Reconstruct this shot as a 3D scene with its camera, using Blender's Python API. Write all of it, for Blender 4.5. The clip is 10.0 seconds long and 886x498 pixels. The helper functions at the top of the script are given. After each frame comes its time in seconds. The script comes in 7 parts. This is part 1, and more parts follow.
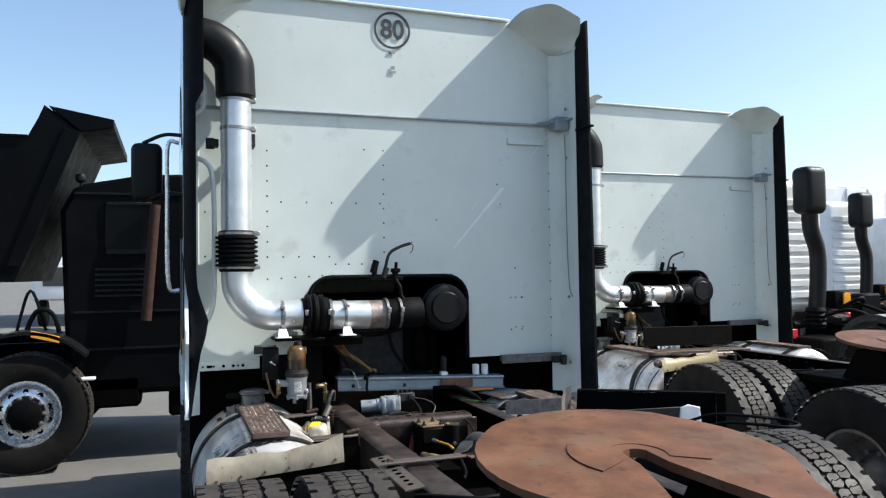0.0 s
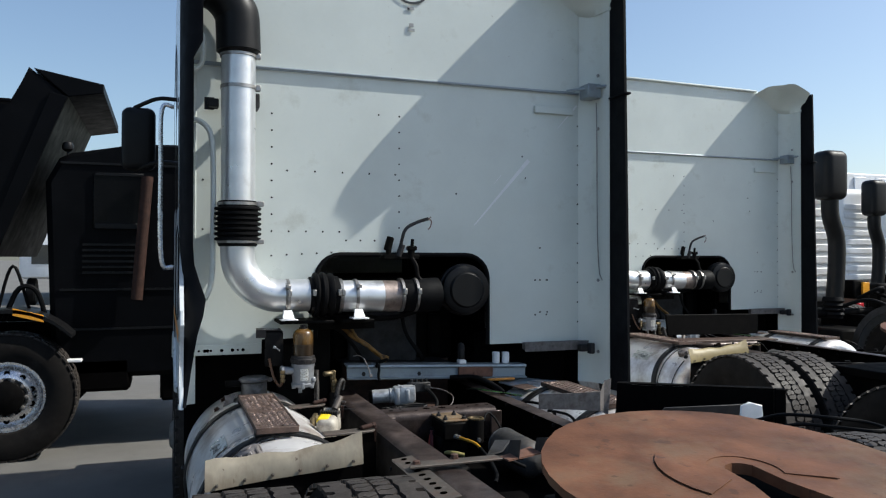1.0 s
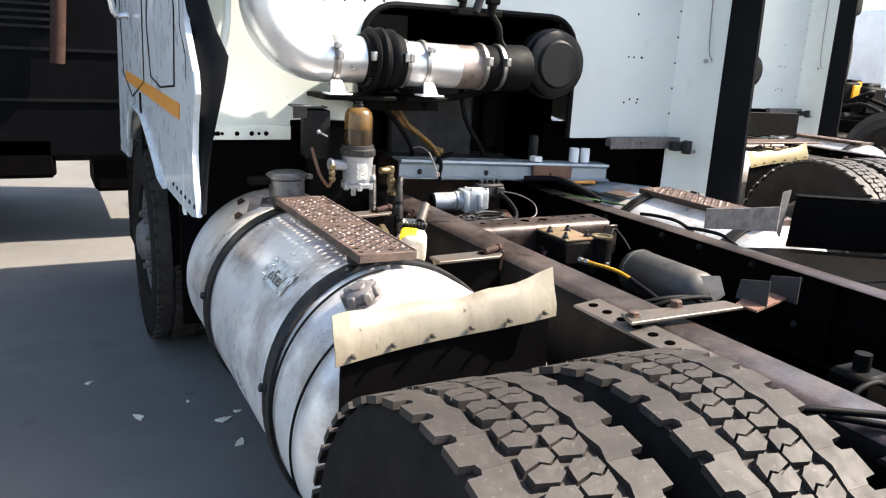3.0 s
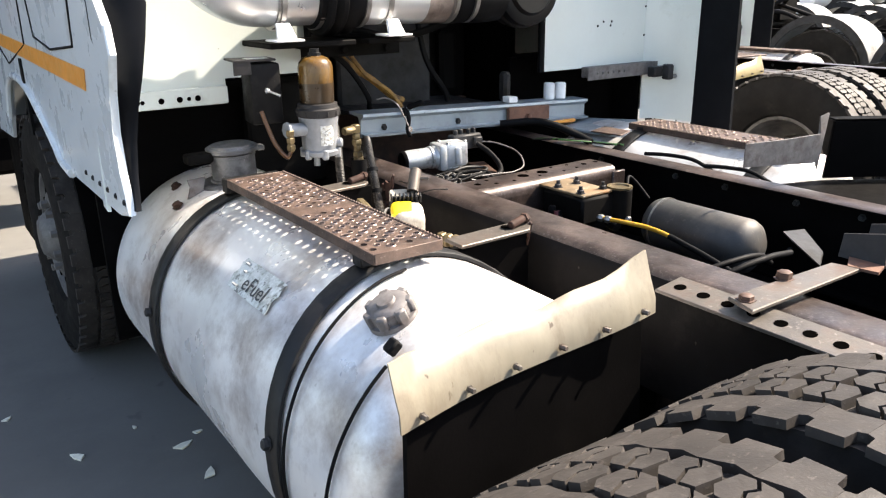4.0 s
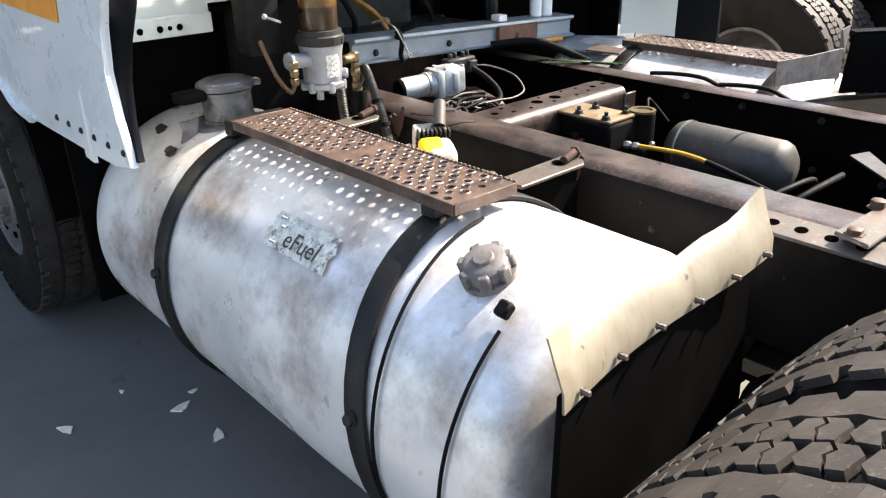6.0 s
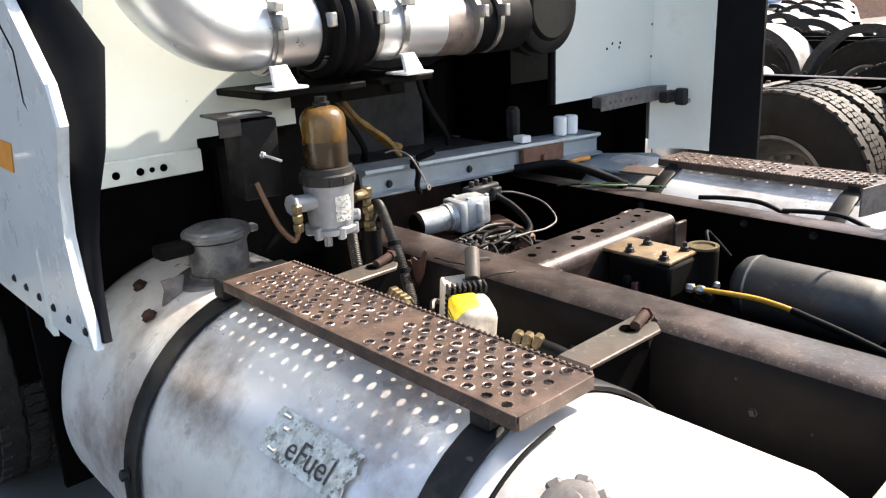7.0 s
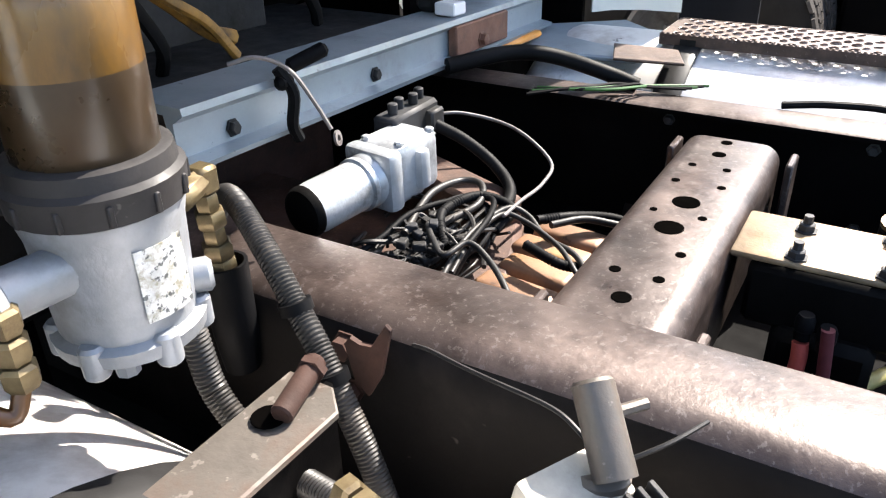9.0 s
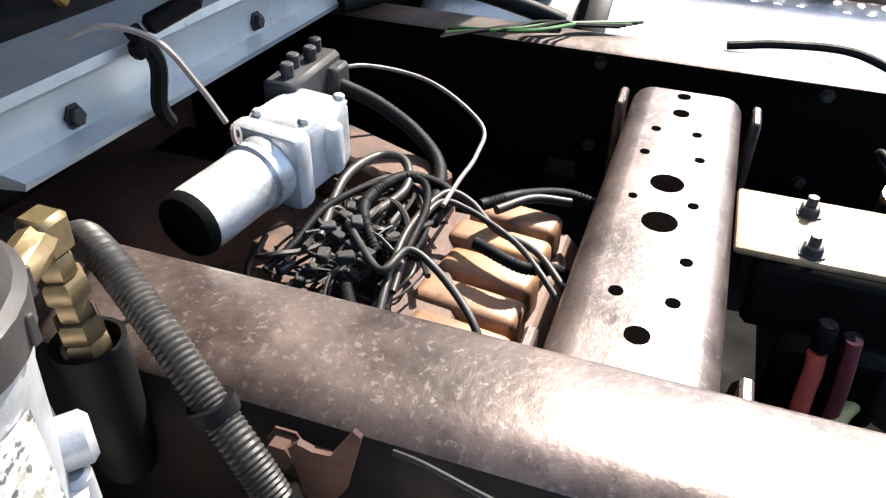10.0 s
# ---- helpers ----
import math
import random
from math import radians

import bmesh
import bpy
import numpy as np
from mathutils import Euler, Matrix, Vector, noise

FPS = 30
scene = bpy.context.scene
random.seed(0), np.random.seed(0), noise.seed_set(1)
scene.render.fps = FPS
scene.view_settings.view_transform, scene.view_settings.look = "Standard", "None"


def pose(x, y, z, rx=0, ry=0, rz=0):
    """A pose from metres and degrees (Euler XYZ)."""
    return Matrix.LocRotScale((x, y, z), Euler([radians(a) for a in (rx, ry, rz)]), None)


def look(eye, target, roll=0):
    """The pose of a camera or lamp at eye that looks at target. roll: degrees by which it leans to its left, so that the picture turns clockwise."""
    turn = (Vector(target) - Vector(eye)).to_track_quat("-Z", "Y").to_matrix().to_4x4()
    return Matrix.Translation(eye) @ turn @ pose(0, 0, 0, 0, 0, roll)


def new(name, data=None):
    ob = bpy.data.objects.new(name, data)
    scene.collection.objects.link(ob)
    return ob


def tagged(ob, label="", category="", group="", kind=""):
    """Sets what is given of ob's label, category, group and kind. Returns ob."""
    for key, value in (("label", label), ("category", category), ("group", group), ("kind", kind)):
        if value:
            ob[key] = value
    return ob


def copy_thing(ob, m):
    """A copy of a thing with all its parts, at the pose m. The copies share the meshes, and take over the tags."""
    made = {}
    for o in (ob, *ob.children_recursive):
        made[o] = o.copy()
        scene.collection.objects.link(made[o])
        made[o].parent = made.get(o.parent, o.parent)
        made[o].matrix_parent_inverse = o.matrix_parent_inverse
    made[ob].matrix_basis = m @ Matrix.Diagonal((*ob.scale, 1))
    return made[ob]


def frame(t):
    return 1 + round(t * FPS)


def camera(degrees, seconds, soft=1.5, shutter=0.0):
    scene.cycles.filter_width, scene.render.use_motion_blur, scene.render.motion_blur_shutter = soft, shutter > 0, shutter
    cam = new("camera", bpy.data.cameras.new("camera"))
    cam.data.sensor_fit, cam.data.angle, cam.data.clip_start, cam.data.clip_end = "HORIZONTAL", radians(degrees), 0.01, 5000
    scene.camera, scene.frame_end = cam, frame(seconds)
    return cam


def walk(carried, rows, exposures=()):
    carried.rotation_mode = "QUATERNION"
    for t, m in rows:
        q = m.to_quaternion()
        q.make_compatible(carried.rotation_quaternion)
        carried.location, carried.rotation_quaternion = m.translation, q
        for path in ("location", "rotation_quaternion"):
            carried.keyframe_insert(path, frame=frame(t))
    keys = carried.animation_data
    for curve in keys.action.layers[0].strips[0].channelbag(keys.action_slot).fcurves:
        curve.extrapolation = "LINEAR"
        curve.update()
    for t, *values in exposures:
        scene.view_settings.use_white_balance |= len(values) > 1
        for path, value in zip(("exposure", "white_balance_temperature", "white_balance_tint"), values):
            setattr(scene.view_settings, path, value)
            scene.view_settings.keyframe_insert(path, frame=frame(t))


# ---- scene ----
cam = camera(59.4, 10.0, 1.2)
PATH = [
    (0, (0.361, 1.135, 1.757), (1.019, 3.022, 1.821), -0.8),
    (0.5, (0.362, 1.337, 1.741), (1.008, 3.215, 1.975), -0.7),
    (1, (0.351, 1.602, 1.723), (1.027, 3.484, 1.748), 0.1),
    (1.5, (0.206, 1.953, 1.701), (0.982, 3.794, 1.604), 0.1),
    (2, (0.073, 2.239, 1.626), (0.882, 4.039, 1.307), 1.3),
    (2.5, (0.031, 2.59, 1.632), (0.83, 4.372, 1.2), -0.7),
    (2.7, (0.005, 2.731, 1.589), (0.853, 4.486, 1.14), 1.7),
    (3.8, (-0.048, 3.412, 1.56), (1.0, 4.997, 0.936), 0.7),
    (4, (-0.025, 3.511, 1.548), (1.062, 5.062, 0.906), -0.8),
    (4.5, (0.018, 3.717, 1.547), (1.143, 5.178, 0.772), -2.2),
    (5, (-0.041, 3.783, 1.556), (1.075, 5.22, 0.725), -1.9),
    (5.2, (-0.078, 3.796, 1.554), (1.082, 5.184, 0.702), -1.2),
    (6.3, (-0.188, 3.899, 1.554), (1.042, 5.244, 0.73), -0.9),
    (6.5, (-0.134, 3.969, 1.539), (1.106, 5.336, 0.769), -0.4),
    (7, (0.026, 4.176, 1.568), (1.306, 5.589, 0.963), -2.6),
    (7.5, (0.157, 4.382, 1.52), (1.51, 5.691, 0.844), -0.9),
    (8, (0.296, 4.699, 1.511), (1.776, 5.849, 0.813), 0.5),
    (8.5, (0.482, 4.965, 1.46), (1.978, 6.033, 0.671), -0.5),
    (9, (0.716, 5.193, 1.414), (2.218, 6.102, 0.456), -1.5),
    (9.5, (0.839, 5.343, 1.404), (2.332, 6.043, 0.271), -0.1),
    (10, (0.903, 5.403, 1.395), (2.454, 5.915, 0.24), 1.7),
]
EXPOSURES = [(0.0, 0.58, 6300, 6), (1.0, 0.12, 6300, 7), (1.5, 0.42, 6400, 8), (2.0, 0.88, 6500, 11), (2.7, 1.55, 6900, 12), (4.0, 1.78, 7250, 12), (6.5, 1.72, 7250, 12), (7.0, 1.53, 7200, 12), (8.0, 1.5, 6950, 12), (9.0, 2.05, 6700, 11), (10.0, 2.1, 6700, 11)]
walk(cam, [(t, look(eye, target, roll)) for t, eye, target, roll in PATH], EXPOSURES)

# ---- light ----
SUN_FROM = Vector((1.0, -0.27, 1.04)).normalized()
world = bpy.data.worlds.new("sky")
scene.world = world
world.use_nodes = True
wt = world.node_tree
sky = wt.nodes.new("ShaderNodeTexSky")
sky.sky_type = "NISHITA"
sky.sun_disc = False
sky.sun_elevation = math.asin(SUN_FROM.z)
sky.sun_rotation = math.atan2(SUN_FROM.x, SUN_FROM.y)
sky.air_density, sky.dust_density, sky.ozone_density = 1.0, 1.6, 1.2
wt.links.new(sky.outputs[0], wt.nodes["Background"].inputs[0])
wt.nodes["Background"].inputs[1].default_value = 0.145
sun = new("sun", bpy.data.lights.new("sun", "SUN"))
sun.data.energy, sun.data.angle, sun.data.color = 5.0, radians(0.53), (1.0, 0.955, 0.88)
sun.matrix_world = look(SUN_FROM * 40, (0, 0, 0))

from mathutils import geometry as plane_geometry

# ---- materials ----


def pm(name, base, rough=0.5, metal=0.0, var=0.15, scale=6.0, bump=0.15, fine=180.0, dirt=None, dirt_amt=0.35, dirt_scale=3.0, stretch=(1, 1, 1), rough_var=0.12, coat=0.0, spec=0.5, speck=None, speck_amt=0.6, speck_scale=60.0, speck_at=0.62):
    """A procedural surface: base colour with broad and fine variation, dirt patches, roughness wear and fine relief."""
    m = bpy.data.materials.new(name)
    m.use_nodes = True
    t = m.node_tree
    b = t.nodes["Principled BSDF"]
    co = t.nodes.new("ShaderNodeTexCoord")
    mp = t.nodes.new("ShaderNodeMapping")
    mp.inputs["Scale"].default_value = stretch
    t.links.new(co.outputs["Object"], mp.inputs[0])

    def tex(s, d=5.0, r=0.6):
        n = t.nodes.new("ShaderNodeTexNoise")
        n.inputs["Scale"].default_value, n.inputs["Detail"].default_value, n.inputs["Roughness"].default_value = s, d, r
        t.links.new(mp.outputs[0], n.inputs["Vector"])
        return n.outputs["Fac"]

    def span(src, lo, hi, a, z):
        n = t.nodes.new("ShaderNodeMapRange")
        for i, v in enumerate((lo, hi, a, z)):
            n.inputs[i + 1].default_value = v
        t.links.new(src, n.inputs[0])
        return n.outputs[0]

    def mix(fac, a, z, blend="MIX"):
        n = t.nodes.new("ShaderNodeMix")
        n.data_type, n.blend_type = "RGBA", blend
        if isinstance(fac, float):
            n.inputs[0].default_value = fac
        else:
            t.links.new(fac, n.inputs[0])
        for i, v in ((6, a), (7, z)):
            if isinstance(v, tuple):
                n.inputs[i].default_value = (*v, 1)
            else:
                t.links.new(v, n.inputs[i])
        return n.outputs[2]

    broad, small = tex(scale), tex(fine, 3.0)
    lo = tuple(c * (1 - var) for c in base)
    hi = tuple(min(1, c * (1 + var)) for c in base)
    col = mix(span(broad, 0.3, 0.7, 0, 1), lo, hi)
    col = mix(span(small, 0.35, 0.75, 0, 0.5 * var), col, tuple(c * 0.5 for c in base))
    if dirt:
        patch = tex(dirt_scale, 8.0, 0.68)
        col = mix(span(patch, 0.62 - 0.3 * dirt_amt, 0.78 - 0.2 * dirt_amt, 0, min(1, 0.5 + dirt_amt)), col, dirt)
    if speck:
        col = mix(span(tex(speck_scale, 3.0, 0.7), speck_at, speck_at + 0.05, 0, speck_amt), col, speck)
    t.links.new(col, b.inputs["Base Color"])
    t.links.new(span(tex(scale * 2.3), 0.25, 0.75, max(0.03, rough - rough_var), min(1, rough + rough_var)), b.inputs["Roughness"])
    b.inputs["Metallic"].default_value = metal
    b.inputs["Specular IOR Level"].default_value = spec
    b.inputs["Coat Weight"].default_value = coat
    if bump:
        bp = t.nodes.new("ShaderNodeBump")
        bp.inputs["Strength"].default_value = bump
        bp.inputs["Distance"].default_value = 0.002
        t.links.new(mix(0.5, small, broad), bp.inputs["Height"])
        t.links.new(bp.outputs[0], b.inputs["Normal"])
    return m


CAB = pm("cab_paint", (0.62, 0.66, 0.625), 0.38, var=0.06, scale=2.0, bump=0.06, fine=60, dirt=(0.43, 0.44, 0.385), dirt_amt=0.14, dirt_scale=4.0, coat=0.1, speck=(0.18, 0.16, 0.13), speck_amt=0.75, speck_scale=34, speck_at=0.72)
CABSIDE = pm("cab_side_paint", (0.64, 0.67, 0.68), 0.3, var=0.06, scale=3.0, bump=0.05, fine=40, dirt=(0.33, 0.33, 0.31), dirt_amt=0.17, dirt_scale=7.0, coat=0.3, speck=(0.12, 0.11, 0.1), speck_amt=0.7, speck_scale=30, speck_at=0.7)
ORANGE = pm("orange_paint", (0.75, 0.3, 0.05), 0.4, var=0.12, scale=14)
RUBBER = pm("black_rubber", (0.0035, 0.0035, 0.004), 0.62, var=0.3, scale=9, bump=0.25, spec=0.1)
TRIMRUB = pm("edge_rubber", (0.0035, 0.004, 0.0055), 0.6, var=0.3, scale=6, bump=0.15, dirt=(0.01, 0.01, 0.012), dirt_amt=0.15, spec=0.1)
TYRE = pm("tyre_rubber", (0.035, 0.0295, 0.026), 0.62, var=0.35, scale=10, bump=0.5, dirt=(0.065, 0.057, 0.05), dirt_amt=0.3, dirt_scale=14, spec=0.25, speck=(0.1, 0.085, 0.075), speck_amt=0.5, speck_scale=90)
SIDEWALL = pm("tyre_sidewall", (0.012, 0.0105, 0.0095), 0.75, var=0.3, scale=10, bump=0.2, dirt=(0.032, 0.028, 0.025), dirt_amt=0.2, dirt_scale=6, spec=0.12)
PLASTIC = pm("black_plastic", (0.0045, 0.0045, 0.005), 0.45, var=0.25, scale=8, bump=0.1, spec=0.22)
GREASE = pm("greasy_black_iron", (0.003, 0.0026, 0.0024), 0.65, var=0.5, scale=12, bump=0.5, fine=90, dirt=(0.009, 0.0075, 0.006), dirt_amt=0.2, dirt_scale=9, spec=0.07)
DULL = pm("dull_grey_iron", (0.03, 0.03, 0.032), 0.6, metal=0.2, var=0.4, scale=12, bump=0.4, fine=90, dirt=(0.015, 0.013, 0.01), dirt_amt=0.5, dirt_scale=9, spec=0.25)
PIPE = pm("aluminised_pipe", (0.66, 0.67, 0.68), 0.36, metal=0.75, var=0.08, scale=9, bump=0.1, fine=120, dirt=(0.5, 0.5, 0.5), dirt_amt=0.15, dirt_scale=12)
CLAMP = pm("clamp_steel", (0.32, 0.31, 0.3), 0.4, metal=0.9, var=0.3, scale=30)
STRAPWHITE = pm("white_bracket", (0.8, 0.8, 0.8), 0.4, var=0.08, scale=20)
TANK = pm("tank_aluminium", (0.8, 0.78, 0.765), 0.34, metal=0.42, var=0.14, scale=2.0, bump=0.16, fine=40, dirt=(0.27, 0.205, 0.17), dirt_amt=0.46, dirt_scale=3.0, rough_var=0.14, speck=(0.3, 0.25, 0.22), speck_amt=0.5, speck_scale=14, speck_at=0.66)
STRAP = pm("strap_black", (0.007, 0.0065, 0.0065), 0.5, var=0.3, scale=15, bump=0.15, dirt=(0.05, 0.045, 0.04), dirt_amt=0.14, dirt_scale=14, spec=0.3)
LIDGREY = pm("lid_grey", (0.13, 0.128, 0.13), 0.42, metal=0.25, var=0.35, scale=20, bump=0.35, dirt=(0.03, 0.027, 0.026), dirt_amt=0.4, dirt_scale=14, speck=(0.25, 0.24, 0.23), speck_amt=0.5, speck_scale=50, speck_at=0.66)
CAPGREY = pm("cap_grey", (0.15, 0.137, 0.132), 0.6, metal=0.2, var=0.35, scale=24, bump=0.5, dirt=(0.07, 0.05, 0.042), dirt_amt=0.4, dirt_scale=20)
STEP = pm("step_rust", (0.082, 0.051, 0.038), 0.55, metal=0.2, var=0.55, scale=18, bump=0.7, fine=220, dirt=(0.034, 0.02, 0.016), dirt_amt=0.44, dirt_scale=14, speck=(0.26, 0.2, 0.17), speck_amt=0.5, speck_scale=110, speck_at=0.63)
RIM_H = pm("worn_hole_rim", (0.27, 0.2, 0.17), 0.4, metal=0.6, var=0.6, scale=50, bump=0.4, dirt=(0.07, 0.045, 0.035), dirt_amt=0.45, dirt_scale=40)
FRAME = pm("frame_steel", (0.085, 0.068, 0.06), 0.55, metal=0.1, var=0.3, scale=5, bump=0.35, fine=140, dirt=(0.3, 0.235, 0.2), dirt_amt=0.3, dirt_scale=8)
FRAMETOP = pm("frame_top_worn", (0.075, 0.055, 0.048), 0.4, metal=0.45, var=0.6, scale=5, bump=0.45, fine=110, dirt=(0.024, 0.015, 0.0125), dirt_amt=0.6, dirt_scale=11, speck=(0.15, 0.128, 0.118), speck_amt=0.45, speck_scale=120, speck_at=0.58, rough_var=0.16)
# Frame black taken far down to hold the shade under the chassis too.
FRAMESHADE = pm("frame_black_in_shade", (0.0025, 0.0022, 0.0022), 0.7, var=0.4, scale=6, bump=0.3, dirt=(0.006, 0.005, 0.0045), dirt_amt=0.2, dirt_scale=5, spec=0.03)
RAILSIDE = pm("rail_web_in_shade", (0.0085, 0.0075, 0.007), 0.6, var=0.35, scale=5, bump=0.35, dirt=(0.022, 0.018, 0.016), dirt_amt=0.25, dirt_scale=7, spec=0.05, speck=(0.1, 0.085, 0.075), speck_amt=0.5, speck_scale=22, speck_at=0.7)
RIMGREY = pm("rear_rim_grey", (0.15, 0.14, 0.13), 0.55, metal=0.2, var=0.3, scale=12, bump=0.3, dirt=(0.04, 0.035, 0.03), dirt_amt=0.42, dirt_scale=7)
HOLE = pm("dark_hole", (0.0015, 0.0013, 0.0012), 1.0, var=0.3, scale=30, bump=0, spec=0.0)
BLACKBOX = pm("black_box_paint", (0.006, 0.0055, 0.0055), 0.6, var=0.3, scale=18, bump=0.25, dirt=(0.02, 0.018, 0.016), dirt_amt=0.25, dirt_scale=10, spec=0.12, speck=(0.09, 0.085, 0.08), speck_amt=0.4, speck_scale=45, speck_at=0.7)
BOXGREY = pm("box_grey_paint", (0.022, 0.02, 0.02), 0.6, var=0.25, scale=20, bump=0.2, dirt=(0.045, 0.04, 0.037), dirt_amt=0.2, dirt_scale=18, spec=0.25, speck=(0.12, 0.11, 0.1), speck_amt=0.4, speck_scale=50, speck_at=0.68)
FLAP = pm("flap_sheet", (0.235, 0.205, 0.152), 0.42, var=0.35, scale=5, bump=0.3, fine=60, dirt=(0.135, 0.1, 0.068), dirt_amt=0.42, dirt_scale=7, stretch=(1, 1, 0.35), speck=(0.05, 0.03, 0.018), speck_amt=0.75, speck_scale=42, speck_at=0.66)
FLAPYEL = pm("flap_sheet_yellow", (0.27, 0.21, 0.09), 0.5, var=0.18, scale=5, bump=0.12, fine=60, dirt=(0.14, 0.1, 0.05), dirt_amt=0.3, dirt_scale=8)
RUST = pm("rust", (0.16, 0.075, 0.047), 0.75, metal=0.1, var=0.35, scale=14, bump=0.5, fine=160, dirt=(0.07, 0.04, 0.03), dirt_amt=0.4, dirt_scale=12)
RUSTPALE = pm("pale_rusty_steel", (0.105, 0.09, 0.076), 0.5, metal=0.35, var=0.35, scale=10, bump=0.5, fine=130, dirt=(0.09, 0.05, 0.035), dirt_amt=0.42, dirt_scale=10, speck=(0.3, 0.26, 0.23), speck_amt=0.4, speck_scale=60)
FIFTH = pm("red_oxide_plate", (0.125, 0.054, 0.028), 0.6, metal=0.0, var=0.45, scale=6, bump=0.6, fine=90, dirt=(0.13, 0.09, 0.055), dirt_amt=0.4, dirt_scale=3.2, speck=(0.05, 0.026, 0.017), speck_amt=0.6, speck_scale=18, speck_at=0.62, spec=0.2)
GALV = pm("galvanised_bar", (0.3, 0.345, 0.375), 0.4, metal=0.35, var=0.14, scale=6, bump=0.15, dirt=(0.19, 0.2, 0.215), dirt_amt=0.28, dirt_scale=9, speck=(0.08, 0.075, 0.07), speck_amt=0.5, speck_scale=50, speck_at=0.68)
CAST = pm("cast_aluminium", (0.46, 0.475, 0.49), 0.4, metal=0.5, var=0.25, scale=20, bump=0.45, fine=150, dirt=(0.11, 0.105, 0.1), dirt_amt=0.38, dirt_scale=16)
AMBERHOSE = pm("amber_hose", (0.08, 0.03, 0.006), 0.35, var=0.4, scale=20)
AMBER = pm("amber_bowl", (0.125, 0.062, 0.011), 0.3, var=0.5, scale=7, bump=0.08, dirt=(0.026, 0.016, 0.008), dirt_amt=0.5, dirt_scale=9.0, coat=0.15, stretch=(1, 1, 0.4))
AMBERDARK = pm("fuel_in_bowl", (0.026, 0.0155, 0.007), 0.32, var=0.5, scale=7, bump=0.08, coat=0.12, speck=(0.2, 0.12, 0.04), speck_amt=0.6, speck_scale=26, speck_at=0.72)
HEADCAST = pm("filter_head_casting", (0.235, 0.245, 0.26), 0.45, metal=0.35, var=0.2, scale=20, bump=0.45, fine=150, dirt=(0.14, 0.135, 0.13), dirt_amt=0.3, dirt_scale=14)
BRASS = pm("brass", (0.165, 0.125, 0.065), 0.42, metal=0.6, var=0.4, scale=30, bump=0.3, dirt=(0.07, 0.045, 0.025), dirt_amt=0.38, dirt_scale=30)
YELLOW = pm("yellow_plastic", (0.85, 0.62, 0.02), 0.45, var=0.08, scale=20, bump=0.1)
CREAM = pm("cream_plastic", (0.42, 0.385, 0.32), 0.5, var=0.25, scale=20, bump=0.3, dirt=(0.16, 0.13, 0.1), dirt_amt=0.36, dirt_scale=18)
REDHOSE = pm("red_hose", (0.5, 0.09, 0.07), 0.45, var=0.2, scale=20)
PURPLE = pm("purple_hose", (0.13, 0.03, 0.035), 0.5, var=0.2, scale=20)
GREENW = pm("green_wire", (0.03, 0.11, 0.02), 0.5, var=0.1, scale=20)
DIRTYYEL = pm("dirty_yellow_loom", (0.26, 0.13, 0.022), 0.6, var=0.4, scale=20, dirt=(0.03, 0.015, 0.01), dirt_amt=0.5, dirt_scale=18)
YELHOSE = pm("yellow_hose", (0.52, 0.26, 0.016), 0.45, var=0.3, scale=20, dirt=(0.16, 0.08, 0.02), dirt_amt=0.35, dirt_scale=25)
OLIVE = pm("olive_hose", (0.3, 0.26, 0.09), 0.5, var=0.12, scale=20)
HOSE = pm("grey_black_hose", (0.019, 0.0175, 0.0165), 0.5, var=0.3, scale=16, bump=0.2, dirt=(0.09, 0.075, 0.06), dirt_amt=0.22, dirt_scale=16, spec=0.3)
HEAT = pm("heat_stained_pipe", (0.34, 0.28, 0.25), 0.45, metal=0.7, var=0.35, scale=12, bump=0.3, dirt=(0.12, 0.09, 0.075), dirt_amt=0.45, dirt_scale=10)
DARKRUST = pm("dark_rust", (0.045, 0.023, 0.017), 0.75, var=0.35, scale=14, bump=0.5, dirt=(0.02, 0.012, 0.01), dirt_amt=0.4, dirt_scale=12, spec=0.2)
AIRTANK = pm("air_tank_paint", (0.038, 0.0365, 0.035), 0.55, metal=0.1, var=0.3, scale=8, bump=0.25, dirt=(0.085, 0.073, 0.062), dirt_amt=0.35, dirt_scale=7, speck=(0.13, 0.11, 0.09), speck_amt=0.4, speck_scale=60)
GEARBOX = pm("rusty_gearbox", (0.085, 0.045, 0.032), 0.6, metal=0.2, var=0.45, scale=10, bump=0.5, dirt=(0.025, 0.017, 0.013), dirt_amt=0.42, dirt_scale=8, speck=(0.16, 0.09, 0.06), speck_amt=0.5, speck_scale=50)
OCHRE = pm("ochre_casting", (0.21, 0.11, 0.06), 0.55, metal=0.2, var=0.4, scale=9, bump=0.4, dirt=(0.3, 0.17, 0.045), dirt_amt=0.25, dirt_scale=8, speck=(0.06, 0.035, 0.025), speck_amt=0.6, speck_scale=50)
GOLD = pm("faded_gold_plate", (0.21, 0.15, 0.09), 0.5, metal=0.3, var=0.4, scale=14, bump=0.4, dirt=(0.2, 0.09, 0.028), dirt_amt=0.38, dirt_scale=12, speck=(0.5, 0.46, 0.38), speck_amt=0.5, speck_scale=40, speck_at=0.64)
ARCHGREY = pm("arch_grey_paint", (0.27, 0.27, 0.265), 0.55, var=0.25, scale=5, bump=0.15, dirt=(0.1, 0.09, 0.08), dirt_amt=0.4, dirt_scale=5)
ALLOY = pm("polished_alloy", (0.72, 0.72, 0.74), 0.28, metal=0.9, var=0.15, scale=14, bump=0.15, dirt=(0.12, 0.12, 0.12), dirt_amt=0.3, dirt_scale=12)
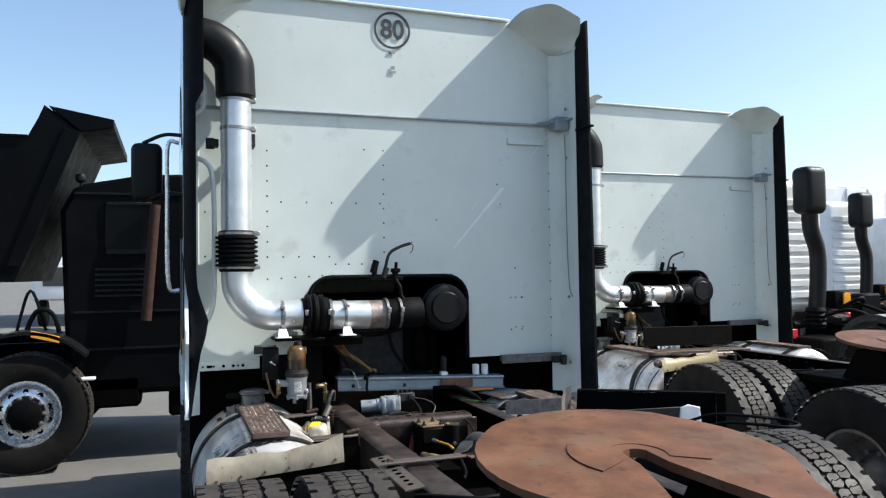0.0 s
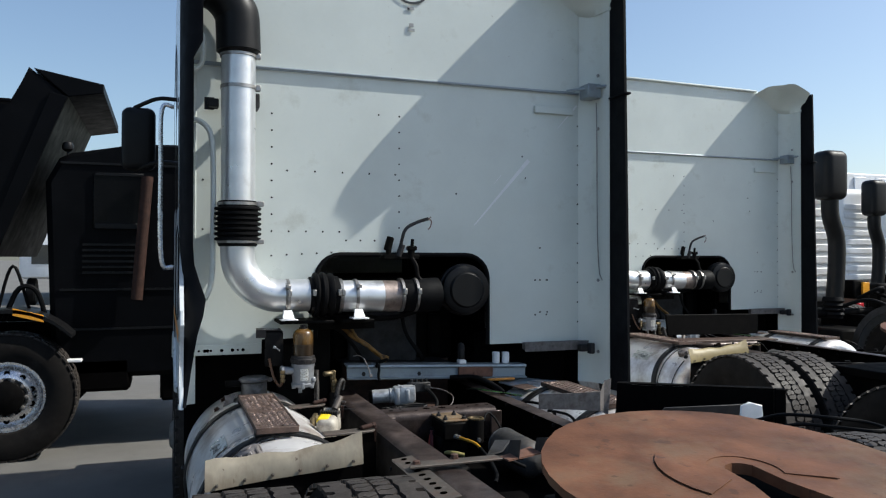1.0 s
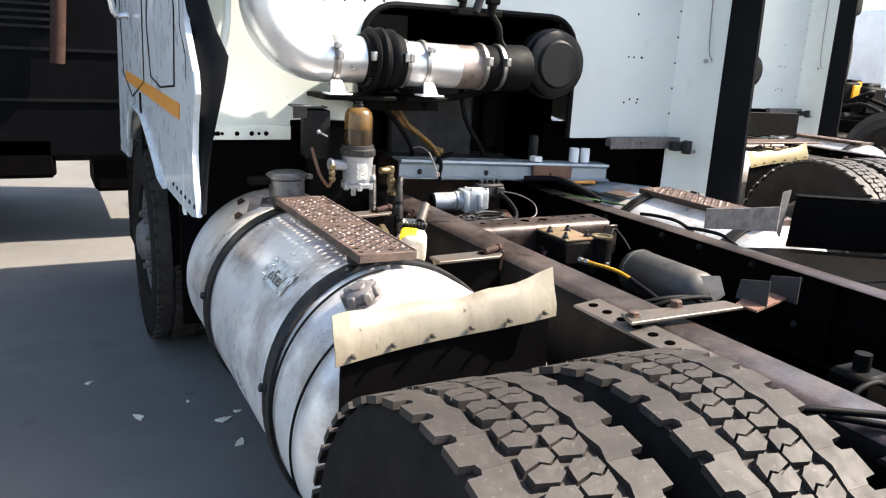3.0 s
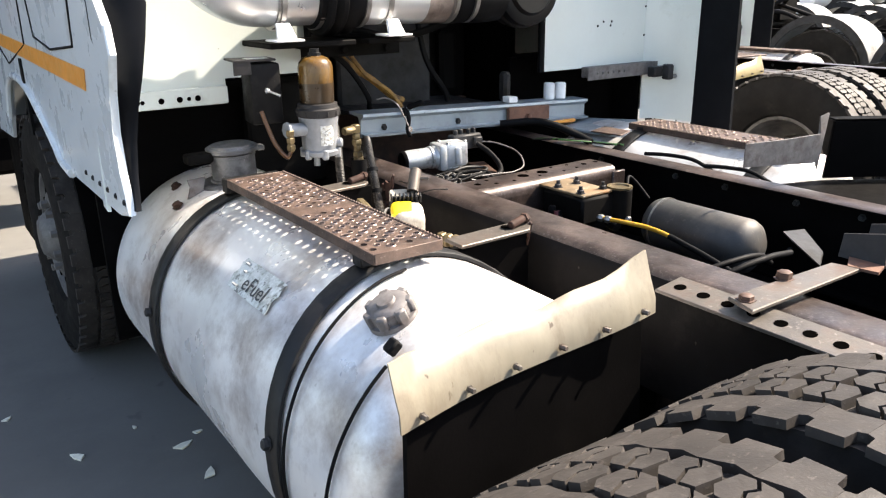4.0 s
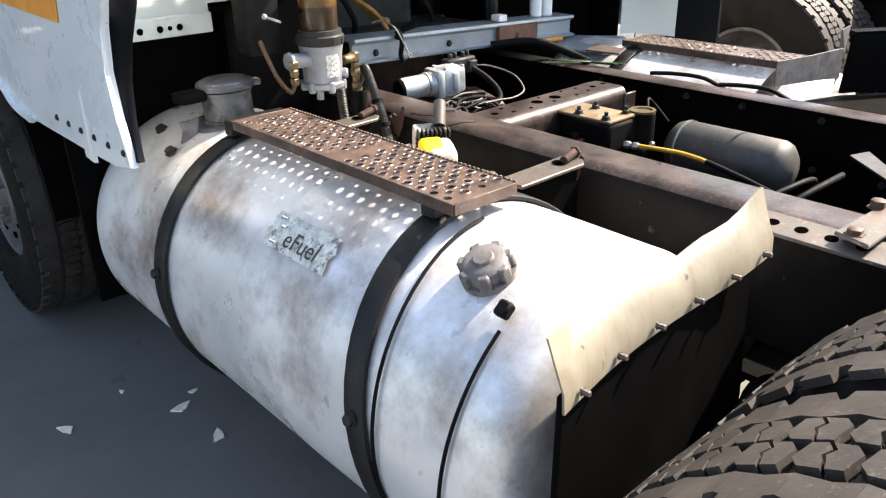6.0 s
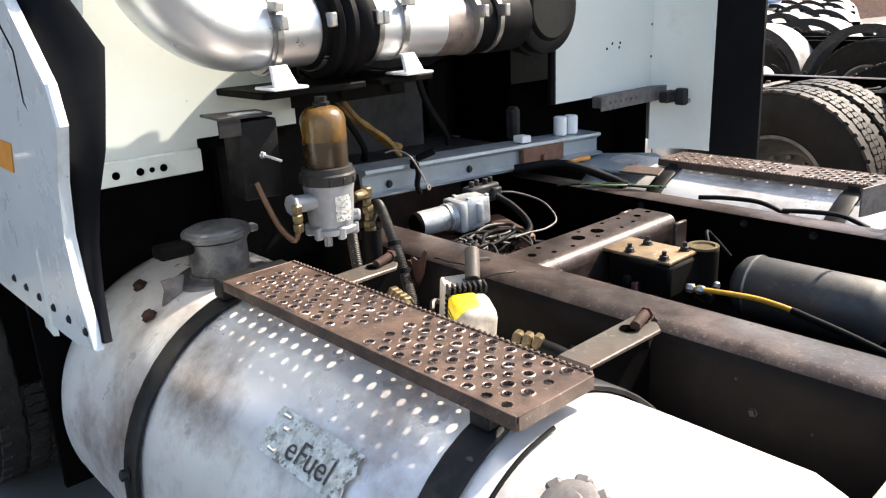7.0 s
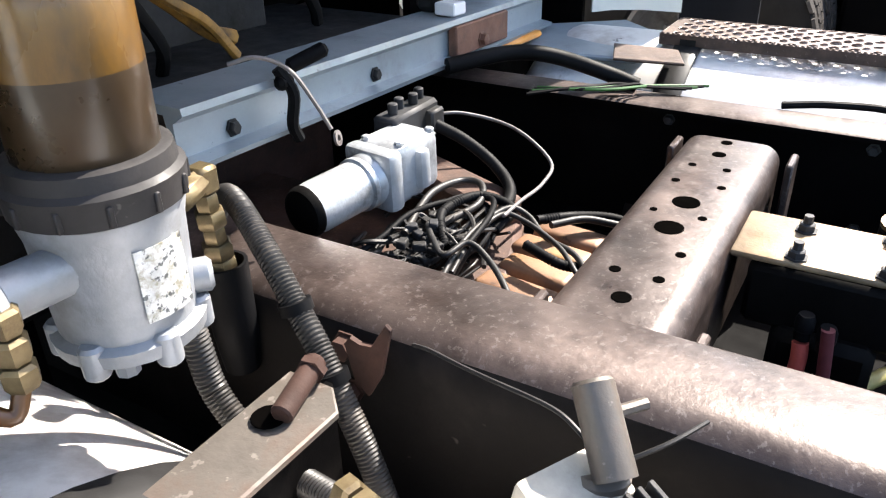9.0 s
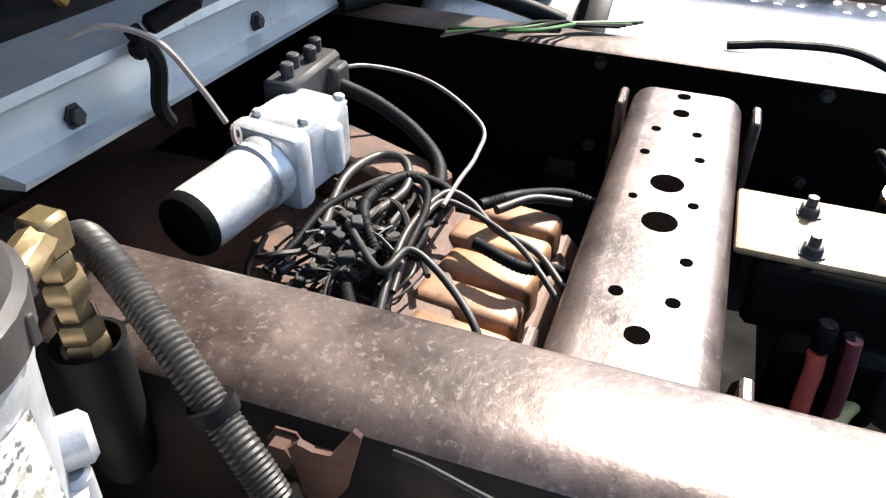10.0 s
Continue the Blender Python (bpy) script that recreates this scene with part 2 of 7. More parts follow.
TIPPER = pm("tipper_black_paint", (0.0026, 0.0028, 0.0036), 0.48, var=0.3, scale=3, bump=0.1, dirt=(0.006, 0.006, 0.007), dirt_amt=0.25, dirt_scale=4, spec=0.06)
AMBERLENS = pm("amber_reflector", (0.9, 0.38, 0.02), 0.3, var=0.1, scale=30, coat=0.5)
REDLENS = pm("red_reflector", (0.6, 0.02, 0.03), 0.3, var=0.1, scale=30, coat=0.5)
WHITE = pm("white_paint", (0.78, 0.79, 0.8), 0.45, var=0.06, scale=4, dirt=(0.5, 0.5, 0.48), dirt_amt=0.15, dirt_scale=5)
INK = pm("black_print", (0.03, 0.035, 0.04), 0.6, var=0.2, scale=40, bump=0)
GREYINK = pm("grey_print", (0.3, 0.31, 0.31), 0.6, var=0.2, scale=40, bump=0)
FOIL = pm("worn_foil_label", (0.6, 0.61, 0.6), 0.4, metal=0.3, var=0.3, scale=60, bump=0.3, dirt=(0.2, 0.17, 0.09), dirt_amt=0.5, dirt_scale=90, speck=(0.04, 0.045, 0.05), speck_amt=0.85, speck_scale=110, speck_at=0.55)
LABEL = pm("paper_label", (0.6, 0.61, 0.57), 0.6, var=0.3, scale=40, bump=0.3, dirt=(0.2, 0.21, 0.16), dirt_amt=0.5, dirt_scale=55, speck=(0.09, 0.085, 0.07), speck_amt=0.8, speck_scale=45, speck_at=0.56)
# Window glass with reflections taken out and tone lowered for the shaded cab.
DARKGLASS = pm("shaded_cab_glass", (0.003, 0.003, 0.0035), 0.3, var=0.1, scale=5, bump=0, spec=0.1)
GLASS = pm("dark_window_glass", (0.02, 0.025, 0.03), 0.08, var=0.1, scale=5, bump=0, coat=1.0, rough_var=0.03)
BLUEPVC = pm("blue_boat_tube", (0.08, 0.16, 0.35), 0.5, var=0.1, scale=6)
GREYPVC = pm("white_boat_tube", (0.72, 0.74, 0.76), 0.5, var=0.08, scale=6)
CONCRETE = pm("yard_concrete", (0.135, 0.128, 0.116), 0.88, var=0.16, scale=0.9, bump=0.35, fine=70, dirt=(0.09, 0.087, 0.082), dirt_amt=0.36, dirt_scale=0.55, speck=(0.08, 0.075, 0.07), speck_amt=0.5, speck_scale=5, speck_at=0.66)
BRICK = pm("brick_wall", (0.13, 0.065, 0.048), 0.85, var=0.35, scale=3, bump=0.3, fine=30, stretch=(1, 1, 4), dirt=(0.05, 0.035, 0.03), dirt_amt=0.4, dirt_scale=1.2)
DEBRIS = pm("pale_litter", (0.8, 0.76, 0.62), 0.8, var=0.15, scale=40)

# ---- mesh helpers ----
ORG = {}


def thing(name, base, label, category, group="", kind=""):
    ob = new(name)
    ob.location = base
    ORG[ob] = Vector(base)
    return tagged(ob, label, category, group, kind)


def to_mesh(bm, name, mats, angle=38):
    me = bpy.data.meshes.new(name)
    bmesh.ops.recalc_face_normals(bm, faces=bm.faces)
    bm.to_mesh(me)
    bm.free()
    for m in mats if isinstance(mats, (list, tuple)) else [mats]:
        me.materials.append(m)
    me.polygons.foreach_set("use_smooth", [True] * len(me.polygons))
    me.set_sharp_from_angle(angle=radians(angle))
    return me


LOOSE = {"cap_lug", "collar_lug", "wiring_plug", "under_tray", "head_boss", "cooling_fin", "label_print", "far_hose", "flap_bolt", "bar_bolt", "engine_cable", "air_line", "tunnel_panel", "filter_bracket", "cab_seam", "mirror_arm", "brass_fitting", "tank_plug", "print_bar", "scratch", "hose_nut", "plate_bolt", "reservoir_band", "hose_fitting", "engine_block", "pipe_bracket", "panel_bracket", "latch", "lower_angle", "door_seam", "brake_valve", "rusty_channel", "guard_plate", "wheel_guard", "coupling_base", "wheel_house", "step_edge", "step_bracket", "motor_housing", "pump_wire", "end_cleat", "tank_bracket", "tape_wrap", "cab_mount", "lorry_frame", "cross_member", "body_rib", "running_gear", "cab_window", "boat_rail", "boat_trailer", "lorry_hose", "box_arm", "box_bolt", "yellow_loom", "rubber_tail", "fairing_cable", "pipe_saddle", "fairing_stay", "suspension", "bottom_link"}


def islands(bm):
    """Splits a bmesh into one new bmesh for each loose piece."""
    left, out = dict.fromkeys(bm.verts), []
    while left:
        first = next(iter(left))
        del left[first]
        todo, seen = [first], []
        while todo:
            v = todo.pop()
            seen.append(v)
            for e in v.link_edges:
                o = e.other_vert(v)
                if o in left:
                    del left[o]
                    todo.append(o)
        nb = bmesh.new()
        m = {v: nb.verts.new(v.co) for v in seen}
        for f in dict.fromkeys(f for v in seen for f in v.link_faces):
            nb.faces.new([m[v] for v in f.verts]).material_index = f.material_index
        out.append(nb)
    bm.free()
    return out


FIT = [None]  # the size and place that a drawn group is brought to, innermost last


def cab_size(p):
    """From the drawing of the cab to its full width and height and its place over the frame."""
    return Vector((1.1216 * p.x - 0.0826, 1.117 * p.y - 0.397 if p.y < 5.75 else 6.026 + 0.892 * (p.y - 5.75), 1.1117 * p.z - 0.1876))


def bar_size(p):
    """The cross bar and what it carries: a little shorter and lower towards the far end."""
    x = 1.335 + (p.x - 1.215) * 0.918
    return Vector((x, p.y + 0.065, p.z - 0.02 - 0.04 * (x - 1.335)))


def part(name, bm, mats, parent, label="", angle=38, kind=""):
    """Links a bmesh, given in world places, as one mesh object under a thing or a part; loose repeats one by one."""
    org = ORG[parent]
    if FIT[-1]:
        for v in bm.verts:
            v.co = FIT[-1](v.co)
    if name in LOOSE:
        many = islands(bm)
        for extra in many[1:]:
            bmesh.ops.translate(extra, vec=-org, verts=extra.verts)
            ob = new(name, to_mesh(extra, name, mats, angle))
            ob.parent = parent
            ORG[ob] = org
            tagged(ob, label, kind=kind)
        bm = many[0]
    bmesh.ops.translate(bm, vec=-org, verts=bm.verts)
    ob = new(name, to_mesh(bm, name, mats, angle))
    ob.parent = parent
    ORG[ob] = org
    return tagged(ob, label, kind=kind)


def place(name, me, at, parent, label="", turn=None):
    """Links mesh data that others share under a parent, at a world place."""
    ob = new(name, me)
    ob.parent = parent
    ob.matrix_basis = Matrix.Translation(Vector(at) - ORG[parent]) @ (turn or Matrix())
    ORG[ob] = Vector(at)
    return tagged(ob, label)


def solo(name, bm, mats, label, category, base=None, group="", kind="", angle=38):
    """A thing of one mesh, with its origin at its base."""
    if base is None:
        xs = [v.co for v in bm.verts]
        base = (sum(v.x for v in xs) / len(xs), sum(v.y for v in xs) / len(xs), min(v.z for v in xs))
    bmesh.ops.translate(bm, vec=-Vector(base), verts=bm.verts)
    ob = new(name, to_mesh(bm, name, mats, angle))
    ob.location = base
    ORG[ob] = Vector(base)
    return tagged(ob, label, category, group, kind)


def B():
    return bmesh.new()


def box(bm, lo, hi, bev=0.004, turn=None, seg=1):
    r = bmesh.ops.create_cube(bm, size=1)
    vs = r["verts"]
    c = (Vector(lo) + Vector(hi)) / 2
    s = Vector(hi) - Vector(lo)
    bmesh.ops.scale(bm, vec=s, verts=vs)
    if bev:
        es = list({e for v in vs for e in v.link_edges})
        g = bmesh.ops.bevel(bm, geom=es, offset=min(bev, min(abs(x) for x in s) * 0.45), segments=seg, affect="EDGES", profile=0.5)
        vs = list({v for f in g["faces"] for v in f.verts} | {v for v in vs if v.is_valid})
    bmesh.ops.transform(bm, matrix=Matrix.Translation(c) @ (turn or Matrix()), verts=vs)
    return vs


def axis_turn(d):
    return Vector(d).normalized().to_track_quat("Z", "Y").to_matrix().to_4x4()


def lathe(bm, p0, d, prof, seg=24, cap=True):
    """Turns (distance along d, radius) pairs round the line from p0 along d."""
    m = Matrix.Translation(p0) @ axis_turn(d)
    rings = []
    for h, r in prof:
        rings.append([bm.verts.new(m @ Vector((r * math.cos(a), r * math.sin(a), h))) for a in (2 * math.pi * i / seg for i in range(seg))])
    for a, b in zip(rings, rings[1:]):
        for i in range(seg):
            bm.faces.new((a[i], a[(i + 1) % seg], b[(i + 1) % seg], b[i]))
    if cap:
        bm.faces.new(rings[0]), bm.faces.new(rings[-1])
    return rings


def rod(bm, p0, p1, r, seg=12, bev=0.0):
    d = Vector(p1) - Vector(p0)
    n = d.length
    b = min(bev, r * 0.5, n * 0.4)
    lathe(bm, p0, d, [(0, r - b), (b, r), (n - b, r), (n, r - b)] if b else [(0, r), (n, r)], seg)


def spline(pts, per=8):
    p = [Vector(q) for q in pts]
    p = [2 * p[0] - p[1], *p, 2 * p[-1] - p[-2]]
    out = []
    for i in range(1, len(p) - 2):
        a, b, c, d = p[i - 1:i + 3]
        for k in range(per):
            t = k / per
            out.append(0.5 * (2 * b + (c - a) * t + (2 * a - 5 * b + 4 * c - d) * t * t + (3 * b - a - 3 * c + d) * t ** 3))
    return out + [p[-2]]


def hose(bm, pts, r, seg=8, per=8, ribs=0.0, pitch=0.006):
    """A round hose along a smooth line; ribs: depth of its corrugation."""
    line = spline(pts, per)
    if ribs:
        fine = [line[0]]
        for a, b in zip(line, line[1:]):
            n = max(1, round((b - a).length / (pitch / 2)))
            fine += [a.lerp(b, (k + 1) / n) for k in range(n)]
        line = fine
    rings, side = [], None
    for i, q in enumerate(line):
        d = (line[min(i + 1, len(line) - 1)] - line[max(i - 1, 0)]).normalized()
        if side is None:
            side = d.orthogonal().normalized()
        side = (side - d * side.dot(d)).normalized()
        up = d.cross(side)
        rr = r - (ribs if ribs and i % 2 else 0)
        rings.append([bm.verts.new(q + rr * (math.cos(a) * side + math.sin(a) * up)) for a in (2 * math.pi * k / seg for k in range(seg))])
    for a, b in zip(rings, rings[1:]):
        for i in range(seg):
            bm.faces.new((a[i], a[(i + 1) % seg], b[(i + 1) % seg], b[i]))
    bm.faces.new(rings[0]), bm.faces.new(rings[-1])


def slab(bm, outline, d, bev=0.0):
    """A flat outline of world points, thickened along the vector d."""
    a = [bm.verts.new(p) for p in outline]
    b = [bm.verts.new(Vector(p) + Vector(d)) for p in outline]
    n = len(a)
    fs = [bm.faces.new(a), bm.faces.new(b[::-1])] + [bm.faces.new((a[i], b[i], b[(i + 1) % n], a[(i + 1) % n])) for i in range(n)]
    if bev:
        es = list({e for f in fs[:2] for e in f.edges})
        bmesh.ops.bevel(bm, geom=es, offset=bev, segments=1, affect="EDGES")


def sheet(bm, grid, thick):
    """A skin over a grid of points (rows of equal length), thickened along thick (a vector)."""
    t = Vector(thick)
    top = [[bm.verts.new(p) for p in row] for row in grid]
    bot = [[bm.verts.new(Vector(p) + t) for p in row] for row in grid]
    R, C = len(grid), len(grid[0])
    for i in range(R - 1):
        for j in range(C - 1):
            bm.faces.new((top[i][j], top[i][j + 1], top[i + 1][j + 1], top[i + 1][j]))
            bm.faces.new((bot[i][j], bot[i + 1][j], bot[i + 1][j + 1], bot[i][j + 1]))
    rim = [(0, j) for j in range(C)] + [(i, C - 1) for i in range(1, R)] + [(R - 1, j) for j in range(C - 2, -1, -1)] + [(i, 0) for i in range(R - 2, 0, -1)]
    for (a, b), (c, e) in zip(rim, rim[1:] + rim[:1]):
        bm.faces.new((top[a][b], bot[a][b], bot[c][e], top[c][e]))


def inside(p, poly):
    hit, n = False, len(poly)
    for i in range(n):
        (x0, y0), (x1, y1) = poly[i], poly[i - 1]
        if (y0 > p[1]) != (y1 > p[1]) and p[0] < x0 + (p[1] - y0) * (x1 - x0) / (y1 - y0):
            hit = not hit
    return hit


def circle(x, y, r, n=8):
    return [(x + r * math.cos(2 * math.pi * k / n), y + r * math.sin(2 * math.pi * k / n)) for k in range(n)]


def punched(bm, outer, holes, z0, z1):
    """A level plate from z0 to z1 with the outline outer and round holes (x, y, r) through it."""
    loops = [outer] + [circle(*h) for h in holes]
    pts, edges = [], []
    for lp in loops:
        k = len(pts)
        pts += [Vector(p) for p in lp]
        edges += [(k + i, k + (i + 1) % len(lp)) for i in range(len(lp))]
    co, _, tris = plane_geometry.delaunay_2d_cdt(pts, edges, [], 0, 1e-6)[:3]
    top = [bm.verts.new((p.x, p.y, z1)) for p in co]
    low = [bm.verts.new((p.x, p.y, z0)) for p in co]
    for t in tris:
        c = (co[t[0]] + co[t[1]] + co[t[2]]) / 3
        if inside(c, outer) and not any((c.x - x) ** 2 + (c.y - y) ** 2 < (0.93 * r) ** 2 for x, y, r in holes):
            bm.faces.new([top[i] for i in t])
            bm.faces.new([low[i] for i in reversed(t)])
    for a, b in edges:
        bm.faces.new((top[a], top[b], low[b], low[a]))
    loose = [v for v in bm.verts if not v.link_faces]
    bmesh.ops.delete(bm, geom=loose, context="VERTS")


def bolt(bm, p, d, r=0.011, h=0.009):
    lathe(bm, p, d, [(0, r * 1.35), (0.002, r * 1.35), (0.002, r), (h, r), (h + 0.0015, r * 0.8)], 6)


def rounded(cx, cz, w, h, r, seg=5):
    """A rounded rectangle in x and z round (cx, cz), as (x, z) pairs."""
    out = []
    for sx, sz, a0 in ((1, 1, 0), (-1, 1, 90), (-1, -1, 180), (1, -1, 270)):
        for k in range(seg + 1):
            a = radians(a0 + 90 * k / seg)
            out.append((cx + sx * (w / 2 - r) + r * math.cos(a), cz + sz * (h / 2 - r) + r * math.sin(a)))
    return out


# ---- ground ----
bm = B()
bmesh.ops.create_grid(bm, x_segments=40, y_segments=40, size=600)
ground = solo("ground", bm, CONCRETE, "grey worn concrete yard with dark stains", "ground", (0, 0, 0), kind="structure")

# ---- the tractor unit ----
CX = 1.69  # middle of the truck
TWO = (3.64, 2.18, 0.0)  # second truck: shift and turn


def tyre_mesh(R=0.53, W=0.3, n=46, name="tyre"):
    """A truck tyre round the x axis: carcass with bead and shoulders, zigzag rows of tread blocks."""
    bm = B()
    h = W / 2
    prof = [(-h * 0.72, 0.285), (-h * 0.86, 0.3), (-h, 0.37), (-h * 0.99, 0.43), (-h * 0.93, R - 0.04), (-h * 0.86, R - 0.018), (0, R - 0.012), (h * 0.86, R - 0.018), (h * 0.93, R - 0.04), (h * 0.99, 0.43), (h, 0.37), (h * 0.86, 0.3), (h * 0.72, 0.285)]
    lathe(bm, (0, 0, 0), (1, 0, 0), prof, 64, cap=False)
    for f in bm.faces:
        c = f.calc_center_median()
        f.material_index = 0 if math.hypot(c.y, c.z) < R - 0.02 else 1

    def block(pts, top, k1=0.955):
        """pts: (x, angle) corners of a tread block."""
        a = [bm.verts.new((x, (R - 0.016) * math.cos(t), (R - 0.016) * math.sin(t))) for x, t in pts]
        cx0, ct = sum(x for x, t in pts) / len(pts), sum(t for x, t in pts) / len(pts)
        b = [bm.verts.new((cx0 + (x - cx0) * 0.96, top * math.cos(ct + (t - ct) * k1), top * math.sin(ct + (t - ct) * k1))) for x, t in pts]
        k = len(a)
        fs = [bm.faces.new(b)] + [bm.faces.new((a[i], a[(i + 1) % k], b[(i + 1) % k], b[i])) for i in range(k)]
        for f in fs:
            f.material_index = 1

    p = 2 * math.pi / n
    for i in range(n):
        for row, c0 in enumerate((-0.205, 0.205)):
            t = (i + 0.5 * row) * p
            x0, e = c0 * h, 0.185 * h
            wave = [(-1.06, 0.1), (-0.5, -0.05), (0, 0.05), (0.5, -0.03), (1.06, -0.1)]
            g = 0.03 * p
            low = [(x0 - e, t - 0.3 * p), (x0 - 0.35 * e, t - 0.49 * p), (x0 + e, t - 0.4 * p)]
            top = [(x0 + e, t + 0.3 * p), (x0 + 0.35 * e, t + 0.49 * p), (x0 - e, t + 0.4 * p)]
            block(low + [(x0 + e * a, t + b * p - g) for a, b in reversed(wave)], R)
            block(top + [(x0 + e * a, t + b * p + g) for a, b in wave], R)
        for s in (-1, 1):
            t = (i + (0.25 if s > 0 else 0.75)) * p
            block([(s * h * 0.44, t - 0.5 * p), (s * h * 0.5, t - 0.1 * p), (s * h * 0.44, t + 0.5 * p), (s * h * 0.76, t + 0.5 * p), (s * h * 0.79, t + 0.36 * p), (s * h * 0.95, t + 0.33 * p), (s * h * 0.95, t - 0.33 * p), (s * h * 0.79, t - 0.36 * p), (s * h * 0.76, t - 0.5 * p)], R - 0.003, 0.995)
    return to_mesh(bm, name, [SIDEWALL, TYRE], 30)


def rim_mesh(out=1, alloy=False, W=0.295, front=False):
    """A wheel disc round the x axis, open side towards x * out."""
    bm = B()
    h = W / 2 * 0.72
    d = 0.1 if front else -0.09
    s = out
    rings = [(-h, 0.29), (-h, 0.275), (-h * 0.7, 0.26), (h * 0.7, 0.26), (h, 0.275), (h, 0.29), (h + 0.006, 0.288), (h + 0.006, 0.27), (h * 0.75, 0.25), (d * 0.6, 0.245), (d, 0.215), (d + 0.02 * (1 if front else -1), 0.16), (d, 0.13), (d + 0.045, 0.1), (d + 0.07, 0.075), (d + 0.075, 0.05)]
    lathe(bm, (0, 0, 0), (s, 0, 0), rings, 40)
    return to_mesh(bm, "rim", ALLOY if alloy else RIMGREY, 40)


def nut_mesh():
    bm = B()
    bolt(bm, (0, 0, 0), (1, 0, 0), 0.017, 0.035)
    return to_mesh(bm, "wheel_nut", RIMGREY, 40)


def hand_hole_mesh():
    bm = B()
    lathe(bm, (0, 0, 0), (1, 0, 0), [(0, 0.024), (0.004, 0.024), (0.004, 0.018), (0.001, 0.001)], 12)
    return to_mesh(bm, "hand_hole", HOLE, 40)


TYRE_ME, RIM_ME, RIMF_ME, RIMS_ME = tyre_mesh(), rim_mesh(), rim_mesh(alloy=True, front=True), rim_mesh(front=True)
NUT_ME, HOLE_ME = nut_mesh(), hand_hole_mesh()
FLIP = Matrix.Rotation(math.pi, 4, "Z")


def dress_wheel(w, front):
    """Tyre, nuts and hand holes of a wheel."""
    d = 0.1 if front else -0.09
    o = new("tyre", TYRE_ME)
    o.parent = w
    for i in range(10):
        a = 2 * math.pi * i / 10
        o = new("wheel_nut", NUT_ME)
        o.parent = w
        o.location = (d + 0.012, 0.145 * math.cos(a), 0.145 * math.sin(a))
        if front:
            a += math.pi / 10
            o = new("hand_hole", HOLE_ME)
            o.parent = w
            o.location = (d + 0.006, 0.195 * math.cos(a), 0.195 * math.sin(a))


def wheel(at, parent, out=-1, front=False, spin=0.0, label=""):
    turn = (FLIP if out < 0 else Matrix()) @ Matrix.Rotation(spin, 4, "X")
    w = place("wheel", RIMS_ME if front else RIM_ME, at, parent, label, turn)
    dress_wheel(w, front)
    return w


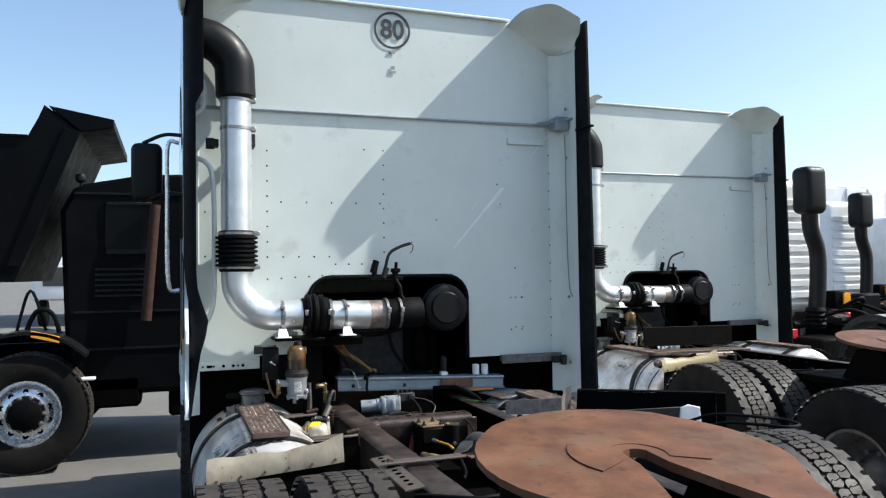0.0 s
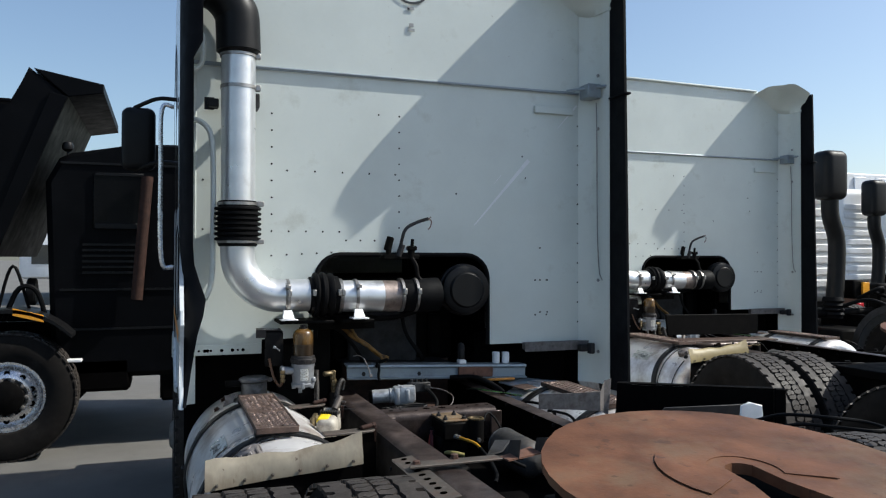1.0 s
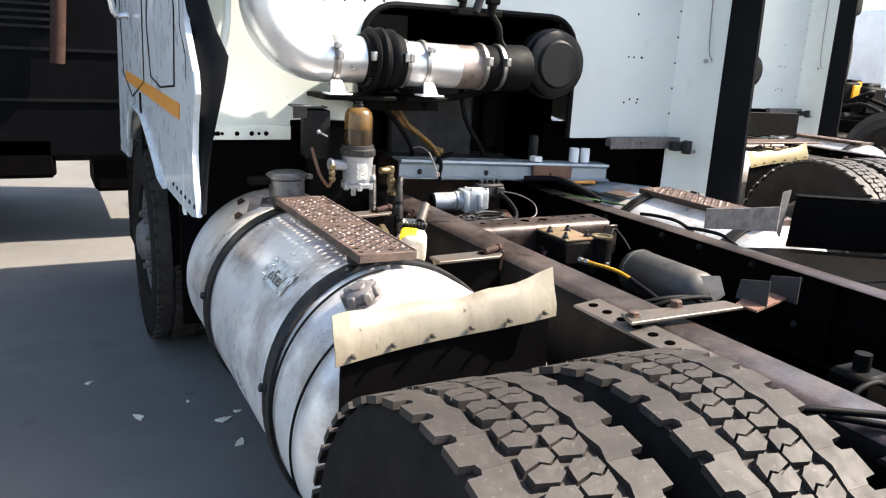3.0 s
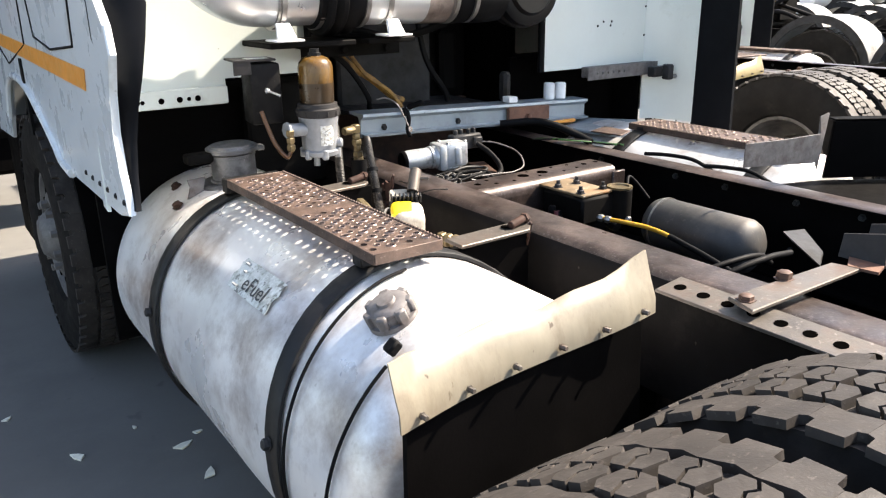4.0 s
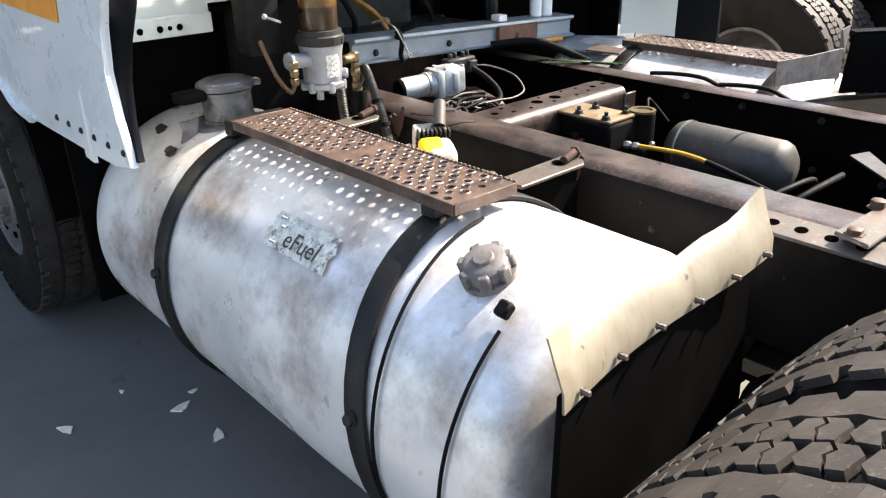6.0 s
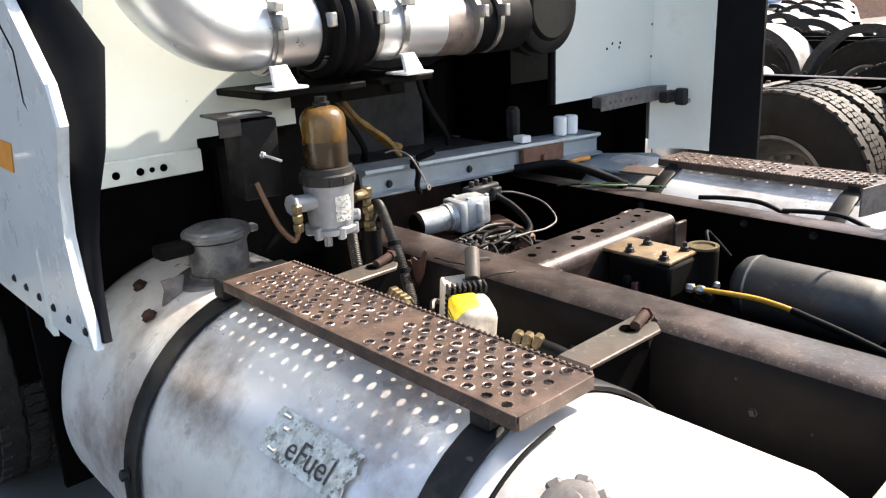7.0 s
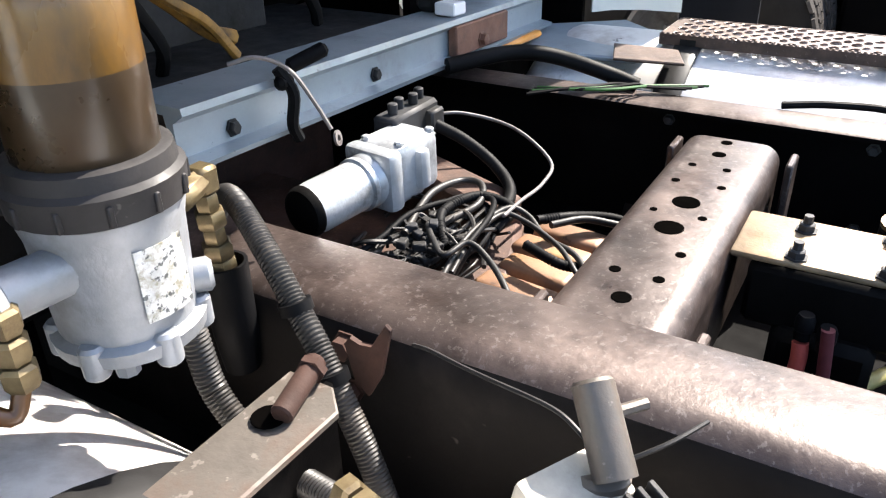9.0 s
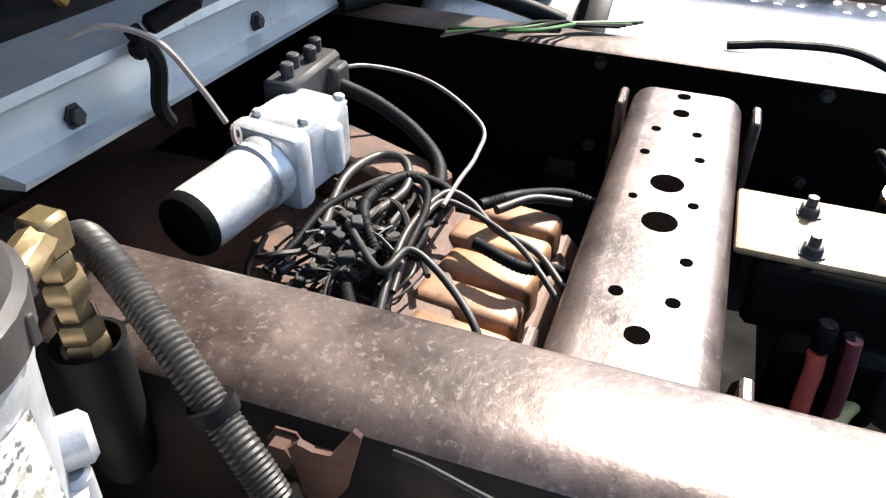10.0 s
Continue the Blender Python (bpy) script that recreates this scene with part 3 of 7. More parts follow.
def fuel_tank(tr, side, full):
    """A round fuel tank along the frame with rubber-lined straps, caps and a perforated step."""
    ax, az, r, y0, y1 = (0.815, 0.635, 0.355, 4.45, 6.13) if side < 0 else (0.785, 0.672, 0.344, 4.8, 5.9)
    straps = ((5.635, 0.03), (4.868, 0.088)) if side < 0 else ((5.545, 0), (4.95, 0))  # place and lean
    s = 1 if side < 0 else -1
    FIT.append(None if side < 0 else lambda p: p + Vector((0.012, 0.05, -0.03)))

    def X(x):
        return x if side < 0 else 2 * 1.636 - x

    bm = B()
    c = 0.075
    prof = [(0, 0.001), (0.004, r - c), (0.012, r - c * 0.55), (0.035, r - c * 0.16), (c, r)]
    L = y1 - y0
    rings = prof + [(L * k / 42, r) for k in range(3, 40)] + [(L - h, q) for h, q in reversed(prof)]
    lathe(bm, (X(ax), y0, az), (0, 1, 0), rings, 72, cap=False)
    for v in bm.verts:
        n = noise.noise(v.co * 3.1) * 0.0022 + noise.noise(v.co * 9) * 0.0008
        d = Vector((v.co.x - X(ax), 0, v.co.z - az))
        if d.length > 0.2:
            a = math.degrees(math.atan2(d.z, s * d.x))
            for y, aa, wy, wa, deep in ((5.33, 150, 0.12, 14, 0.012), (5.12, 152, 0.09, 18, 0.009), (5.45, 172, 0.16, 16, 0.01), (4.98, 174, 0.12, 14, 0.008), (5.85, 150, 0.12, 16, 0.008), (4.66, 158, 0.08, 18, 0.006)):
                n -= deep * math.exp(-((v.co.y - y) / wy) ** 2 - ((a % 360 - aa) / wa) ** 2)
            v.co += d.normalized() * n
    tank = part("fuel_tank", bm, TANK, tr, "dented round aluminium fuel tank stained with dirt", angle=50)
    # straps
    for y, lean in straps:
        bm = B()
        R0, w = r + 0.004, 0.028
        prof = [(-w, R0), (-w, R0 + 0.007), (-w + 0.004, R0 + 0.01), (w - 0.004, R0 + 0.01), (w, R0 + 0.007), (w, R0)]
        lathe(bm, (X(ax), y, az), (0, 1, 0), prof, 56, cap=False)
        for v in bm.verts:
            v.co.y -= lean * (1 - (v.co.z - az) / r)
        st = part("tank_strap", bm, STRAP, tank, "black rubber-lined steel strap round the tank")
        bm = B()
        a = radians(170)
        p = Vector((X(ax + (R0 + 0.012) * math.cos(a)), y - lean * 0.82, az + (R0 + 0.012) * math.sin(a)))
        bolt(bm, p, (-s, 0, 0.2), 0.012, 0.012)
        part("strap_bolt", bm, DULL, tank)
    # thin wire band with its clip at the end of the tank
    bm = B()
    R0 = r + 0.006
    hose(bm, [(X(ax + R0 * math.cos(a)), 4.79 - 0.04 * max(0, (a - 1.9)), az + R0 * math.sin(a)) for a in (radians(k) for k in range(96, 206, 9))], 0.0035, 6, 3)
    part("sender_cable", bm, RUBBER, tank)
    bm = B()
    hose(bm, [(X(ax + R0 * math.cos(a)), 4.57, az + R0 * math.sin(a)) for a in (radians(k) for k in range(128, 206, 8))], 0.0035, 6, 3)
    box(bm, (X(0.612) - 0.014, 4.565, 0.937), (X(0.612) + 0.014, 4.592, 0.957), 0.004, Matrix.Rotation(s * -0.7, 4, "Y"))
    part("band_clip", bm, RUBBER, tank)
    # step plate, raised collars round the holes
    x0, x1, ys, ye, z = 0.706, 0.872, 4.795 if side < 0 else 4.885, 5.605, 1.038
    bm = B()
    rng = random.Random(3)
    holes = []
    for i in range(7):
        for k in range(20):
            u, v = x0 + 0.0165 + 0.0222 * i, ys + 0.034 + 0.0385 * k + (0.0193 if i % 2 else 0)
            if v > ye - 0.028 or abs(v - 5.165) < 0.021 or (i in (0, 1) and abs(v - 5.2) < 0.02) or (i, k) in ((6, 18), (0, 18)):
                continue
            holes.append((X(u), v, (0.0068 if i % 2 else 0.0092) * rng.uniform(0.94, 1.06)))
    lo, hi = sorted((X(x0), X(x1)))
    punched(bm, [(lo, ys), (hi, ys), (hi, ye), (lo, ye)], holes, z - 0.004, z)
    for f in bm.faces:
        f.material_index = 0
    n0 = len(bm.faces)
    for hx, hy, r0 in holes:
        if rng.random() < 0.12:
            continue
        r1, up = r0 * rng.uniform(1.18, 1.34), rng.uniform(0.0012, 0.0034)
        lathe(bm, (hx, hy, z - 0.0035), (0, 0, 1), [(0, r1), (0.0036, r1), (0.0035 + up, r0 * 1.1), (0.0035 + up * 0.7, r0 * 0.97), (0, r0 * 0.97)], 10, cap=False)
    bm.faces.ensure_lookup_table()
    for f in bm.faces[n0:]:
        f.material_index = 1
    step = part("step_plate", bm, [STEP, RIM_H], tank, "rusty perforated steel step plate on the fuel tank", angle=30)
    bm = B()
    for xa, xb in ((x0 - 0.003, x0 + 0.001), (x1 - 0.001, x1 + 0.003)):
        box(bm, (min(X(xa), X(xb)), ys, z - 0.022), (max(X(xa), X(xb)), ye, z + 0.0015), 0.001)
    for ya, yb in ((ys - 0.003, ys), (ye, ye + 0.003)):
        box(bm, (min(X(x0), X(x1)), ya, z - 0.022), (max(X(x0), X(x1)), yb, z + 0.0015), 0.001)
    part("step_edge", bm, STEP, tank)
    bm = B()
    for k in range(64):
        y = ys + 0.006 + (ye - ys - 0.01) * k / 63
        box(bm, (X(x1) - 0.002, y - 0.0035, z - 0.003), (X(x1) + 0.005, y + 0.0035, z + 0.004), 0.0015, Matrix.Rotation(0.5, 4, "Z"))
    part("serrated_edge", bm, STEP, tank, kind="stuff")
    bm = B()
    for y, lean in straps:
        box(bm, (X(0.79) - 0.085, y - 0.02, z - 0.045), (X(0.79) + 0.085, y + 0.02, z - 0.004), 0.003)
    part("step_bracket", bm, STRAP, tank)
    if not full:
        FIT.pop()
        return tank
    # filler neck with its lid, and the ribbed cap
    bm = B()
    fx, fy = 0.805, 5.815
    lathe(bm, (fx, fy, 0.975), (-0.03, 0, 1), [(0, 0.074), (0.02, 0.073), (0.021, 0.067), (0.088, 0.067), (0.089, 0.07), (0.096, 0.07)], 40)
    lathe(bm, (fx, fy, 0.972), (-0.05, 0, 1), [(0, 0.108), (0.012, 0.106), (0.016, 0.1), (0.017, 0.07)], 40)
    part("filler_neck", bm, LIDGREY, tank, "grey cast filler neck", angle=20)
    bm = B()
    lathe(bm, (fx - 0.002, fy, 1.075), (-0.03, 0, 1), [(0, 0.07), (0.0005, 0.077), (0.003, 0.079), (0.013, 0.079), (0.016, 0.077), (0.0165, 0.069), (0.021, 0.066), (0.023, 0.062), (0.0235, 0.001)], 40)
    box(bm, (fx + 0.066, fy - 0.035, 1.072), (fx + 0.09, fy - 0.008, 1.09), 0.004)
    lid = part("filler_lid", bm, LIDGREY, tank, "dark grey hinged filler lid", angle=20)
    bm = B()
    box(bm, (fx - 0.15, fy - 0.03, 1.052), (fx - 0.07, fy + 0.025, 1.082), 0.008, seg=2)
    part("lid_hinge", bm, GREASE, lid)
    bm = B()
    slab(bm, [(fx - 0.155, fy - 0.02, 1.008), (fx - 0.10, fy - 0.02, 1.012), (fx - 0.11, fy - 0.02, 0.97), (fx - 0.16, fy - 0.02, 0.95), (fx - 0.148, fy - 0.02, 0.985)], (0, 0.006, 0), 0.001)
    part("hinge_tab", bm, CAPGREY, lid)
    nrm = Vector((-0.41, 0, 0.91)).normalized()
    p = Vector((ax, 4.668, az)) + nrm * (r - 0.004)
    bm = B()
    lathe(bm, p, nrm, [(0, 0.05), (0.012, 0.05), (0.012, 0.042), (0.035, 0.042), (0.04, 0.036), (0.041, 0.02), (0.046, 0.017), (0.047, 0.001)], 28)
    cap = part("ribbed_cap", bm, CAPGREY, tank, "weathered grey ribbed tank cap")
    bm = B()
    q = axis_turn(nrm)
    for k in range(7):
        t = Matrix.Translation(p + nrm * 0.024) @ q @ Matrix.Rotation(2 * math.pi * k / 7, 4, "Z") @ Matrix.Translation((0.042, 0, 0))
        vs = box(bm, (-0.008, -0.011, -0.018), (0.008, 0.011, 0.014), 0.004)
        bmesh.ops.transform(bm, matrix=t, verts=vs)
    part("cap_lug", bm, CAPGREY, tank)
    bm = B()
    for px, py, pz in ((0.615, 5.80, 0.935), (0.66, 5.95, 0.957)):
        bolt(bm, (px, py, pz), (-0.5, 0, 0.87), 0.014, 0.012)
    part("tank_plug", bm, DARKRUST, tank)
    # worn paper label with the legible end of its word
    bm = B()
    R2 = r + 0.006
    la, lb = radians(125), radians(138)
    sheet(bm, [[(ax + R2 * math.cos(la + (lb - la) * j / 5), 5.01 + 0.225 * i / 4 + 0.006 * math.sin(j * 2.4), az + R2 * math.sin(la + (lb - la) * j / 5)) for j in range(6)] for i in range(5)], (0.001, 0, -0.001))
    part("paper_label", bm, LABEL, tank, "torn white paper label", angle=60)
    fc = bpy.data.curves.new("label_text", "FONT")
    fc.body, fc.size, fc.extrude = "eFuel", 0.056, 0.0004
    fo = new("label_text", fc)
    fm = bpy.data.meshes.new_from_object(fo)
    bpy.data.objects.remove(fo)
    bm = B()
    bm.from_mesh(fm)
    R3 = r + 0.0085
    for v in bm.verts:
        a = radians(135) - (v.co.y - 0.005) / R3
        v.co = Vector((ax + (R3 + v.co.z) * math.cos(a), 5.165 - v.co.x, az + (R3 + v.co.z) * math.sin(a)))
    part("label_text", bm, INK, tank)
    bm = B()
    for k, (y, a, w) in enumerate(((5.205, 127, 0.02), (5.19, 130, 0.012), (5.195, 136, 0.02))):
        aa = radians(a)
        box(bm, (ax + R3 * math.cos(aa) - 0.003, y - w / 2, az + R3 * math.sin(aa) - 0.002), (ax + R3 * math.cos(aa) + 0.003, y + w / 2, az + R3 * math.sin(aa) + 0.003), 0)
    part("label_print", bm, GREYINK, tank)
    FIT.pop()
    return tank


def rail(tr, x0, x1, name, label, web):
    """A C-section chassis rail with rounded flanges; x0 is the web side."""
    bm = B()
    zt, zb, s = 0.957, 0.68, 1 if x1 > x0 else -1
    r = 0.048 if s > 0 else 0.028
    arc = [(x0 + s * r * (1 - math.cos(a)), zt - r + r * math.sin(a)) for a in (radians(k) for k in range(0, 91, 15))]
    out = [(x0, zb)] + arc + [(x1 - s * 0.008, zt), (x1, zt - 0.004), (x1, zt - 0.01), (x0 + s * (r + 0.004), zt - 0.012), (x0 + s * 0.012, zt - r - 0.006), (x0 + s * 0.01, zb + 0.01), (x1, zb + 0.01), (x1, zb)]
    slab(bm, [(x, 1.2, z) for x, z in out], (0, 5.9, 0))
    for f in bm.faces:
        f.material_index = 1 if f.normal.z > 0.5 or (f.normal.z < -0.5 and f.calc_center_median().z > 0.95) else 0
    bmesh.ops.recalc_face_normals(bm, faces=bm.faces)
    # Worn top stays pale; web and rounded edge carry their shade in the colour.
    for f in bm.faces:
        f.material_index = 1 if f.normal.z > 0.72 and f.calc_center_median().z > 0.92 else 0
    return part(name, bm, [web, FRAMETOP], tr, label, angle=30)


def pipe_run(tr):
    """The air intake: black elbow, stand pipe, bellows, bend and cross pipe."""
    y = 5.59
    px, pr = 0.712, 0.079
    FIT.append(lambda p: cab_size(p) - Vector((0, 0.03, 0)))
    bm = B()
    arc = [(0.50, y, 3.005)] + [(0.52 + 0.19 * math.sin(a), y, 2.815 + 0.19 * math.cos(a)) for a in (radians(k) for k in range(8, 91, 14))]
    hose(bm, arc + [(px, y, 2.70)], 0.102, 20, 5)
    lathe(bm, (px, y, 2.72), (0, 0, -1), [(0, 0.095), (0.03, 0.093), (0.035, 0.088)], 24)
    intake = part("intake_elbow", bm, PLASTIC, tr, "black rubber intake elbow", angle=50)
    bm = B()
    rod(bm, (px, y, 1.96), (px, y, 2.70), pr, 32)
    stand = part("stand_pipe", bm, PIPE, tr, "silver aluminised intake stand pipe", angle=50)
    for z, rr in ((2.672, 0.085), (2.52, 0.083)):
        bm = B()
        lathe(bm, (px, y, z), (0, 0, 1), [(0, pr), (0, rr), (0.016, rr), (0.016, pr)], 28)
        box(bm, (px + 0.075, y - 0.03, z - 0.006), (px + 0.1, y - 0.005, z + 0.022), 0.003)
        part("hose_clamp", bm, CLAMP, stand)
    bm = B()
    box(bm, (px - 0.135, 5.63, 2.44), (px - 0.085, 5.70, 2.48), 0.004)
    box(bm, (px - 0.15, 5.662, 2.43), (px - 0.105, 5.668, 2.49), 0.002)
    box(bm, (px + 0.075, 5.60, 2.44), (px + 0.1, 5.70, 2.51), 0.004)
    part("pipe_bracket", bm, DULL, stand)
    bm = B()
    prof = []
    for k in range(7):
        z = 1.80 + k * 0.024
        prof += [(z, 0.092), (z + 0.005, 0.108), (z + 0.014, 0.108), (z + 0.02, 0.092)]
    lathe(bm, (px, y, 0), (0, 0, 1), [(1.775, 0.084), (1.78, 0.09)] + prof + [(1.985, 0.09), (1.99, 0.084)], 32)
    bel = part("bellows", bm, RUBBER, stand, "black rubber bellows")
    for z in (1.968, 1.79):
        bm = B()
        lathe(bm, (px, y, z), (0, 0, 1), [(0, 0.09), (0, 0.096), (0.014, 0.096), (0.014, 0.09)], 28)
        box(bm, (px + 0.08, y - 0.05, z - 0.004), (px + 0.115, y - 0.02, z + 0.02), 0.003)
        part("hose_clamp", bm, CLAMP, stand)
    bm = B()
    zc, rad = 1.54, 0.195
    hose(bm, [(px, y, 1.80)] + [(px + rad - rad * math.cos(a), y, zc + rad - rad * math.sin(a)) for a in (radians(k) for k in range(0, 91, 15))] + [(1.06, y, zc)], 0.079, 28, 5)
    bend = part("pipe_bend", bm, PIPE, tr, "silver aluminised pipe bend", angle=50)
    bm = B()
    lathe(bm, (1.045, y, zc), (1, 0, 0), [(0, 0.084), (0.004, 0.09), (0.02, 0.09), (0.024, 0.108), (0.034, 0.112), (0.046, 0.098), (0.06, 0.112), (0.072, 0.112), (0.084, 0.096), (0.1, 0.108), (0.112, 0.108), (0.118, 0.092), (0.14, 0.092), (0.142, 0.084)], 32)
    part("coupling", bm, RUBBER, tr, "black rubber pipe coupling")
    bm = B()
    rod(bm, (1.16, y, zc - 0.006), (1.41, y + 0.008, zc - 0.01), 0.078, 32)
    cross = part("cross_pipe", bm, PIPE, tr, "silver cross pipe with heat-stained end", angle=50)
    bm = B()
    rod(bm, (1.41, y + 0.008, zc - 0.01), (1.53, y + 0.012, zc - 0.012), 0.0785, 32)
    part("heat_stained_end", bm, HEAT, cross, "brown heat-stained pipe end", angle=50)
    for x in (0.935, 1.052, 1.172, 1.19, 1.50, 1.575):
        bm = B()
        lathe(bm, (x, y, zc - 0.006), (1, 0, 0), [(0, 0.078), (0, 0.086), (0.014, 0.086), (0.014, 0.078)], 28)
        box(bm, (x - 0.002, y - 0.105, zc + 0.0), (x + 0.016, y - 0.075, zc + 0.03), 0.003)
        part("hose_clamp", bm, CLAMP, cross)
    bm = B()
    lathe(bm, (1.51, y, zc - 0.012), (1, 0.1, 0.03), [(0, 0.078), (0.01, 0.083), (0.08, 0.082), (0.1, 0.086), (0.14, 0.087), (0.2, 0.087)], 24)
    part("rubber_hose", bm, RUBBER, cross, "perished black rubber hose")
    for x in (0.935, 1.275):
        bm = B()
        slab(bm, [(x - 0.027, y - 0.1, 1.432), (x + 0.03, y - 0.095, 1.432), (x + 0.02, y - 0.075, 1.472), (x - 0.02, y - 0.08, 1.472)], (0, 0.012, 0), 0.002)
        box(bm, (x - 0.035, y - 0.11, 1.425), (x + 0.045, y - 0.03, 1.431), 0.002)
        part("pipe_saddle", bm, STRAPWHITE, tr, "white painted pipe bracket")
        bm = B()
        lathe(bm, (x - 0.008, y, zc - 0.005), (1, 0, 0), [(0, 0.0785), (0, 0.0825), (0.014, 0.0825), (0.014, 0.0785)], 28)
        box(bm, (x - 0.01, y - 0.1, zc + 0.035), (x + 0.012, y - 0.068, zc + 0.055), 0.003)
        part("pipe_strap", bm, CLAMP, tr)
    # air cleaner can with its clamp band
    bm = B()
    lathe(bm, (1.87, 5.58, 1.555), (0, 1, 0.0), [(0, 0.001), (0.0, 0.085), (0.006, 0.092), (0.012, 0.095), (0.014, 0.118), (0.02, 0.128), (0.05, 0.13), (0.055, 0.137), (0.075, 0.137), (0.08, 0.13), (0.11, 0.13), (0.125, 0.115), (0.13, 0.001)], 40)
    part("air_cleaner", bm, PLASTIC, tr, "round black air cleaner housing")
    # broken fittings above the opening
    bm = B()
    box(bm, (1.43, 5.62, 1.715), (1.62, 5.69, 1.74), 0.004)
    rod(bm, (1.455, 5.64, 1.73), (1.468, 5.64, 1.80), 0.014, 10)
    rod(bm, (1.452, 5.64, 1.76), (1.472, 5.64, 1.83), 0.019, 10, 0.004)
    rod(bm, (1.575, 5.63, 1.72), (1.58, 5.63, 1.775), 0.018, 10)
    box(bm, (1.555, 5.61, 1.76), (1.605, 5.65, 1.785), 0.006)
    rod(bm, (1.585, 5.64, 1.78), (1.588, 5.64, 1.82), 0.009, 8)
    hose(bm, [(1.575, 5.63, 1.73), (1.595, 5.6, 1.68), (1.6, 5.59, 1.63), (1.62, 5.58, 1.6)], 0.012, 8, 4)
    part("hose_fitting", bm, GREASE, tr)
    bm = B()
    hose(bm, [(1.515, 5.63, 1.735), (1.525, 5.63, 1.80), (1.545, 5.62, 1.87), (1.60, 5.61, 1.905), (1.66, 5.60, 1.925)], 0.009, 8, 5)
    rod(bm, (1.51, 5.63, 1.73), (1.53, 5.63, 1.79), 0.016, 10)
    part("bent_pipe", bm, DULL, tr)
    bm = B()
    hose(bm, [(1.65, 5.60, 1.922), (1.672, 5.59, 1.915), (1.668, 5.59, 1.885), (1.655, 5.59, 1.868)], 0.003, 6, 5)
    hose(bm, [(1.655, 5.6, 1.92), (1.675, 5.6, 1.935)], 0.003, 6, 3)
    part("wire_end", bm, RUST, tr)
    FIT.pop()


def cab(tr, printed):
    """The sleeper cab: back panels with the engine opening, side skins, roof, edge fairings."""
    W, CX = 5.70, 1.565
    FIT.append(cab_size)
    a = lambda cx, cz, r, k0, k1: [(cx + r * math.cos(radians(k)), cz + r * math.sin(radians(k))) for k in range(k0, k1 + (1 if k1 > k0 else -1), 15 if k1 > k0 else -15)]
    bm = B()
    out = [(0.49, 1.25), (0.84, 1.25), (0.84, 1.318), (1.105, 1.318), (1.105, 1.61)] + a(1.235, 1.61, 0.13, 180, 90) + a(1.915, 1.61, 0.13, 90, 0) + [(2.045, 1.25), (2.615, 1.25), (2.615, 2.652), (0.49, 2.652)]
    slab(bm, [(x, W, z) for x, z in out], (0, 0.02, 0))
    panel = part("back_panel", bm, CAB, tr, "pale green-white riveted sheet metal cab back", angle=30)
    bm = B()
    hose(bm, [(x, W + 0.004, z) for x, z in out[3:-3]], 0.013, 8, 1)
    part("opening_trim", bm, RUBBER, panel, "black rubber trim round the engine opening")
    bm = B()
    slab(bm, [(0.5, W - 0.008, 2.652), (2.6, W - 0.008, 2.652), (2.6, W - 0.008, 3.292), (0.5, W - 0.008, 3.318)], (0, 0.03, 0), 0.003)
    part("upper_panel", bm, CAB, tr, "pale green-white upper cab panel", angle=30)
    bm = B()
    box(bm, (0.5, W - 0.034, 3.30), (2.34, W + 0.03, 3.318), 0.005, Matrix.Rotation(0.012, 4, "Y"))
    part("roof_lip", bm, CAB, tr)
    bm = B()
    rod(bm, (0.5, W - 0.013, 2.668), (2.585, W - 0.013, 2.662), 0.007, 10)
    box(bm, (0.5, W - 0.015, 2.656), (2.6, W - 0.002, 2.672), 0.002)
    part("drip_rail", bm, GALV, tr, "thin grey drip rail")
    # rivets
    bm = B()
    spots = []
    for k in range(8):
        spots.append((0.885, 1.855 + 0.084 * k))
        spots.append((1.541, 1.88 + 0.084 * k))
    for k in range(9):
        spots.append((0.885 + 0.075 * k, 1.733 + 0.004 * k) if k < 5 else (0.885 + 0.075 * k, 1.812))
    for k in range(5):
        spots.append((0.885 + 0.085 * k, 1.855))
        spots.append((0.96 + 0.14 * k, 2.16))
        spots.append((2.36 + 0.045 * (k % 2), 1.42 + 0.18 * (k // 2)))
    for k in range(11):
        spots.append((2.597, 1.36 + 0.112 * k))
    spots += [(2.33, 1.405), (2.40, 1.405), (2.33, 1.6), (2.40, 1.6), (2.25, 2.29), (1.86, 2.07), (2.27, 2.17), (1.43, 2.47), (0.56, 1.86), (0.56, 2.1)]
    for x, z in spots:
        lathe(bm, (x, W + 0.001, z), (0, -1, 0), [(0, 0.0055), (0.002, 0.0045), (0.003, 0.0015)], 8)
    part("rivet", bm, GREASE, panel, kind="stuff")
    # scratches
    bm = B()
    for (x0, z0), (x1, z1), w in (((2.285, 2.274), (1.964, 1.901), 0.017), ((2.59, 2.60), (2.47, 2.46), 0.008), ((2.12, 2.18), (2.08, 2.13), 0.003)):
        d = Vector((x1 - x0, 0, z1 - z0)).normalized().cross(Vector((0, 1, 0))) * w
        slab(bm, [Vector((x0, W - 0.0012, z0)) - d * 0.3, Vector((x1, W - 0.0012, z1)) - d * 0.15, Vector((x1, W - 0.0012, z1)) + d * 0.15, Vector((x0, W - 0.0012, z0)) + d], (0, 0.001, 0))
    part("scratch", bm, WHITE, panel)
    # small strips on the panel
    bm = B()
    for z in (2.555, 2.535):
        box(bm, (2.33, W - 0.006, z), (2.50, W, z + 0.006), 0.001)
    box(bm, (2.32, W - 0.02, 2.538), (2.56, W, 2.58), 0.003)
    part("panel_bracket", bm, CAB, panel)
    bm = B()
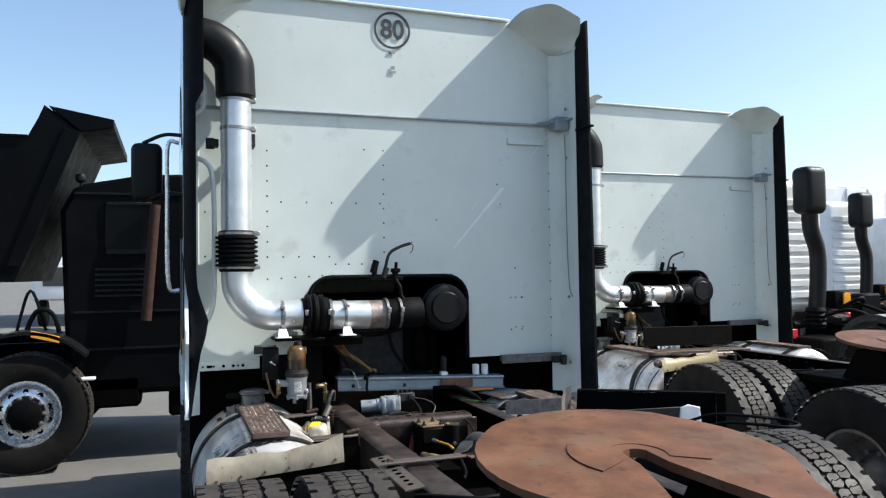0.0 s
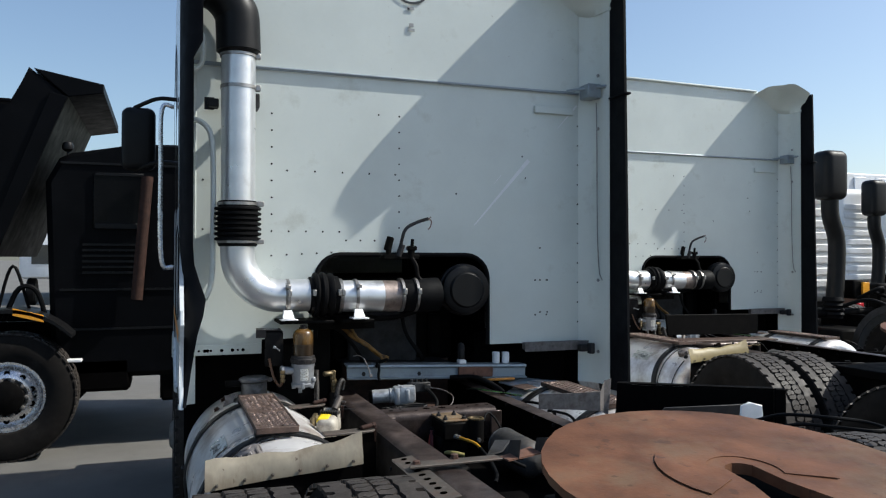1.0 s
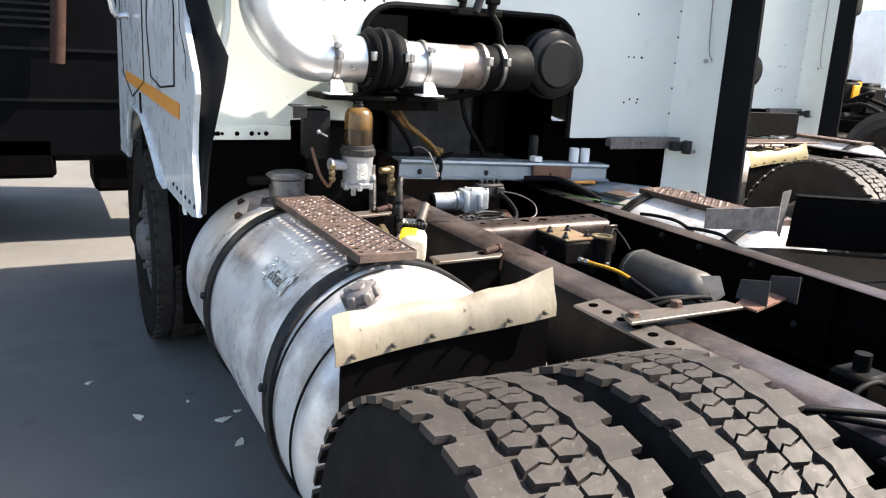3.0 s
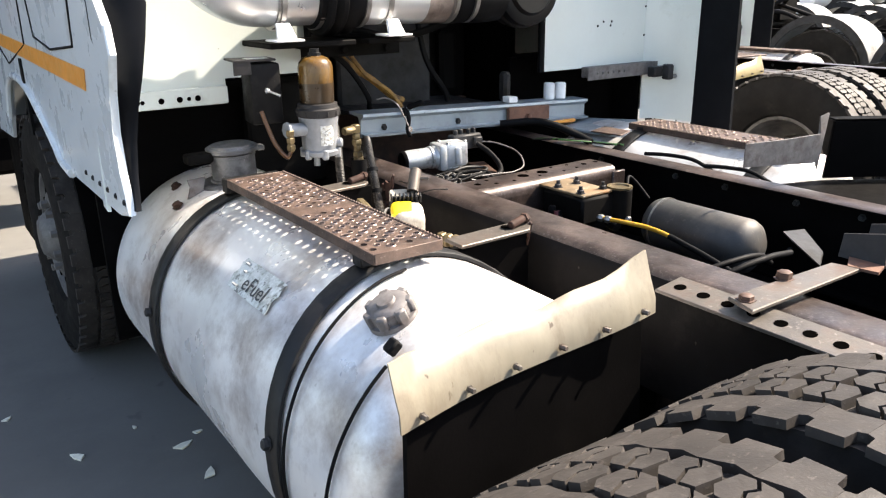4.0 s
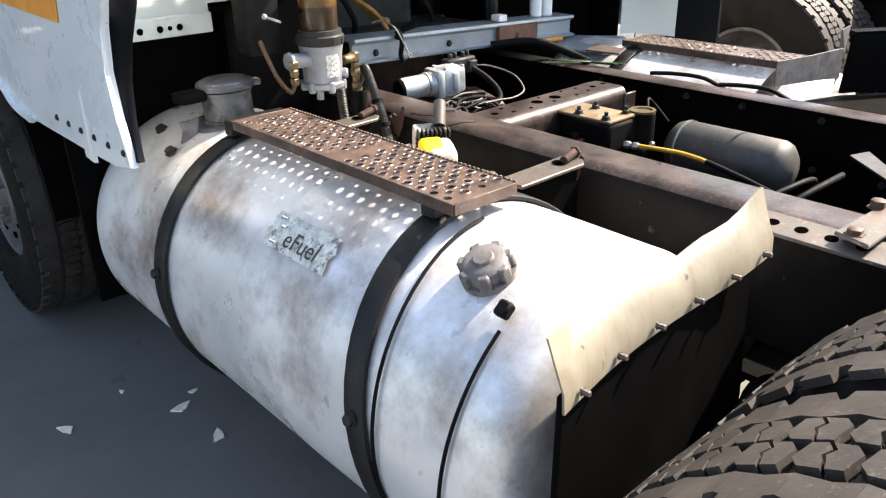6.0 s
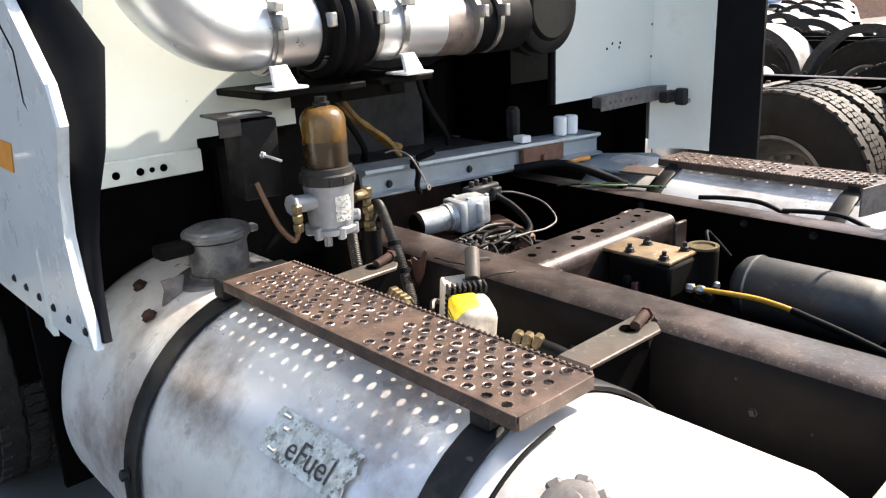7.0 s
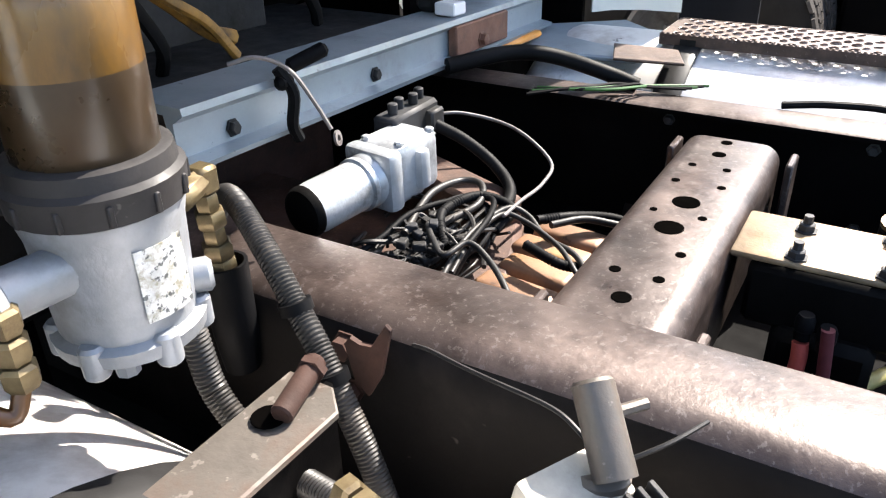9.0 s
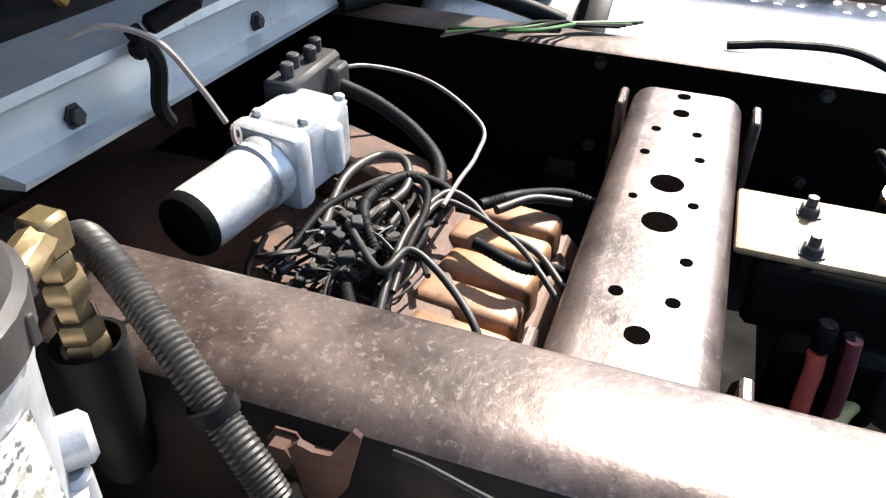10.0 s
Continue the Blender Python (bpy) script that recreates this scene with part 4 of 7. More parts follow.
    box(bm, (2.25, 5.665, 1.215), (2.66, 5.70, 1.255), 0.003)
    box(bm, (2.25, 5.66, 1.205), (2.66, 5.664, 1.255), 0.001)
    for k in range(6):
        bolt(bm, (2.30 + 0.03 * k, 5.659, 1.23), (0, -1, 0), 0.005, 0.003)
    part("lower_angle", bm, CAPGREY, panel, "grey angle strip")
    bm = B()
    for lo, hi in (((2.56, 5.60, 1.2), (2.64, 5.64, 1.24)), ((2.60, 5.56, 1.19), (2.63, 5.6, 1.25))):
        box(bm, lo, hi, 0.005)
    part("latch", bm, DULL, panel)
    bm = B()
    box(bm, (0.495, W - 0.02, 1.25), (0.838, W, 1.3), 0.003)
    part("bottom_flange", bm, CAB, panel)
    bm = B()
    for k, x in enumerate((0.545, 0.572, 0.585, 0.60, 0.65, 0.70, 0.725, 0.75)):
        lathe(bm, (x, W - 0.0205, 1.272), (0, -1, 0), [(0, 0.0085 if k % 3 else 0.006), (0.002, 0.0075 if k % 3 else 0.005), (0.001, 0.001)], 10)
    part("flange_hole", bm, HOLE, panel, kind="stuff")
    if printed:
        fc = bpy.data.curves.new("speed_sign", "FONT")
        fc.body, fc.size, fc.align_x, fc.align_y, fc.extrude, fc.offset = "80", 0.155, "CENTER", "CENTER", 0.0006, 0.0035
        fo = new("speed_sign", fc)
        fm = bpy.data.meshes.new_from_object(fo)
        bpy.data.objects.remove(fo)
        bm = B()
        bm.from_mesh(fm)
        for v in bm.verts:
            v.co = Vector((1.601 + v.co.x * 0.92, W - 0.0142 - v.co.z, 3.175 + v.co.y))
        lathe(bm, (1.601, W - 0.0132, 3.175), (0, -1, 0), [(0, 0.109), (0.0012, 0.109), (0.0012, 0.096), (0, 0.096)], 48, cap=False)
        part("speed_sign", bm, INK, panel, "black ring with the number 80 painted on")
        bm = B()
        for x, z, w, h in ((1.60, 3.045, 0.035, 0.018), (1.585, 3.04, 0.012, 0.012), (1.602, 2.955, 0.024, 0.02), (1.602, 2.93, 0.034, 0.014)):
            box(bm, (x - w / 2, W - 0.0145, z - h / 2), (x + w / 2, W - 0.0125, z + h / 2), 0)
        part("print_bar", bm, GREYINK, panel)
    # roof, front, floor, side skins
    bm = B()
    slab(bm, [(0.47, 5.72, 3.28), (2.66, 5.72, 3.28), (2.66, 7.62, 3.35), (0.47, 7.62, 3.35)], (0, 0, 0.03), 0.01)
    part("roof", bm, CAB, tr)
    bm = B()
    slab(bm, [(0.47, 7.6, 3.36), (2.66, 7.6, 3.36), (2.66, 7.92, 2.2), (2.66, 8.23, 1.0), (0.47, 8.23, 1.0), (0.47, 7.92, 2.2)], (0, 0.04, 0))
    part("cab_front", bm, CABSIDE, tr)
    # Cab floor and tunnel sheets in near-black, standing for the bay's shade.
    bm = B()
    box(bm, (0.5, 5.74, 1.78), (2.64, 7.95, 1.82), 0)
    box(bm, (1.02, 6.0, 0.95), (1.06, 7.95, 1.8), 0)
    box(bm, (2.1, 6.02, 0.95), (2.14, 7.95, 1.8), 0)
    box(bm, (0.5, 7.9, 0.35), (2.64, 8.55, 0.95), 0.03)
    part("tunnel_panel", bm, FRAMESHADE, tr)
    FIT.append(None)
    arch = [(7.66, 1.0), (7.54, 1.14), (7.39, 1.2), (7.19, 1.21), (6.95, 1.18), (6.68, 1.09), (6.52, 1.025), (6.44, 0.985), (6.3, 0.971)]
    for x, s in ((0.424, 1), (2.965, -1)):
        bm = B()
        skirt = ([(6.02, 3.46), (5.86, 2.0), (5.72, 1.62), (5.56, 1.47), (5.54, 1.4), (5.60, 1.3), (5.624, 1.2), (5.606, 1.09), (5.572, 0.988), (5.66, 0.973), (5.9, 0.97)] if s > 0 else [(6.02, 3.46), (5.86, 2.0), (5.86, 0.96)]) + arch[::-1] + [(7.76, 0.88), (8.22, 0.86), (7.95, 2.3), (7.68, 3.52)]
        slab(bm, [(x, y, z) for y, z in skirt], (s * 0.02, 0, 0), 0.004)
        sk = part("side_panel", bm, CABSIDE, tr, "white cab side with wheel arch cut-out", angle=30)
        bm = B()
        hose(bm, [(x + s * 0.0, y, z) for y, z in arch], 0.016, 8, 3)
        part("arch_lip", bm, CABSIDE, sk)
        bm = B()
        slab(bm, [(x - s * 0.003, y, z) for y, z in ((5.86, 1.285), (5.84, 1.345), (7.66, 1.38), (7.66, 1.325))], (s * 0.002, 0, 0))
        part("stripe", bm, ORANGE, sk, "orange stripe along the cab side")
        bm = B()
        for lo, hi in (((x - 0.004, 6.05, 2.0), (x + 0.004, 6.7, 2.6)), ((x - 0.004, 6.95, 2.05), (x + 0.004, 7.72, 2.85))):
            box(bm, lo, hi, 0.002)
        part("side_window", bm, GLASS, sk, "dark side window")
        bm = B()
        for y0, y1, z0, z1 in ((6.85, 7.78, 1.36, 3.0), (5.95, 6.6, 1.4, 1.85)):
            hose(bm, [(x - s * 0.001, y, z) for y, z in ((y0, z0), (y1, z0), (y1, z1), (y0, z1), (y0, z0))], 0.004, 6, 2)
        box(bm, (x - 0.006, 7.05, 1.0), (x + 0.006, 7.0, 1.3), 0)
        part("door_seam", bm, RUBBER, sk)
        bm = B()
        for k in range(6):
            bolt(bm, (x, 5.6 + 0.09 * k, 1.02), (-s, 0, 0), 0.007, 0.004)
        part("skirt_rivet", bm, DULL, sk, kind="stuff")
    FIT.pop()
    # grab rail and steps of the door
    bm = B()
    hose(bm, [(0.44, 7.15, 2.66), (0.37, 7.15, 2.64), (0.365, 7.15, 2.3), (0.37, 7.15, 1.72), (0.44, 7.15, 1.66)], 0.014, 10, 6)
    part("grab_rail", bm, ALLOY, tr, "long silver grab rail beside the door")
    bm = B()
    hose(bm, [(0.50, 5.66, 2.36), (0.53, 5.60, 2.37), (0.585, 5.57, 2.31), (0.60, 5.57, 2.15), (0.60, 5.57, 1.85), (0.595, 5.57, 1.62), (0.56, 5.58, 1.52), (0.50, 5.62, 1.48)], 0.013, 10, 6)
    part("grab_handle", bm, CAB, tr, "white painted tubular grab handle")
    bm = B()
    hose(bm, [(0.47, 5.62, 2.78), (0.545, 5.6, 2.78), (0.55, 5.6, 2.65), (0.50, 5.62, 2.6)], 0.012, 8, 5)
    part("upper_handle", bm, CAB, tr)
    # mirror on its arms
    bm = B()
    box(bm, (0.12, 7.64, 2.3), (0.33, 7.78, 2.72), 0.05, seg=4)
    mi = part("mirror", bm, PLASTIC, tr, "tall black mirror on tube arms")
    bm = B()
    for z in (2.72, 2.3):
        hose(bm, [(0.46, 7.5, z + 0.04), (0.34, 7.58, z + 0.05), (0.2, 7.7, z)], 0.014, 8, 4)
    part("mirror_arm", bm, PLASTIC, mi)
    # curved edge fairings with rubber strips, and the rounded lobes over the roof corners
    for s in (1, -1):
        X = (lambda x: x) if s > 0 else (lambda x: 2 * CX - x)
        ex, ey = (0.012, -0.06) if s > 0 else (0, 0)
        bm = B()
        n = 14
        grid = []
        for i in range(n + 1):
            z = 1.02 + (3.26 - 1.02) * i / n
            dent = -0.05 * math.exp(-((z - 1.42) / 0.13) ** 2) if s < 0 else 0
            grid.append([(X(2.60), 5.699, z), (X(2.64 + 0.4 * ex), 5.675 + 0.2 * ey, z), (X(2.667 + 0.8 * ex + dent * 0.25), 5.625 + 0.5 * ey + dent * 0.4, z), (X(2.672 + ex + dent * 0.4), 5.56 + ey + dent, z)])
        sheet(bm, grid, (s * 0.008, 0.006, 0))
        fa = part("edge_fairing", bm, CAB, tr, "white curved edge fairing of the cab", angle=60)
        bm = B()
        grid = []
        n = 28
        for i in range(n + 1):
            z = 1.0 + ((3.235 if s > 0 else 3.42) - 1.0) * i / n
            if s > 0:
                lean = 0.02 * (z - 2.2)
                grid.append([(2.688, 5.505, z), (2.691, 5.41 + lean, z), (2.684, 5.343 + lean, z)])
            else:
                if z < 1.36:
                    u, w = (z - 0.988) / 0.372, 0.006 + 0.055 * (z - 0.988) / 0.372
                    back = 5.572 + 0.06 * math.sin(math.pi * min(1, u * 0.95))
                    grid.append([(0.446, back + 0.03, z), (0.448 + 0.5 * w, back + 0.004, z), (0.448 + w, back - 0.012, z)])
                    continue
                x = 0.53 if z > 2.78 else 0.487 + 0.062 * math.exp(-((z - 1.5) / 0.13) ** 2) 
                grid.append([(0.436, 5.80 if z > 1.6 else 5.70, z), (0.45 + 0.35 * (x - 0.468), 5.70 if z > 1.6 else 5.64, z), (x, 5.665 if z > 1.6 else 5.61, z)])
        if s < 0:
            FIT.append(None)
        sheet(bm, grid, (s * 0.014, 0, 0))
        if s > 0:
            box(bm, (2.676, 5.33, 2.60), (2.711, 5.5, 2.612), 0.002)
        part("rubber_strip", bm, TRIMRUB, fa, "black rubber edge strip", angle=60)
        if s < 0:
            FIT.pop()
        bm = B()
        rim = spline([(2.324, 5.69, 3.27), (2.357, 5.55, 3.315), (2.38, 5.42, 3.305), (2.47, 5.355, 3.31), (2.56, 5.345, 3.277), (2.635, 5.335, 3.235)], 4)
        foot = spline([(2.325, 5.698, 3.2), (2.47, 5.698, 3.16), (2.58, 5.698, 3.12), (2.645, 5.648, 3.1), (2.673, 5.55, 3.1), (2.684, 5.49, 3.1)], 4)
        lobe = [[f + (r - f) * k / 5 + Vector((0.035, 0.05, 0)) * math.sin(math.pi * k / 5) * min(1, 6 * (r - f).length) for k in range(6)] for r, f in zip(rim, foot)]
        lobe = [[(X(p.x), p.y, p.z) for p in row] for row in lobe]
        sheet(bm, lobe, (s * 0.008, 0.008, 0))
        part("fairing_lobe", bm, CAB, fa, "rounded white fairing top", angle=60)
        bm = B()
        hose(bm, [(X(2.66), 5.60, 2.6), (X(2.655), 5.585, 2.4), (X(2.655), 5.58, 1.9), (X(2.66), 5.57, 1.66), (X(2.668), 5.55, 1.6)], 0.0035, 6, 5)
        if s > 0:
            for z in (1.2, 1.6, 2.45, 2.75):
                bolt(bm, (X(2.66), 5.58, z), (-s, -0.4, 0), 0.008, 0.006)
            part("fairing_cable", bm, ARCHGREY, fa)
        else:
            bm.free()
    bm = B()
    box(bm, (2.585, 5.56, 2.62), (2.67, 5.66, 2.70), 0.006)
    rod(bm, (2.5, 5.65, 2.664), (2.74, 5.5, 2.69), 0.009, 8)
    part("fairing_stay", bm, GALV, tr)
    FIT.pop()


def engine_bay(tr):
    """What shows in the opening: engine back, brackets, wiring."""
    FIT.append(cab_size)
    # Engine in near-black, so the bay's shade is in the colour.
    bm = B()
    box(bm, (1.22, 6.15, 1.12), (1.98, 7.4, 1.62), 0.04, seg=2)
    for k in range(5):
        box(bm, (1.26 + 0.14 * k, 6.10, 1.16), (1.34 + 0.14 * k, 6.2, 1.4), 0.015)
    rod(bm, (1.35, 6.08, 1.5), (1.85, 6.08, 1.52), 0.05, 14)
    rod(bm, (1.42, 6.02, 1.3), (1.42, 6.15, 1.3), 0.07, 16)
    part("engine_block", bm, GREASE, tr, "grimy engine block, near-black for the shade of its bay")
    bm = B()
    box(bm, (1.33, 6.0, 1.13), (1.72, 6.04, 1.46), 0.012)
    part("engine_cover", bm, DULL, tr, "grimy grey engine cover")
    bm = B()
    box(bm, (1.06, 5.66, 1.388), (1.40, 5.80, 1.40), 0.003)
    box(bm, (1.06, 5.655, 1.36), (1.40, 5.662, 1.40), 0.002)
    for x in (1.2, 1.35):
        bolt(bm, (x, 5.654, 1.38), (0, -1, 0))
    part("pipe_shelf", bm, GREASE, tr, "grimy steel cross shelf")
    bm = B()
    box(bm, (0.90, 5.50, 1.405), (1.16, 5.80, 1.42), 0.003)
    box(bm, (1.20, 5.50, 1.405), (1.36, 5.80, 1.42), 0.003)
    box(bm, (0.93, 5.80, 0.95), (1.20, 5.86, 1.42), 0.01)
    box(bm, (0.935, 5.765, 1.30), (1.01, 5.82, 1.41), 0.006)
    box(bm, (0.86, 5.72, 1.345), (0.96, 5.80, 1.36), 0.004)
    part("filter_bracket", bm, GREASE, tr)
    bm = B()
    hose(bm, [(1.28, 5.88, 1.35), (1.33, 5.84, 1.30), (1.40, 5.86, 1.26), (1.47, 5.85, 1.20), (1.52, 5.86, 1.18)], 0.012, 8, 5)
    hose(bm, [(1.31, 5.86, 1.36), (1.36, 5.82, 1.28), (1.45, 5.83, 1.22), (1.50, 5.83, 1.16)], 0.008, 8, 5)
    part("yellow_loom", bm, DIRTYYEL, tr, "frayed yellow wiring loom")
    bm = B()
    hose(bm, [(1.12, 5.8, 1.40), (1.25, 5.78, 1.34), (1.35, 5.8, 1.22), (1.38, 5.85, 1.16)], 0.01, 8, 5)
    hose(bm, [(1.6, 5.9, 1.5), (1.62, 5.86, 1.32), (1.7, 5.86, 1.2), (1.72, 5.87, 1.16)], 0.011, 8, 5)
    hose(bm, [(1.2, 5.85, 1.5), (1.35, 5.8, 1.42), (1.55, 5.85, 1.4), (1.8, 5.84, 1.47)], 0.014, 8, 5)
    part("engine_cable", bm, RUBBER, tr)
    # floor pan and the galvanised cross bar
    FIT[-1] = bar_size
    bm = B()
    box(bm, (1.24, 5.92, 1.118), (1.98, 6.5, 1.13), 0.002)
    part("engine_tray", bm, DULL, tr, "grey dusty tray")
    bm = B()
    slab(bm, [(1.215, 5.895, 1.052), (1.215, 5.865, 1.056), (1.215, 5.862, 1.064), (1.215, 5.89, 1.068), (1.215, 5.89, 1.115), (1.215, 5.87, 1.128), (1.215, 5.872, 1.138), (1.215, 5.97, 1.14), (1.215, 5.97, 1.13), (1.215, 5.905, 1.125)], (1.22, 0, 0))
    bar = part("cross_bar", bm, GALV, tr, "galvanised steel cross bar behind the engine", angle=30)
    bm = B()
    for x in (1.32, 1.685, 2.05):
        bolt(bm, (x, 5.889, 1.085), (0, -1, 0), 0.01, 0.008)
    part("bar_bolt", bm, DULL, bar)
    bm = B()
    box(bm, (1.95, 5.868, 1.066), (2.19, 5.888, 1.125), 0.003)
    bolt(bm, (2.06, 5.868, 1.085), (0, -1, 0), 0.012, 0.012)
    part("rusty_plate", bm, RUST, bar, "rusty plate bolted to the bar")
    bm = B()
    box(bm, (1.955, 5.875, 1.142), (2.005, 5.92, 1.166), 0.003)
    part("white_tab", bm, STRAPWHITE, bar)
    bm = B()
    box(bm, (1.98, 5.93, 1.14), (2.02, 5.98, 1.26), 0.012)
    part("grey_bracket", bm, DULL, bar)
    for x in (2.235, 2.305):
        bm = B()
        rod(bm, (x, 5.92, 1.14), (x, 5.92, 1.21), 0.025, 20, 0.005)
        part("white_canister", bm, STRAPWHITE, bar, "small white canister")
    bm = B()
    hose(bm, [(1.395, 5.86, 1.155), (1.407, 5.845, 1.12), (1.404, 5.85, 1.075), (1.415, 5.85, 1.05)], 0.009, 8, 5)
    box(bm, (1.385, 5.845, 1.125), (1.418, 5.865, 1.145), 0.006)
    rod(bm, (1.405, 5.85, 1.155), (1.455, 5.815, 1.178), 0.0105, 10, 0.005)
    part("rubber_tail", bm, RUBBER, bar)
    bm = B()
    FIT.append(None)
    hose(bm, [(1.35, 5.86, 1.178), (1.375, 5.838, 1.183), (1.40, 5.812, 1.165), (1.415, 5.792, 1.125), (1.424, 5.777, 1.09)], 0.0028, 6, 6)
    lathe(bm, (1.427, 5.772, 1.078), (0.3, -1, 0.2), [(0, 0.01), (0.003, 0.01), (0.003, 0.0045), (0, 0.0045)], 12, cap=False)
    part("grey_wire", bm, CAPGREY, bar, "grey wire with a ring terminal")
    FIT.pop()
    FIT.pop()


def water_separator(tr):
    """The fuel filter on the frame: cast head, collar, amber bowl; the bracket box beside it."""
    x, y = 1.055, 5.695
    FIT.append(lambda p: Vector((1.04 + (p.x - 1.055) * 0.925, 5.689 + (p.y - 5.695) * 0.925, p.z + 0.021)))
    bm = B()
    lathe(bm, (x, y, 1.033), (0, 0, 1), [(0, 0.055), (0.004, 0.064), (0.016, 0.066), (0.02, 0.058), (0.065, 0.061), (0.1, 0.063), (0.112, 0.066), (0.12, 0.066)], 28)
    head = part("filter_head", bm, HEADCAST, tr, "cast aluminium fuel filter head")
    bm = B()
    for k in range(6):
        a = radians(60 * k + 20)
        rod(bm, (x + 0.058 * math.cos(a), y + 0.058 * math.sin(a), 1.026), (x + 0.058 * math.cos(a), y + 0.058 * math.sin(a), 1.056), 0.0115, 10, 0.003)
    rod(bm, (x - 0.115, y - 0.012, 1.122), (x - 0.05, y - 0.01, 1.118), 0.02, 14, 0.005)
    rod(bm, (x - 0.126, y - 0.014, 1.122), (x - 0.113, y - 0.012, 1.122), 0.025, 8, 0.003)
    rod(bm, (x + 0.045, y - 0.03, 1.07), (x + 0.062, y - 0.044, 1.07), 0.015, 12, 0.004)
    rod(bm, (x - 0.015, y, 1.0), (x - 0.015, y, 1.032), 0.011, 8)
    part("head_boss", bm, HEADCAST, head)
    bm = B()
    lathe(bm, (x, y, 1.153), (0, 0, 1), [(0, 0.064), (0.002, 0.07), (0.024, 0.072), (0.028, 0.067), (0.04, 0.065), (0.042, 0.06)], 32)
    part("collar", bm, BOXGREY, head, "grey-black threaded collar")
    bm = B()
    for k in range(12):
        a = 2 * math.pi * k / 12
        box(bm, (x + 0.071 * math.cos(a) - 0.0025, y + 0.071 * math.sin(a) - 0.0025, 1.156), (x + 0.071 * math.cos(a) + 0.0025, y + 0.071 * math.sin(a) + 0.0025, 1.172), 0.001)
    part("collar_lug", bm, BOXGREY, head)
    bm = B()
    lathe(bm, (x, y, 1.192), (0, 0, 1), [(0, 0.055), (0.002, 0.056), (0.063, 0.057)], 32)
    part("fuel_level", bm, AMBERDARK, head)
    bm = B()
    lathe(bm, (x, y, 1.255), (0, 0, 1), [(0, 0.057), (0.045, 0.057), (0.06, 0.053), (0.073, 0.04), (0.079, 0.02), (0.08, 0.001)], 32)
    part("bowl", bm, AMBER, head, "amber clear plastic filter bowl")
    bm = B()
    lathe(bm, (x, y, 1.33), (0, 0, 1), [(0, 0.022), (0.012, 0.022), (0.014, 0.016), (0.024, 0.016)], 8)
    part("bowl_knob", bm, PLASTIC, head)
    bm = B()
    sheet(bm, [[(x + 0.0645 * math.sin(a), y - 0.0645 * math.cos(a), z) for a in (radians(k) for k in (-22, -8, 6, 20))] for z in (1.07, 1.095, 1.13)], (0, 0.001, 0))
    part("foil_label", bm, FOIL, head, "worn foil label", angle=60)
    # inlet side: brass union and its amber hose
    bm = B()
    for k in range(3):
        lathe(bm, (x - 0.118, y - 0.03, 1.125 - 0.022 * k), (0, 0, -1), [(0, 0.011), (0.003, 0.0145), (0.014, 0.0145), (0.02, 0.011)], 6)
    part("brass_fitting", bm, BRASS, head, "brass hose fittings")
    bm = B()
    hose(bm, [(x - 0.118, y - 0.03, 1.065), (x - 0.135, y - 0.03, 1.045), (x - 0.16, y - 0.01, 1.08), (x - 0.175, y + 0.01, 1.13), (x - 0.185, y + 0.03, 1.18)], 0.0068, 10, 6)
    part("amber_hose", bm, AMBERHOSE, head, "amber plastic fuel hose")
    # outlet side: brass elbow down into a sleeve, corrugated hoses
    FIT[-1] = None
    bm = B()
    lathe(bm, (1.165, 5.765, 1.10), (0.9, 0.35, 0.02), [(0, 0.011), (0.004, 0.014), (0.04, 0.014), (0.056, 0.012)], 8)
    box(bm, (1.207, 5.772, 1.085), (1.233, 5.798, 1.116), 0.004)
    for k, q in ((0, 0.013), (1, 0.017), (2, 0.013), (3, 0.0175), (4, 0.018)):
        lathe(bm, Vector((1.22, 5.785, 1.085)) + Vector((0.09, 0.04, -1)) * 0.02 * k, (0.09, 0.04, -1), [(0, q * 0.85), (0.003, q), (0.016, q), (0.02, q * 0.85)], 6)
    part("brass_fitting", bm, BRASS, head, "brass hose fittings")
    bm = B()
    hose(bm, [(1.285, 5.86, 1.0), (1.283, 5.83, 1.045), (1.262, 5.785, 1.054), (1.235, 5.725, 1.025), (1.215, 5.675, 0.985), (1.2, 5.635, 0.95), (1.188, 5.60, 0.905), (1.178, 5.565, 0.85), (1.165, 5.52, 0.76)], 0.0142, 12, 7, ribs=0.0014, pitch=0.0044)
    part("fuel_hose", bm, HOSE, head, "grey corrugated fuel hose")
    bm = B()
    for px, py, z in ((1.213, 5.67, 0.978), (1.193, 5.614, 0.922)):
        lathe(bm, (px, py, z), (0.1, 0.38, 0.93), [(0, 0.0165), (0, 0.018), (0.012, 0.018), (0.012, 0.0165)], 16)
    part("tape_wrap", bm, RUBBER, head)
    bm = B()
    hose(bm, [(1.118, 5.735, 1.13), (1.118, 5.73, 1.09), (1.12, 5.725, 1.04), (1.118, 5.715, 0.98), (1.115, 5.695, 0.925), (1.11, 5.63, 0.88), (1.09, 5.53, 0.89)], 0.0145, 12, 6, ribs=0.0014, pitch=0.0046)
    part("fuel_hose", bm, HOSE, head, "black corrugated fuel hose")
    bm = B()
    lathe(bm, (1.229, 5.788, 0.998), (0.0, -0.03, -1), [(0.02, 0.001), (0.02, 0.022), (0, 0.024), (0.0, 0.028), (0.09, 0.026), (0.14, 0.021)], 20)
    part("hose_sleeve", bm, RUBBER, head, "black hose sleeve")
    bm = B()
